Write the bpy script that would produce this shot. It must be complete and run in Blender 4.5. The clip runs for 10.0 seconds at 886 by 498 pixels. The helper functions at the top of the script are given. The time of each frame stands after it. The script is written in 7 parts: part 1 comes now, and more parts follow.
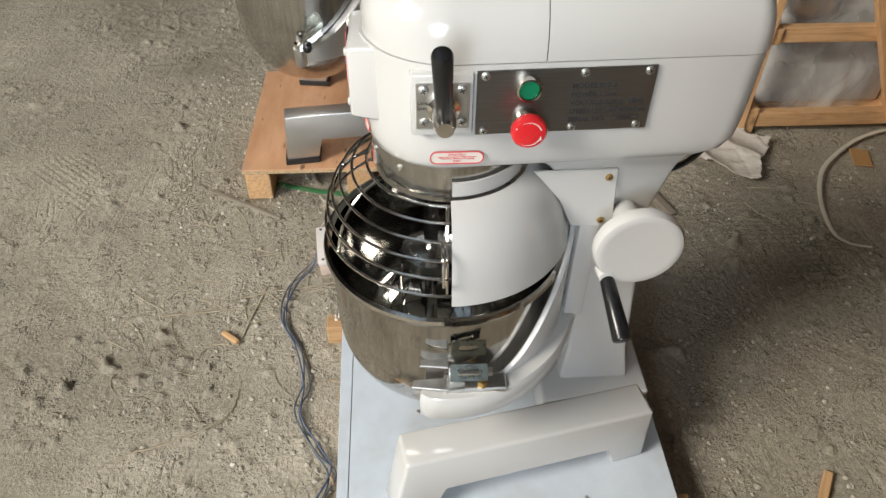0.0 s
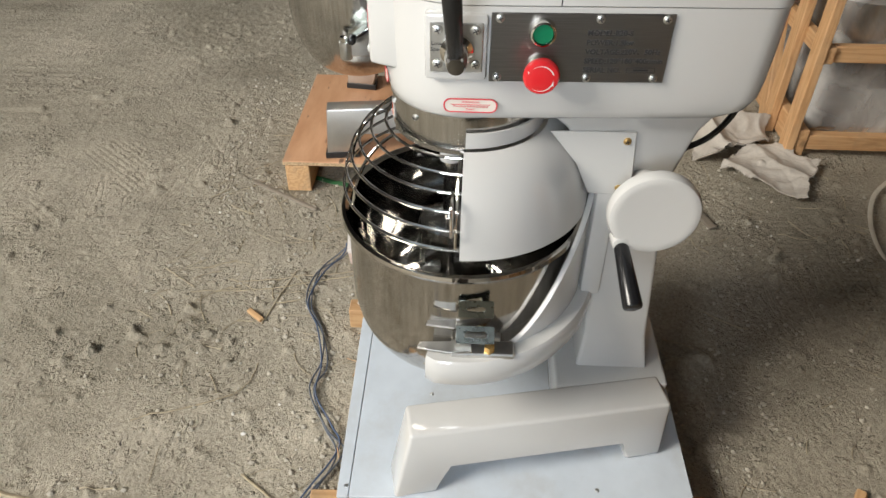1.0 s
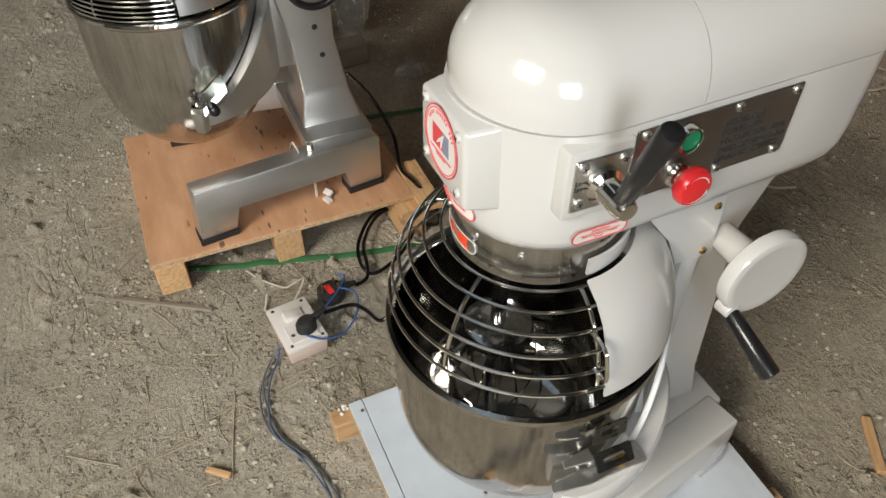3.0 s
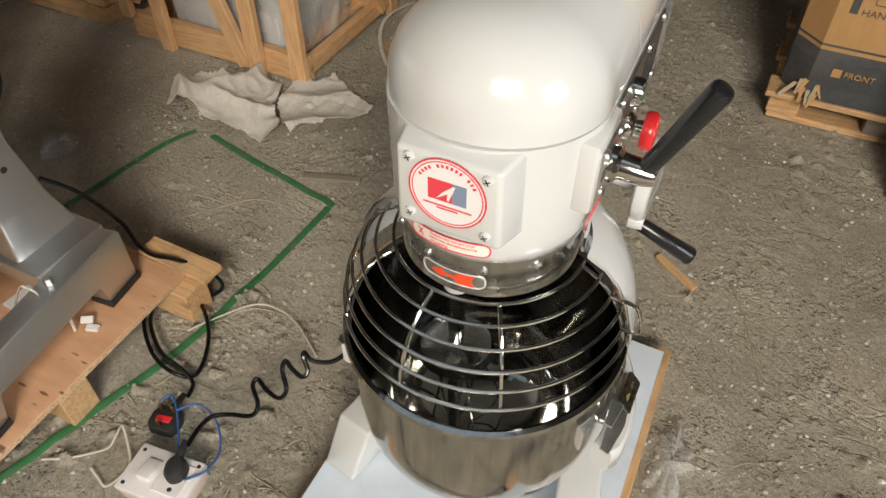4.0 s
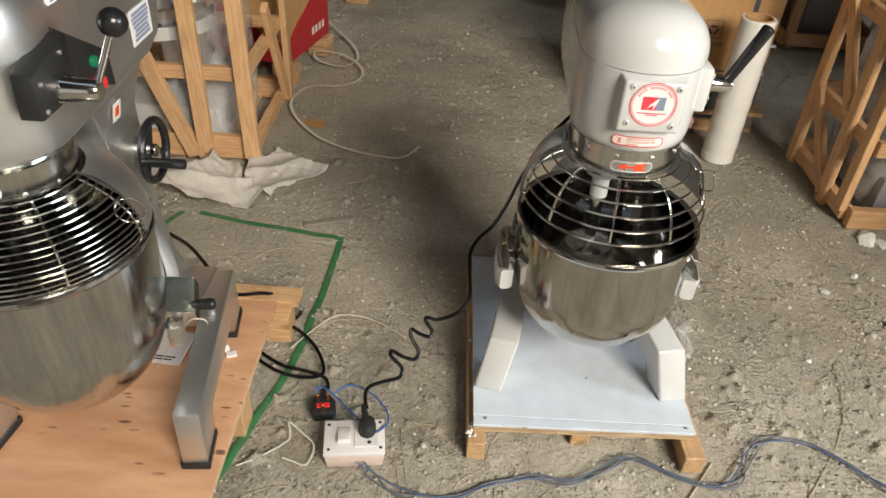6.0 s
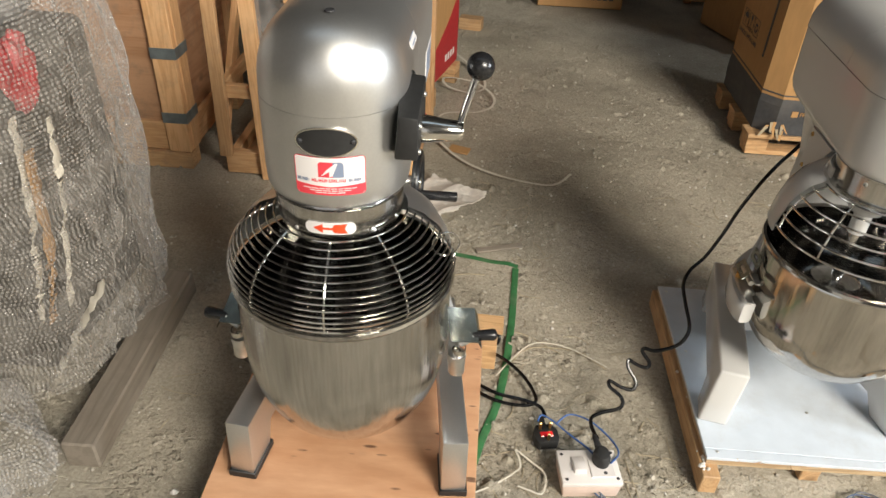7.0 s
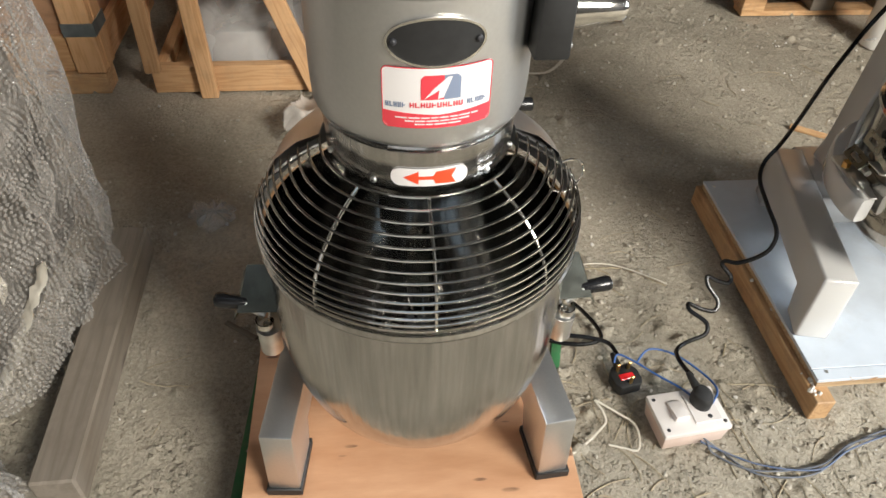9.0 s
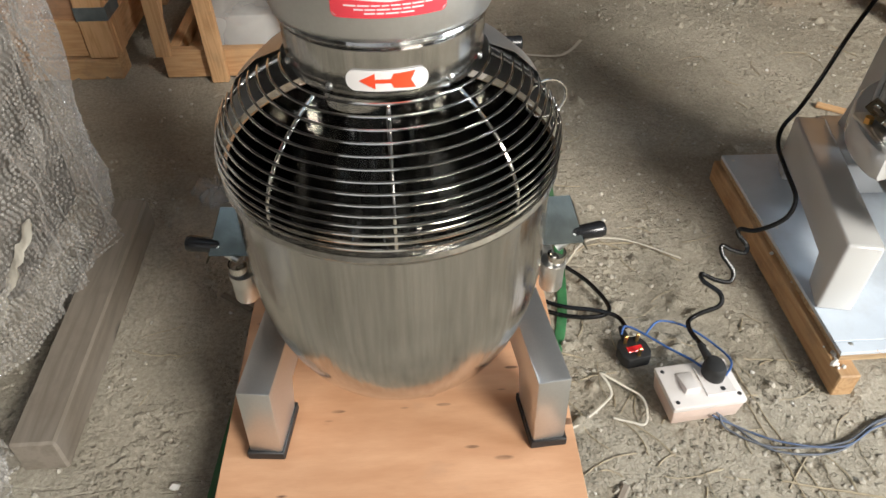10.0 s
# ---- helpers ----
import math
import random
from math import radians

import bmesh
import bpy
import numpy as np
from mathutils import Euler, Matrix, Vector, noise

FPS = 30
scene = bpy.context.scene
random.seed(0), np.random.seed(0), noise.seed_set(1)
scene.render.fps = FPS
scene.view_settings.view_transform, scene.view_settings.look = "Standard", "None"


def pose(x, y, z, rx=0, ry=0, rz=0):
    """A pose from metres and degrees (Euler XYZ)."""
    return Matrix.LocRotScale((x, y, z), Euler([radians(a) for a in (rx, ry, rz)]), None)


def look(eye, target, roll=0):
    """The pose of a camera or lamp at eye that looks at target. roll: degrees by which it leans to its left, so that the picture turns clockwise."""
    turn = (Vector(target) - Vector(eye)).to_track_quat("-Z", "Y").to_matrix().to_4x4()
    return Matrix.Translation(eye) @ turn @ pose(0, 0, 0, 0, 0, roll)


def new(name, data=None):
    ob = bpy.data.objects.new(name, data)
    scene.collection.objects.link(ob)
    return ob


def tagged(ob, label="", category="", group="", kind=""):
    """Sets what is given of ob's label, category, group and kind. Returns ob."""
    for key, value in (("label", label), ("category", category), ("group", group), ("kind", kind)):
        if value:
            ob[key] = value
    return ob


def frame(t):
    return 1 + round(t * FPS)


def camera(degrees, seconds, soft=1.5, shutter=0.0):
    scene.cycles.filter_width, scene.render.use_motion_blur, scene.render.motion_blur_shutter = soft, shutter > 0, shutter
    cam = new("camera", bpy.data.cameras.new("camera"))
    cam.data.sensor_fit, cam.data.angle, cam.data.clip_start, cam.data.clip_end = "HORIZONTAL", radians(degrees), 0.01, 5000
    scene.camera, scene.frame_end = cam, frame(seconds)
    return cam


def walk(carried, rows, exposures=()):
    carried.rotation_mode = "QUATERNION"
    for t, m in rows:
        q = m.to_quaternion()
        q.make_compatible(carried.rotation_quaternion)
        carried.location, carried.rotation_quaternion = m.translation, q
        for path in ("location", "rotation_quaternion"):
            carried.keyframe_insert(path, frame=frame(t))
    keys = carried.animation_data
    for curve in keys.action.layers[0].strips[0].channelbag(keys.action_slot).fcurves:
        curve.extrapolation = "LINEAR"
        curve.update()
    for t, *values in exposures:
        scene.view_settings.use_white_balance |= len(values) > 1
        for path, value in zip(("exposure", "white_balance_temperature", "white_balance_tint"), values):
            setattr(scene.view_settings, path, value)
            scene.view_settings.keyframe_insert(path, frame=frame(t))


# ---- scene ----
cam = camera(63.4, 10.0)
PATH = [
    (0, (0.778, -0.079, 1.161), (-0.694, 0.016, -0.189), 0.8),
    (0.5, (0.791, -0.045, 1.097), (-0.832, 0.019, -0.071), 1.8),
    (1, (0.848, -0.026, 1.074), (-0.705, -0.077, -0.185), 0.7),
    (1.5, (0.881, -0.023, 1.09), (-0.628, -0.064, -0.223), 1.3),
    (2, (0.843, -0.082, 1.124), (-0.588, 0.008, -0.271), 3.1),
    (2.5, (0.71, -0.283, 1.149), (-0.686, 0.106, -0.23), 1.8),
    (3, (0.508, -0.367, 1.143), (-0.818, 0.228, -0.232), 0.4),
    (3.2, (0.419, -0.379, 1.144), (-0.829, 0.353, -0.236), 0.5),
    (4.3, (0.168, -0.662, 1.163), (-0.24, 0.702, -0.241), 1.4),
    (4.5, (0.155, -0.737, 1.173), (-0.172, 0.682, -0.198), 2.7),
    (5, (0.053, -0.877, 1.195), (-0.105, 0.683, -0.047), 2.1),
    (5.5, (-0.159, -0.999, 1.209), (-0.201, 0.588, -0.008), 1.4),
    (6, (-0.308, -1.185, 1.227), (-0.314, 0.421, 0.036), 3.3),
    (6.2, (-0.371, -1.236, 1.235), (-0.383, 0.377, 0.052), 3.4),
    (7.3, (-0.841, -1.177, 1.243), (-0.953, 0.456, 0.094), 2.6),
    (7.5, (-0.872, -1.139, 1.229), (-0.996, 0.481, 0.063), 2.6),
    (8, (-0.885, -1.023, 1.179), (-0.999, 0.526, -0.08), 1.3),
    (8.5, (-0.926, -0.929, 1.112), (-0.89, 0.525, -0.26), 2.1),
    (9, (-0.979, -0.916, 1.088), (-0.82, 0.529, -0.285), 2.1),
    (9.5, (-0.938, -0.93, 1.004), (-0.862, 0.58, -0.305), 0.4),
    (10, (-0.915, -0.947, 0.988), (-0.85, 0.538, -0.349), -0.4),
]
walk(cam, [(t, look(eye, target, roll)) for t, eye, target, roll in PATH],
     [(0.0, -0.14, 6250, 10), (2.2, -0.17, 6350, 10), (3.2, -0.36, 6400, 10), (4.4, -0.15, 6500, 10), (6.2, 0.03, 6400, 10), (7.3, 0.37, 6450, 10), (10.0, 0.37, 6050, 10)])

# ---- light ----
world = bpy.data.worlds.new("world")
scene.world = world
world.use_nodes = True
wn = world.node_tree.nodes
sky = wn.new("ShaderNodeTexSky")
sky.sky_type, sky.sun_disc, sky.sun_elevation, sky.sun_rotation = "NISHITA", False, radians(35), radians(140)
world.node_tree.links.new(sky.outputs[0], wn["Background"].inputs[0])
wn["Background"].inputs[1].default_value = 0.02


def area_lamp(name, eye, target, sx, sy, watts, colour):
    data = bpy.data.lights.new(name, "AREA")
    data.shape, data.size, data.size_y, data.energy, data.color = "RECTANGLE", sx, sy, watts, colour
    ob = new(name, data)
    ob.matrix_world = look(eye, target)
    return ob


area_lamp("high_window_light", (2.4, -4.5, 3.8), (1.5, 0.0, 0.6), 2.3, 1.9, 600, (1.0, 0.925, 0.8))
area_lamp("doorway_light", (-2.0, -4.52, 1.45), (-1.2, 0.5, 0.6), 3.2, 2.6, 10, (1.0, 0.92, 0.82))
area_lamp("roof_light", (-0.6, -1.3, 5.7), (-0.6, -1.3, 0.0), 5.0, 1.2, 10, (0.72, 0.88, 1.0))
# Added cool fill that lifts the +x faces and softens the key's shadows.
area_lamp("side_fill_light", (5.9, -1.7, 2.5), (0.0, -0.9, 0.5), 2.0, 1.9, 262, (0.9, 0.96, 1.0))

# ---- materials ----


def material(name, colour, rough=0.5, metal=0.0, grain=None, grain_amount=0.15, stains=None, stain_amount=0.2, bump=None, bump_amount=0.2,
             stretch=(1, 1, 1), coat=0.0, rough_var=0.0, stain_colour=None, coords="Object", bump_dist=0.002):
    """Principled surface with fine grain, broad stains and fine relief, all in metres."""
    m = bpy.data.materials.new(name)
    m.use_nodes = True
    nt = m.node_tree
    n, ln = nt.nodes, nt.links
    b = n["Principled BSDF"]
    b.inputs["Base Color"].default_value = (*colour, 1)
    b.inputs["Roughness"].default_value = rough
    b.inputs["Metallic"].default_value = metal
    b.inputs["Coat Weight"].default_value = coat
    b.inputs["Coat Roughness"].default_value = 0.08
    tc = n.new("ShaderNodeTexCoord")
    mp = n.new("ShaderNodeMapping")
    mp.inputs["Scale"].default_value = stretch
    ln.new(tc.outputs[coords], mp.inputs[0])
    col = None
    if grain:
        t = n.new("ShaderNodeTexNoise")
        t.inputs["Scale"].default_value, t.inputs["Detail"].default_value = grain, 5
        ln.new(mp.outputs[0], t.inputs["Vector"])
        x = n.new("ShaderNodeMix")
        x.data_type, x.blend_type = "RGBA", "MIX"
        lo = tuple(max(0, c * (1 - grain_amount)) for c in colour)
        hi = tuple(min(1, c * (1 + grain_amount)) for c in colour)
        x.inputs[6].default_value, x.inputs[7].default_value = (*lo, 1), (*hi, 1)
        r = n.new("ShaderNodeValToRGB")
        r.color_ramp.elements[0].position, r.color_ramp.elements[1].position = 0.3, 0.7
        ln.new(t.outputs["Fac"], r.inputs[0])
        ln.new(r.outputs[0], x.inputs[0])
        col = x.outputs[2]
        if rough_var:
            mr = n.new("ShaderNodeMapRange")
            mr.inputs["To Min"].default_value, mr.inputs["To Max"].default_value = max(0.02, rough - rough_var), rough + rough_var
            ln.new(t.outputs["Fac"], mr.inputs[0])
            ln.new(mr.outputs[0], b.inputs["Roughness"])
    if stains:
        t = n.new("ShaderNodeTexNoise")
        t.inputs["Scale"].default_value, t.inputs["Detail"].default_value, t.inputs["Roughness"].default_value = stains, 7, 0.65
        ln.new(tc.outputs[coords], t.inputs["Vector"])
        r = n.new("ShaderNodeValToRGB")
        r.color_ramp.elements[0].position, r.color_ramp.elements[1].position = 0.5, 0.72
        ln.new(t.outputs["Fac"], r.inputs[0])
        f = n.new("ShaderNodeMath")
        f.operation = "MULTIPLY"
        f.inputs[1].default_value = stain_amount
        ln.new(r.outputs[0], f.inputs[0])
        x = n.new("ShaderNodeMix")
        x.data_type = "RGBA"
        x.inputs[6].default_value = (*colour, 1)
        if col:
            ln.new(col, x.inputs[6])
        x.inputs[7].default_value = (*(stain_colour or tuple(c * 0.4 for c in colour)), 1)
        ln.new(f.outputs[0], x.inputs[0])
        col = x.outputs[2]
    if col:
        ln.new(col, b.inputs["Base Color"])
    if bump:
        t = n.new("ShaderNodeTexNoise")
        t.inputs["Scale"].default_value, t.inputs["Detail"].default_value = bump, 4
        ln.new(mp.outputs[0], t.inputs["Vector"])
        bp = n.new("ShaderNodeBump")
        bp.inputs["Strength"].default_value, bp.inputs["Distance"].default_value = bump_amount, bump_dist
        ln.new(t.outputs["Fac"], bp.inputs["Height"])
        ln.new(bp.outputs[0], b.inputs["Normal"])
    return m


def wood(name, light, dark, knot=True, rough=0.62, rings=9.0, dirty=0.25):
    """Sawn wood with the grain along the local x axis, varied from piece to piece."""
    m = bpy.data.materials.new(name)
    m.use_nodes = True
    nt = m.node_tree
    n, ln = nt.nodes, nt.links
    b = n["Principled BSDF"]
    b.inputs["Roughness"].default_value = rough
    tc, info = n.new("ShaderNodeTexCoord"), n.new("ShaderNodeObjectInfo")
    add = n.new("ShaderNodeVectorMath")
    sc = n.new("ShaderNodeVectorMath")
    sc.operation = "SCALE"
    sc.inputs[0].default_value = (3.1, 7.7, 5.3)
    ln.new(info.outputs["Random"], sc.inputs["Scale"])
    ln.new(tc.outputs["Object"], add.inputs[0])
    ln.new(sc.outputs[0], add.inputs[1])
    mp = n.new("ShaderNodeMapping")
    mp.inputs["Scale"].default_value = (1.2, 14, 14)
    ln.new(add.outputs[0], mp.inputs[0])
    warp = n.new("ShaderNodeTexNoise")
    warp.inputs["Scale"].default_value, warp.inputs["Detail"].default_value = 1.6, 3
    ln.new(mp.outputs[0], warp.inputs["Vector"])
    wave = n.new("ShaderNodeMath")
    wave.operation = "MULTIPLY"
    wave.inputs[1].default_value = rings
    ln.new(warp.outputs["Fac"], wave.inputs[0])
    fr = n.new("ShaderNodeMath")
    fr.operation = "PINGPONG"
    fr.inputs[1].default_value = 0.5
    ln.new(wave.outputs[0], fr.inputs[0])
    fib = n.new("ShaderNodeTexNoise")
    fib.inputs["Scale"].default_value, fib.inputs["Detail"].default_value = 14, 5
    ln.new(mp.outputs[0], fib.inputs["Vector"])
    mixf = n.new("ShaderNodeMath")
    mixf.operation = "MULTIPLY_ADD"
    mixf.inputs[1].default_value = 0.6
    ln.new(fib.outputs["Fac"], mixf.inputs[0])
    ln.new(fr.outputs[0], mixf.inputs[2])
    ramp = n.new("ShaderNodeValToRGB")
    ramp.color_ramp.elements[0].position, ramp.color_ramp.elements[0].color = 0.25, (*dark, 1)
    ramp.color_ramp.elements[1].position, ramp.color_ramp.elements[1].color = 0.7, (*light, 1)
    ln.new(mixf.outputs[0], ramp.inputs[0])
    out = ramp.outputs[0]
    if knot:
        vo = n.new("ShaderNodeTexVoronoi")
        vo.inputs["Scale"].default_value = 1.0
        mp2 = n.new("ShaderNodeMapping")
        mp2.inputs["Scale"].default_value = (5.0, 9, 9)
        ln.new(add.outputs[0], mp2.inputs[0])
        ln.new(mp2.outputs[0], vo.inputs["Vector"])
        kr = n.new("ShaderNodeValToRGB")
        kr.color_ramp.elements[0].position, kr.color_ramp.elements[0].color = 0.07, (0.75, 0.75, 0.75, 1)
        kr.color_ramp.elements[1].position, kr.color_ramp.elements[1].color = 0.16, (0, 0, 0, 1)
        ln.new(vo.outputs["Distance"], kr.inputs[0])
        kx = n.new("ShaderNodeMix")
        kx.data_type = "RGBA"
        ln.new(kr.outputs[0], kx.inputs[0])
        ln.new(out, kx.inputs[6])
        kx.inputs[7].default_value = (*tuple(c * 0.35 for c in dark), 1)
        out = kx.outputs[2]
    hs = n.new("ShaderNodeHueSaturation")
    vr = n.new("ShaderNodeMapRange")
    vr.inputs["To Min"].default_value, vr.inputs["To Max"].default_value = 0.8, 1.15
    ln.new(info.outputs["Random"], vr.inputs[0])
    ln.new(vr.outputs[0], hs.inputs["Value"])
    ln.new(out, hs.inputs["Color"])
    grime = n.new("ShaderNodeTexNoise")
    grime.inputs["Scale"].default_value, grime.inputs["Detail"].default_value, grime.inputs["Roughness"].default_value = 16, 8, 0.72
    ln.new(add.outputs[0], grime.inputs["Vector"])
    gr = n.new("ShaderNodeMapRange")
    gr.inputs["From Min"].default_value, gr.inputs["From Max"].default_value = 0.5, 0.72
    gr.inputs["To Max"].default_value = dirty
    ln.new(grime.outputs["Fac"], gr.inputs[0])
    gx = n.new("ShaderNodeMix")
    gx.data_type = "RGBA"
    ln.new(gr.outputs[0], gx.inputs[0])
    ln.new(hs.outputs[0], gx.inputs[6])
    gx.inputs[7].default_value = (0.16, 0.13, 0.1, 1)
    ln.new(gx.outputs[2], b.inputs["Base Color"])
    bp = n.new("ShaderNodeBump")
    bp.inputs["Strength"].default_value, bp.inputs["Distance"].default_value = 0.35, 0.0015
    ln.new(mixf.outputs[0], bp.inputs["Height"])
    ln.new(bp.outputs[0], b.inputs["Normal"])
    return m


def ply_face(name):
    """Rotary-cut plywood: even peach veneer, faint bands along x, small dark flecks and a few stains."""
    m = bpy.data.materials.new(name)
    m.use_nodes = True
    nt = m.node_tree
    n, ln = nt.nodes, nt.links
    b = n["Principled BSDF"]
    b.inputs["Roughness"].default_value = 0.5
    tc = n.new("ShaderNodeTexCoord")

    def mapped(kind, stretch, scale, detail=4):
        mp = n.new("ShaderNodeMapping")
        mp.inputs["Scale"].default_value = stretch
        ln.new(tc.outputs["Object"], mp.inputs[0])
        t = n.new(kind)
        t.inputs["Scale"].default_value = scale
        if kind.endswith("Noise"):
            t.inputs["Detail"].default_value, t.inputs["Roughness"].default_value = detail, 0.6
        ln.new(mp.outputs[0], t.inputs["Vector"])
        return t

    def ramp(src, p0, c0, p1, c1):
        r = n.new("ShaderNodeValToRGB")
        r.color_ramp.elements[0].position, r.color_ramp.elements[0].color = p0, (*c0, 1)
        r.color_ramp.elements[1].position, r.color_ramp.elements[1].color = p1, (*c1, 1)
        ln.new(src, r.inputs[0])
        return r.outputs[0]

    def over(fac, a, colour):
        x = n.new("ShaderNodeMix")
        x.data_type = "RGBA"
        ln.new(fac, x.inputs[0])
        ln.new(a, x.inputs[6])
        x.inputs[7].default_value = (*colour, 1)
        return x.outputs[2]

    def both(u, v):
        q = n.new("ShaderNodeMath")
        q.operation = "MULTIPLY"
        ln.new(u, q.inputs[0])
        ln.new(v, q.inputs[1])
        return q.outputs[0]

    band = mapped("ShaderNodeTexNoise", (1.2, 5, 1), 3.5, 6)
    col = ramp(band.outputs["Fac"], 0.3, (0.5, 0.26, 0.135), 0.7, (0.68, 0.4, 0.235))
    fibre = mapped("ShaderNodeTexNoise", (4, 60, 1), 12, 5)
    col = over(ramp(fibre.outputs["Fac"], 0.55, (0, 0, 0), 0.8, (0.3, 0.3, 0.3)), col, (0.42, 0.22, 0.12))
    pick = mapped("ShaderNodeTexNoise", (1, 1, 1), 7, 3)
    for stretch, scale, cut in (((0.45, 1.6, 1), 22, 0.1), ((0.35, 1.4, 1), 45, 0.13)):
        v = mapped("ShaderNodeTexVoronoi", stretch, scale)
        col = over(both(ramp(v.outputs["Distance"], cut, (0.85, 0.85, 0.85), cut + 0.07, (0, 0, 0)), ramp(pick.outputs["Fac"], 0.5, (0, 0, 0), 0.56, (1, 1, 1))), col, (0.1, 0.05, 0.03))
    stain = mapped("ShaderNodeTexNoise", (1, 2, 1), 4.5, 6)
    col = over(ramp(stain.outputs["Fac"], 0.58, (0, 0, 0), 0.75, (0.45, 0.45, 0.45)), col, (0.36, 0.25, 0.18))
    ln.new(col, b.inputs["Base Color"])
    bp = n.new("ShaderNodeBump")
    bp.inputs["Strength"].default_value, bp.inputs["Distance"].default_value = 0.25, 0.001
    ln.new(fibre.outputs["Fac"], bp.inputs["Height"])
    ln.new(bp.outputs[0], b.inputs["Normal"])
    return m


def film(name, tint, clear=0.6, rough=0.12, crumple=18.0, crumple_amount=0.6, vary=0.2, gloss=0.6):
    """Thin plastic: partly clear, partly milky with sharp gloss on its creases."""
    m = bpy.data.materials.new(name)
    m.use_nodes = True
    nt = m.node_tree
    n, ln = nt.nodes, nt.links
    b = n["Principled BSDF"]
    b.inputs["Base Color"].default_value = (*tint, 1)
    b.inputs["Roughness"].default_value = rough
    b.inputs["Specular IOR Level"].default_value = gloss
    tr = n.new("ShaderNodeBsdfTransparent")
    mx = n.new("ShaderNodeMixShader")
    tc = n.new("ShaderNodeTexCoord")
    t = n.new("ShaderNodeTexNoise")
    t.inputs["Scale"].default_value, t.inputs["Detail"].default_value, t.inputs["Distortion"].default_value = crumple, 6, 0.6
    ln.new(tc.outputs["Object"], t.inputs["Vector"])
    bp = n.new("ShaderNodeBump")
    bp.inputs["Strength"].default_value, bp.inputs["Distance"].default_value = crumple_amount, 0.012
    ln.new(t.outputs["Fac"], bp.inputs["Height"])
    nrm = bp.outputs[0]
    mr = n.new("ShaderNodeMapRange")
    mr.inputs["From Min"].default_value, mr.inputs["From Max"].default_value = 0.35, 0.65
    mr.inputs["To Min"].default_value, mr.inputs["To Max"].default_value = max(0.0, 1 - clear - vary), min(1.0, 1 - clear + vary)
    ln.new(t.outputs["Fac"], mr.inputs[0])
    fac = mr.outputs[0]
    ln.new(nrm, b.inputs["Normal"])
    ln.new(fac, mx.inputs[0])
    ln.new(tr.outputs[0], mx.inputs[1])
    ln.new(b.outputs[0], mx.inputs[2])
    ln.new(mx.outputs[0], n["Material Output"].inputs[0])
    return m


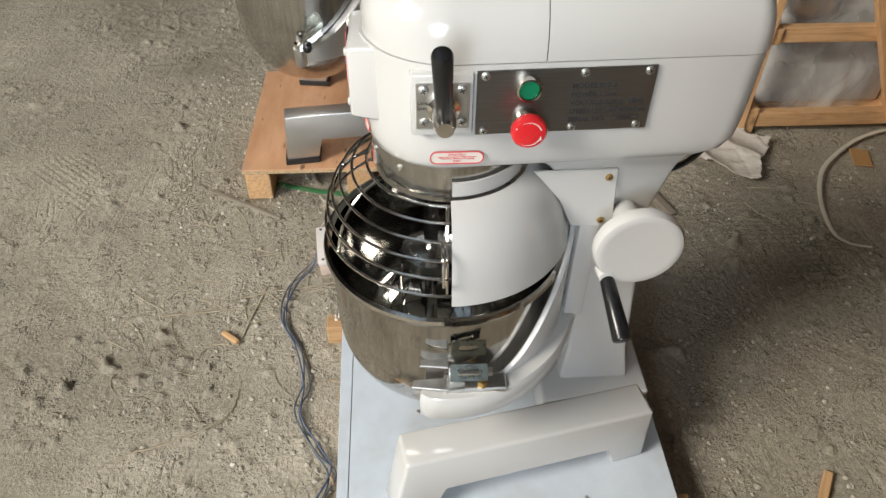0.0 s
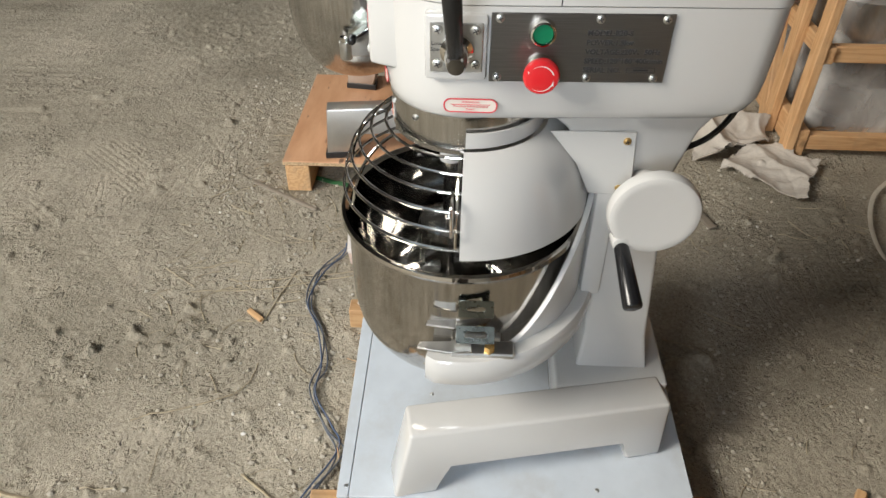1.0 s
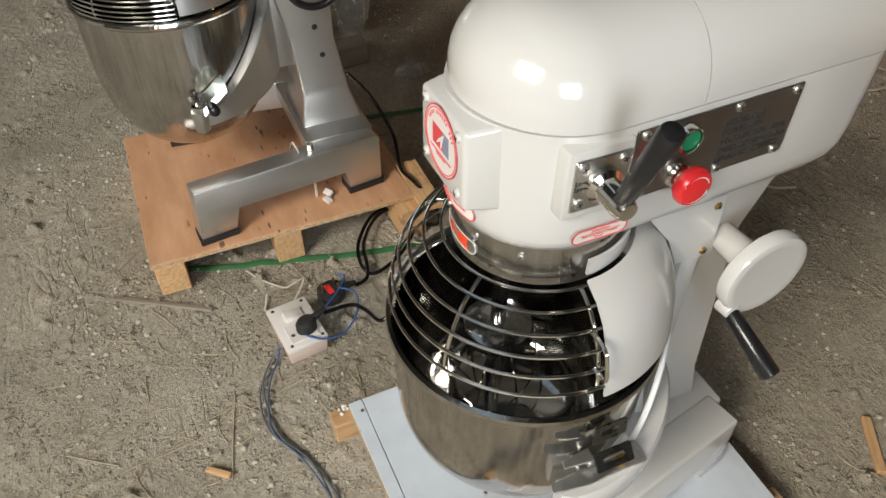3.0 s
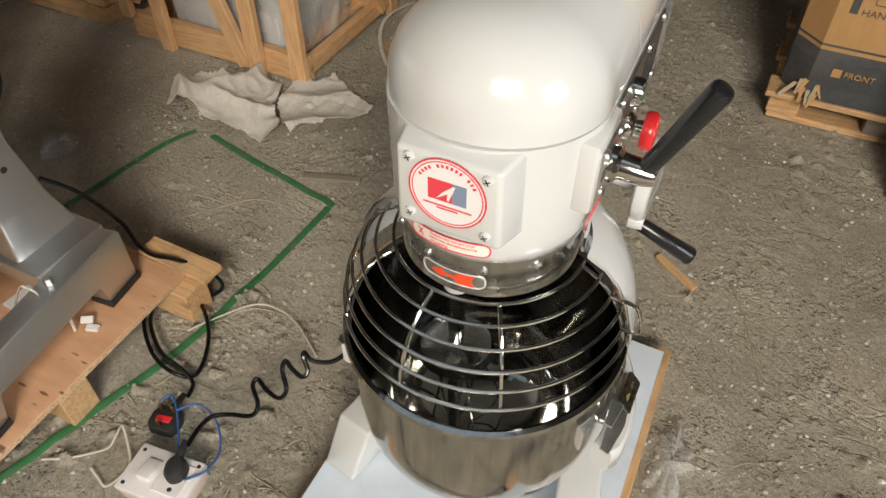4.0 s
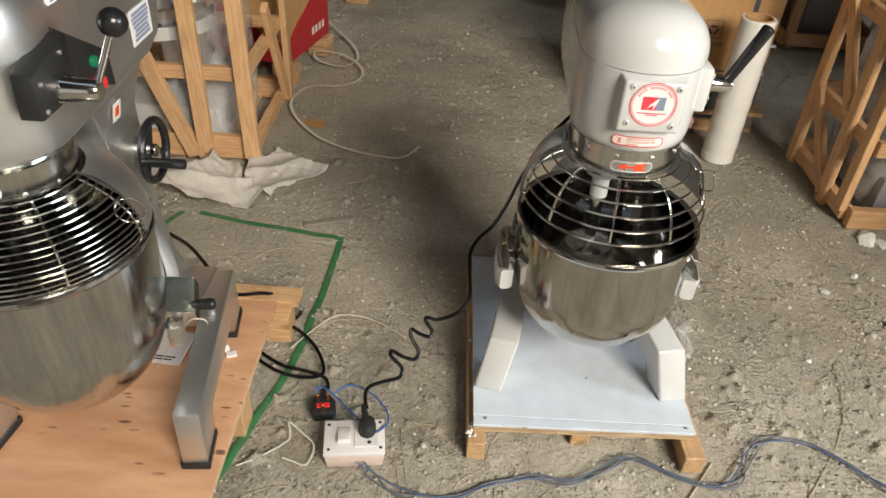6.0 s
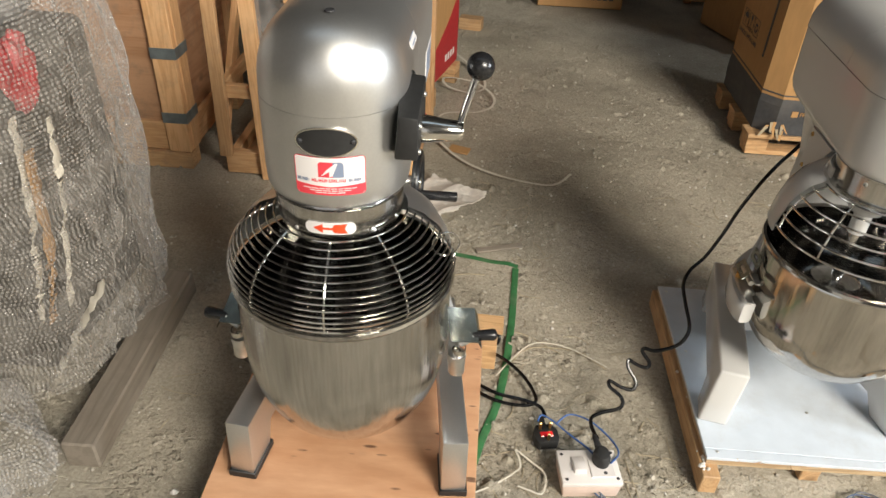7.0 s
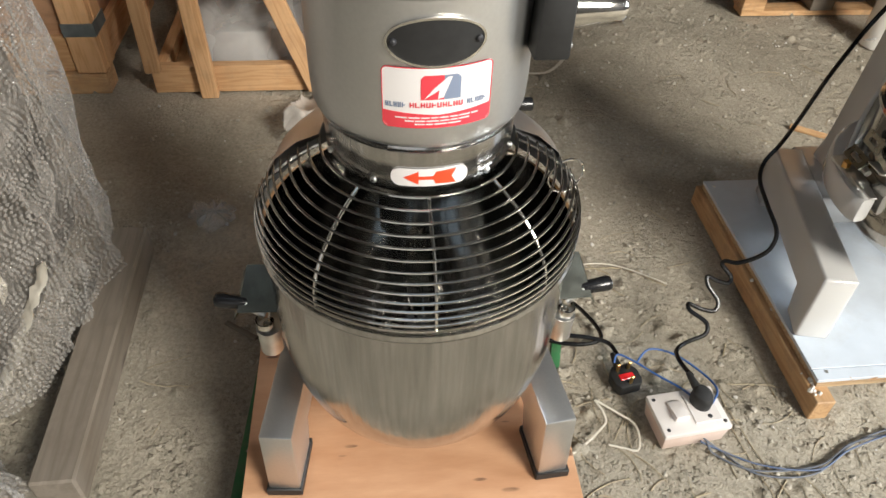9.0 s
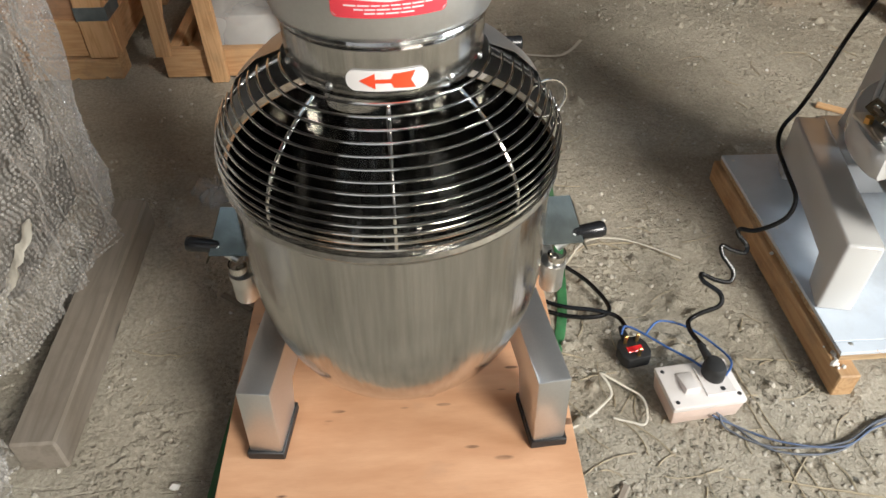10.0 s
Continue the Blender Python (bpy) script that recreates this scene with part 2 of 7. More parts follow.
def dirt(name):
    m = bpy.data.materials.new(name)
    m.use_nodes = True
    nt = m.node_tree
    n, ln = nt.nodes, nt.links
    b = n["Principled BSDF"]
    b.inputs["Roughness"].default_value = 0.95
    b.inputs["Specular IOR Level"].default_value = 0.15
    tc = n.new("ShaderNodeTexCoord")

    def noise_tex(scale, detail, rough=0.6):
        t = n.new("ShaderNodeTexNoise")
        t.inputs["Scale"].default_value, t.inputs["Detail"].default_value, t.inputs["Roughness"].default_value = scale, detail, rough
        ln.new(tc.outputs["Object"], t.inputs["Vector"])
        return t

    def ramp(src, p0, c0, p1, c1):
        r = n.new("ShaderNodeValToRGB")
        r.color_ramp.elements[0].position, r.color_ramp.elements[0].color = p0, (*c0, 1)
        r.color_ramp.elements[1].position, r.color_ramp.elements[1].color = p1, (*c1, 1)
        ln.new(src, r.inputs[0])
        return r.outputs[0]

    broad = ramp(noise_tex(1.7, 6).outputs["Fac"], 0.35, DIRT_DARK, 0.68, DIRT_LIGHT)
    fine = ramp(noise_tex(120, 9, 0.8).outputs["Fac"], 0.34, (0.66, 0.65, 0.635), 0.66, (1.2, 1.19, 1.18))
    x = n.new("ShaderNodeMix")
    x.data_type, x.blend_type = "RGBA", "MULTIPLY"
    x.inputs[0].default_value = 1
    ln.new(broad, x.inputs[6])
    ln.new(fine, x.inputs[7])
    sp = n.new("ShaderNodeTexVoronoi")
    sp.inputs["Scale"].default_value = 55
    ln.new(tc.outputs["Object"], sp.inputs["Vector"])
    fleck = ramp(sp.outputs["Distance"], 0.07, (1, 1, 1), 0.12, (0, 0, 0))
    pick = ramp(noise_tex(9, 3).outputs["Fac"], 0.57, (0, 0, 0), 0.62, (0.8, 0.8, 0.8))
    mm = n.new("ShaderNodeMath")
    mm.operation = "MULTIPLY"
    ln.new(fleck, mm.inputs[0])
    ln.new(pick, mm.inputs[1])
    y = n.new("ShaderNodeMix")
    y.data_type = "RGBA"
    ln.new(mm.outputs[0], y.inputs[0])
    ln.new(x.outputs[2], y.inputs[6])
    y.inputs[7].default_value = (0.5, 0.47, 0.42, 1)
    ln.new(y.outputs[2], b.inputs["Base Color"])
    # relief: fine dust, crumbs and clods thick in some places, long drag marks
    h = noise_tex(150, 8, 0.7)
    bp = n.new("ShaderNodeBump")
    bp.inputs["Strength"].default_value, bp.inputs["Distance"].default_value = 1.0, 0.005
    ln.new(h.outputs["Fac"], bp.inputs["Height"])
    last = bp.outputs[0]

    def times(u, v):
        q = n.new("ShaderNodeMath")
        q.operation = "MULTIPLY"
        ln.new(u, q.inputs[0])
        ln.new(v, q.inputs[1])
        return q.outputs[0]

    def relief(src, distance, last):
        q = n.new("ShaderNodeBump")
        q.inputs["Strength"].default_value, q.inputs["Distance"].default_value = 1.0, distance
        ln.new(src, q.inputs["Height"])
        ln.new(last, q.inputs["Normal"])
        return q.outputs[0]

    for scale, where, lo, hi, distance in ((120, 11, 0.46, 0.6, 0.0045), (62, 7, 0.5, 0.62, 0.007), (30, 4.3, 0.52, 0.63, 0.0065)):
        lump = n.new("ShaderNodeTexVoronoi")
        lump.inputs["Scale"].default_value = scale
        wob = n.new("ShaderNodeMix")
        wob.data_type, wob.blend_type = "RGBA", "LINEAR_LIGHT"
        wob.inputs[0].default_value = 0.6 / scale
        wn2 = noise_tex(scale * 1.5, 3)
        ln.new(tc.outputs["Object"], wob.inputs[6])
        ln.new(wn2.outputs["Color"], wob.inputs[7])
        ln.new(wob.outputs[2], lump.inputs["Vector"])
        last = relief(times(ramp(lump.outputs["Distance"], 0.03, (1, 1, 1), 0.4, (0, 0, 0)), ramp(noise_tex(where, 5).outputs["Fac"], lo, (0, 0, 0), hi, (1, 1, 1))), distance, last)
    for turn, scale in ((0.5, 5.0), (-0.9, 4.0), (2.0, 6.0)):
        mp = n.new("ShaderNodeMapping")
        mp.inputs["Rotation"].default_value = (0, 0, turn)
        mp.inputs["Scale"].default_value = (0.4, 1.6, 1)
        ln.new(tc.outputs["Object"], mp.inputs[0])
        drag = n.new("ShaderNodeTexNoise")
        drag.inputs["Scale"].default_value, drag.inputs["Detail"].default_value, drag.inputs["Distortion"].default_value = scale, 3, 0.7
        ln.new(mp.outputs[0], drag.inputs["Vector"])
        off = n.new("ShaderNodeMath")
        off.operation = "SUBTRACT"
        off.inputs[1].default_value = 0.5
        ln.new(drag.outputs["Fac"], off.inputs[0])
        ab = n.new("ShaderNodeMath")
        ab.operation = "ABSOLUTE"
        ln.new(off.outputs[0], ab.inputs[0])
        last = relief(times(ramp(ab.outputs[0], 0.0, (0, 0, 0), 0.016, (1, 1, 1)), ramp(noise_tex(2.6 + scale * 0.2, 4).outputs["Fac"], 0.52, (0, 0, 0), 0.62, (1, 1, 1))), 0.0016, last)
    ln.new(last, b.inputs["Normal"])
    return m


DIRT_DARK, DIRT_LIGHT = (0.325, 0.295, 0.236), (0.54, 0.492, 0.402)
M_DIRT = dirt("dusty_concrete")
M_WHITE = material("white_enamel", (0.56, 0.556, 0.543), 0.16, coat=0.5, stains=3, stain_amount=0.06, bump=160, bump_amount=0.05, bump_dist=0.0006)
# White painted board; blue sky light is mixed into its base colour.
M_SHEET = material("sky_tinted_board", (0.57, 0.625, 0.69), 0.5, grain=22, grain_amount=0.05, stains=9, stain_amount=0.35, stain_colour=(0.4, 0.38, 0.35), bump=60, bump_amount=0.1)
M_SILVER = material("silver_paint", (0.66, 0.655, 0.64), 0.38, metal=0.95, grain=260, grain_amount=0.025, stains=4, stain_amount=0.08, bump=420, bump_amount=0.03, rough_var=0.02, bump_dist=0.0006)
M_GREY = material("grey_hammer_paint", (0.4, 0.41, 0.42), 0.36, metal=0.55, grain=220, grain_amount=0.1, stains=5, stain_amount=0.15, bump=330, bump_amount=0.18, bump_dist=0.0006)
M_STEEL = material("brushed_steel", (0.54, 0.53, 0.51), 0.16, metal=1, grain=30, grain_amount=0.14, stretch=(5, 5, 0.3), rough_var=0.1, stains=5, stain_amount=0.12, bump=16, bump_amount=0.45)
M_STEELW = material("bright_steel", (0.5, 0.48, 0.45), 0.11, metal=1, grain=30, grain_amount=0.1, stretch=(5, 5, 0.3), rough_var=0.05, stains=5, stain_amount=0.1, bump=16, bump_amount=0.22)
M_DKZINC = material("dull_zinc", (0.17, 0.185, 0.17), 0.28, metal=1, grain=60, grain_amount=0.15, rough_var=0.08)
M_INNER = material("polished_steel", (0.45, 0.44, 0.42), 0.08, metal=1, grain=40, grain_amount=0.08, rough_var=0.04)
M_CHROME = material("bright_wire", (0.7, 0.68, 0.64), 0.13, metal=1, grain=90, grain_amount=0.08)
M_ZINC = material("zinc_plate", (0.66, 0.66, 0.64), 0.36, metal=1, grain=60, grain_amount=0.12, rough_var=0.08)
M_PANEL = material("brushed_plate", (0.3, 0.29, 0.275), 0.36, metal=1, grain=80, grain_amount=0.12, stretch=(1, 0.3, 14), rough_var=0.06)
M_BLACK = material("black_plastic", (0.012, 0.012, 0.013), 0.26, grain=200, grain_amount=0.2)
M_CORD = material("black_cord", (0.004, 0.004, 0.0045), 0.24, bump=90, bump_amount=0.05)
M_PLATE = material("bright_zinc", (0.42, 0.44, 0.39), 0.2, metal=1, grain=60, grain_amount=0.12, rough_var=0.06)
M_RUBBER = material("black_rubber", (0.015, 0.015, 0.015), 0.55, grain=120, grain_amount=0.2)
M_RED = material("red_plastic", (0.72, 0.025, 0.03), 0.25, coat=0.3)
M_GREEN = material("green_plastic", (0.01, 0.2, 0.09), 0.3)
M_LABELW = material("label_white", (0.74, 0.71, 0.7), 0.35, coat=0.3)
M_LABELC = material("label_cream", (0.74, 0.7, 0.64), 0.3, coat=0.3)
M_LABELR = material("label_red", (0.68, 0.05, 0.07), 0.35, coat=0.3)
M_ARROW = material("arrow_orange", (0.75, 0.07, 0.02), 0.35, coat=0.3)
M_LABELB = material("label_slate", (0.2, 0.24, 0.33), 0.35)
M_INK = material("dark_ink", (0.03, 0.03, 0.033), 0.5)
M_PINE = wood("pine", (0.68, 0.415, 0.21), (0.57, 0.315, 0.14))
M_PALLET = wood("pallet_pine", (0.6, 0.38, 0.195), (0.48, 0.275, 0.125), dirty=0.5)
M_OLDWOOD = wood("weathered_wood", (0.24, 0.205, 0.165), (0.19, 0.16, 0.125), rough=0.8, rings=5.0, dirty=0.5)
M_PLY = wood("plywood", (0.58, 0.335, 0.19), (0.45, 0.235, 0.12), rough=0.55, rings=3.0, dirty=0.6)
M_DECK = ply_face("veneer_deck")
M_PLYEDGE = wood("plywood_edge", (0.55, 0.4, 0.24), (0.36, 0.24, 0.13), knot=False, rings=14)
M_CARD = material("cardboard", (0.44, 0.25, 0.1), 0.75, grain=70, grain_amount=0.06, stains=4, stain_amount=0.15, bump=120, bump_amount=0.08, stretch=(1, 1, 0.2))
M_CARDG = material("cardboard_grey_print", (0.055, 0.057, 0.062), 0.6, grain=60, grain_amount=0.15, stains=7, stain_amount=0.3, stain_colour=(0.16, 0.14, 0.12))
M_CARDR = material("red_print_carton", (0.42, 0.02, 0.025), 0.5, grain=50, grain_amount=0.08)
M_FILM = film("clear_wrap", (0.72, 0.71, 0.69), 0.7, 0.08, crumple=8, crumple_amount=1.0)
M_BUBBLE = film("bubble_wrap", (0.52, 0.49, 0.45), 0.87, 0.05, crumple=11, crumple_amount=1.0, vary=0.1, gloss=0.9)
M_AIR = film("air_cushion", (0.64, 0.61, 0.57), 0.72, 0.07, crumple=60, crumple_amount=0.5, vary=0.16, gloss=1.0)
M_ROLL = material("stretch_film_roll", (0.74, 0.71, 0.66), 0.22, coat=0.6, grain=12, grain_amount=0.05, stains=8, stain_amount=0.1, bump=25, bump_amount=0.12)
M_CLOTH = material("foam_sheet", (0.55, 0.505, 0.45), 0.85, grain=80, grain_amount=0.08, stains=6, stain_amount=0.25, bump=140, bump_amount=0.4)
M_TAPE = material("green_tape", (0.04, 0.17, 0.06), 0.7, grain=40, grain_amount=0.2, stains=11, stain_amount=0.8, stain_colour=(0.13, 0.16, 0.1))
M_STRAP = material("cream_strap", (0.64, 0.6, 0.51), 0.6, stains=12, stain_amount=0.4)
M_BLUE = material("blue_wire", (0.035, 0.1, 0.3), 0.45)
M_BGWIRE = material("blue_grey_cable", (0.07, 0.105, 0.19), 0.5, stains=30, stain_amount=0.4, stain_colour=(0.25, 0.23, 0.2))
M_GWIRE = material("grey_cable", (0.1, 0.115, 0.145), 0.5, stains=30, stain_amount=0.4, stain_colour=(0.25, 0.23, 0.2))
M_SOCKET = material("socket_white", (0.7, 0.66, 0.63), 0.4, stains=10, stain_amount=0.2, stain_colour=(0.42, 0.36, 0.3))
M_SOCKBASE = material("socket_base", (0.66, 0.52, 0.45), 0.5, stains=12, stain_amount=0.45, stain_colour=(0.4, 0.33, 0.28))
M_BRASS = material("brass", (0.6, 0.4, 0.15), 0.3, metal=1)
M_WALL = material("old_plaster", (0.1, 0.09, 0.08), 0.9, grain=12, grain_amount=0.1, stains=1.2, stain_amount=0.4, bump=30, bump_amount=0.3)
M_ROOF = material("roof_sheet", (0.1, 0.1, 0.1), 0.6, metal=0.3, grain=3, grain_amount=0.1)
M_STONE = material("gravel", (0.43, 0.395, 0.33), 0.9, grain=60, grain_amount=0.25)
M_CHIP = material("plaster_crumb", (0.66, 0.64, 0.6), 0.9, grain=60, grain_amount=0.12)
M_STRAW = material("dry_straw", (0.38, 0.32, 0.22), 0.85, grain=60, grain_amount=0.2)
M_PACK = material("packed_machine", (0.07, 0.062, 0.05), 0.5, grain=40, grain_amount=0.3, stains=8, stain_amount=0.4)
M_BRACKET = material("steel_strap", (0.25, 0.29, 0.3), 0.45, metal=0.6, grain=30, grain_amount=0.2)

# ---- mesh tools ----
UP = Vector((0, 0, 1))


def solid(name, bm, mat, smooth=True, angle=35):
    bmesh.ops.recalc_face_normals(bm, faces=bm.faces[:])
    me = bpy.data.meshes.new(name)
    bm.to_mesh(me)
    bm.free()
    if mat:
        me.materials.append(mat)
    if smooth:
        for p in me.polygons:
            p.use_smooth = True
        me.set_sharp_from_angle(angle=radians(angle))
    return me


def root(name, at, label, category, group="", kind="", m=None):
    ob = new(name)
    ob.empty_display_size = 0.05
    ob.matrix_world = m if m else Matrix.Translation(at)
    return tagged(ob, label, category, group, kind)


ORIGIN = {}


def base_of(ob):
    """World place of a thing or part that was built in world metres."""
    m = ob.matrix_basis.copy()
    while ob.parent:
        ob = ob.parent
        m = ob.matrix_basis @ m
    return m


def part(name, bm, mat, parent, label="", smooth=True, angle=35):
    """Links a bmesh, given in world metres, as one mesh object under a thing or a part."""
    inv = base_of(parent).inverted()
    bm.transform(inv)
    ob = new(name, solid(name, bm, mat, smooth, angle))
    ob.parent = parent
    if label:
        ob["label"] = label
    return ob


def thing(name, bm, mat, label, category, group="", kind="", smooth=True, angle=35, at=None):
    """A top-level thing of one mesh, given in world metres, with its origin at its base."""
    if at is None:
        xs = [v.co for v in bm.verts]
        at = Vector((sum(c.x for c in xs) / len(xs), sum(c.y for c in xs) / len(xs), min(c.z for c in xs)))
    bm.transform(Matrix.Translation(-Vector(at)))
    ob = new(name, solid(name, bm, mat, smooth, angle))
    ob.location = at
    return tagged(ob, label, category, group, kind)


def bevelled(bm, width, segments=2):
    if width:
        bmesh.ops.bevel(bm, geom=bm.edges[:], offset=width, segments=segments, affect="EDGES", profile=0.5)
    return bm


def box(x0, x1, y0, y1, z0, z1, bevel=0.0, segments=2, bm=None):
    b = bmesh.new()
    bmesh.ops.create_cube(b, size=1)
    b.transform(Matrix.Translation(((x0 + x1) / 2, (y0 + y1) / 2, (z0 + z1) / 2)) @ Matrix.Diagonal((x1 - x0, y1 - y0, z1 - z0, 1)))
    bevelled(b, bevel, segments)
    return join(bm, b) if bm else b


def join(a, b):
    me = bpy.data.meshes.new("join")
    b.to_mesh(me)
    b.free()
    a.from_mesh(me)
    bpy.data.meshes.remove(me)
    return a


def turned(profile, centre=(0, 0, 0), axis=(0, 0, 1), segs=64, a0=0.0, a1=360.0, cap=False):
    """Turns a profile of (radius, height) round an axis through centre; part of a turn stays open."""
    bm = bmesh.new()
    full = abs(a1 - a0) > 359.9
    n = segs if full else segs + 1
    rows = []
    for r, h in profile:
        row = []
        if r < 1e-6:
            v = bm.verts.new((0, 0, h))
            row = [v] * n
        else:
            for i in range(n):
                a = radians(a0 + (a1 - a0) * i / segs)
                row.append(bm.verts.new((r * math.cos(a), r * math.sin(a), h)))
        rows.append(row)
    for p, q in zip(rows, rows[1:]):
        for i in range(segs):
            j = (i + 1) % n
            f = []
            for v in (p[i], p[j], q[j], q[i]):
                if v not in f:
                    f.append(v)
            if len(f) > 2:
                bm.faces.new(f)
    if cap:
        for row in (rows[0], rows[-1]):
            if len(set(row)) > 2:
                bm.faces.new(row)
    bm.transform(Matrix.Translation(centre) @ UP.rotation_difference(Vector(axis)).to_matrix().to_4x4())
    return bm


def rod(p, q, r, r2=None, segs=20, bevel=0.0):
    """A round bar from p to q, with rounded ends."""
    p, q = Vector(p), Vector(q)
    d = (q - p).length
    r2 = r if r2 is None else r2
    b = min(bevel, r * 0.95, r2 * 0.95)
    prof = [(0, 0), (r - b, 0), (r - b * 0.3, b * 0.3), (r, b), (r2, d - b), (r2 - b * 0.3, d - b * 0.3), (r2 - b, d), (0, d)] if b else [(0, 0), (r, 0), (r2, d), (0, d)]
    return turned(prof, p, q - p, segs)


def spline(points, steps=8, closed=False):
    """A smooth line through the points."""
    p = [Vector(v) for v in points]
    n = len(p)
    out = []
    for i in range(n if closed else n - 1):
        a, b, c, d = (p[(i + k) % n] if closed else p[min(max(i + k, 0), n - 1)] for k in (-1, 0, 1, 2))
        for s in range(steps):
            t = s / steps
            out.append(0.5 * ((2 * b) + (c - a) * t + (2 * a - 5 * b + 4 * c - d) * t * t + (3 * b - a - 3 * c + d) * t ** 3))
    if not closed:
        out.append(p[-1])
    return out


def tube(points, r, segs=8, closed=False, flat=1.0):
    """A bent wire along the points; flat squashes it into a strip."""
    bm = bmesh.new()
    n = len(points)
    rows, side = [], None
    for i, p in enumerate(points):
        a, b = points[(i - 1) % n] if closed or i else p, points[(i + 1) % n] if closed or i < n - 1 else p
        d = (Vector(b) - Vector(a)).normalized()
        s = d.cross(UP) if abs(d.z) < 0.97 else d.cross(Vector((1, 0, 0)))
        if side is not None:
            s2 = side - d * side.dot(d)
            s = s2 if s2.length > 0.1 and flat == 1.0 else s
        side = s.normalized()
        u = side.cross(d)
        rows.append([bm.verts.new(Vector(p) + side * r * math.cos(2 * math.pi * k / segs) + u * r * flat * math.sin(2 * math.pi * k / segs)) for k in range(segs)])
    pairs = list(zip(rows, rows[1:])) + ([(rows[-1], rows[0])] if closed else [])
    for p, q in pairs:
        for k in range(segs):
            j = (k + 1) % segs
            bm.faces.new((p[k], p[j], q[j], q[k]))
    if not closed:
        bm.faces.new(rows[0])
        bm.faces.new(rows[-1])
    return bm


def loft(rings, cap0=True, cap1=True):
    bm = bmesh.new()
    rows = [[bm.verts.new(p) for p in ring] for ring in rings]
    for p, q in zip(rows, rows[1:]):
        n = len(p)
        for i in range(n):
            bm.faces.new((p[i], p[(i + 1) % n], q[(i + 1) % n], q[i]))
    if cap0:
        bm.faces.new(rows[0])
    if cap1:
        bm.faces.new(rows[-1])
    return bm


def prism(outline, lo, hi, axis="x", bevel=0.0, segments=2):
    """An outline in two axes, drawn out along the third."""
    put = {"x": lambda a, b, c: (c, a, b), "y": lambda a, b, c: (a, c, b), "z": lambda a, b, c: (a, b, c)}[axis]
    bm = loft([[put(a, b, lo) for a, b in outline], [put(a, b, hi) for a, b in outline]])
    return bevelled(bm, bevel, segments)


def plank(name, p, q, width, thick, mat, parent, side=(0, 1, 0), label="", bevel=0.002):
    """A sawn board from p to q; width lies along side. Its grain runs along its length."""
    p, q = Vector(p), Vector(q)
    d = q - p
    x = d.normalized()
    y = (Vector(side) - x * Vector(side).dot(x)).normalized()
    z = x.cross(y)
    m = Matrix((x, y, z)).transposed().to_4x4()
    m.translation = (p + q) / 2
    h = d.length / 2
    ob = new(name, solid(name, box(-h, h, -width / 2, width / 2, -thick / 2, thick / 2, bevel, 1), mat))
    if parent:
        ob.parent = parent
        ob.matrix_basis = base_of(parent).inverted() @ m
    else:
        ob.matrix_basis = m
    if label:
        ob["label"] = label
    return ob


def lettering(text, size, align="LEFT", depth=0.0004, bold=0.0):
    """A bmesh of raised letters in the x-y plane, lying about the origin."""
    cu = bpy.data.curves.new("letters", "FONT")
    cu.body, cu.size, cu.align_x, cu.extrude, cu.resolution_u, cu.offset = text, size, align, depth, 2, bold
    ob = new("letters", cu)
    dg = bpy.context.evaluated_depsgraph_get()
    me = bpy.data.meshes.new_from_object(ob.evaluated_get(dg))
    bm = bmesh.new()
    bm.from_mesh(me)
    bpy.data.objects.remove(ob)
    bpy.data.meshes.remove(me)
    bpy.data.curves.remove(cu)
    return bm


def facing(origin, right, up):
    """Pose that lays an x-y drawing on a surface."""
    r, u = Vector(right).normalized(), Vector(up).normalized()
    m = Matrix((r, u, r.cross(u))).transposed().to_4x4()
    m.translation = Vector(origin)
    return m


def round_rect(w, h, r, n=6):
    pts = []
    for cx, cy, a in ((w / 2 - r, h / 2 - r, 0), (-w / 2 + r, h / 2 - r, 90), (-w / 2 + r, -h / 2 + r, 180), (w / 2 - r, -h / 2 + r, 270)):
        for i in range(n + 1):
            t = radians(a + 90 * i / n)
            pts.append((cx + r * math.cos(t), cy + r * math.sin(t)))
    return pts


def plate2d(outline, depth, cuts=0):
    """A thin plate in the x-y plane from z = 0 to depth."""
    return loft([[(a, b, 0) for a, b in outline], [(a, b, depth) for a, b in outline]])


def frame2d(outer, inner, depth):
    """A flat ring between two outlines of equal length."""
    bm = bmesh.new()
    n = len(outer)
    rows = [[bm.verts.new((a, b, z)) for a, b in o] for o, z in ((outer, 0), (outer, depth), (inner, depth), (inner, 0))]
    for p, q in zip(rows, rows[1:] + rows[:1]):
        for i in range(n):
            bm.faces.new((p[i], p[(i + 1) % n], q[(i + 1) % n], q[i]))
    return bm


def placed(bm, m):
    bm.transform(m)
    return bm


def wrapped(bm, cx, cy, r, z, tilt=0.0, turn=-90.0):
    """Bends an x-y drawing (x to the right, y up, z outwards) on to an upright cylinder, facing the direction turn."""
    w = max(v.co.x for v in bm.verts) - min(v.co.x for v in bm.verts)
    step = 0.006
    x = min(v.co.x for v in bm.verts) + step
    while x < min(v.co.x for v in bm.verts) + w - 1e-4:
        bmesh.ops.bisect_plane(bm, geom=bm.verts[:] + bm.edges[:] + bm.faces[:], plane_co=(x, 0, 0), plane_no=(1, 0, 0))
        x += step
    for v in bm.verts:
        a = radians(turn) + v.co.x / r
        q = r + v.co.z + v.co.y * math.tan(radians(tilt))
        v.co = Vector((cx + q * math.cos(a), cy + q * math.sin(a), z + v.co.y))
    return bm


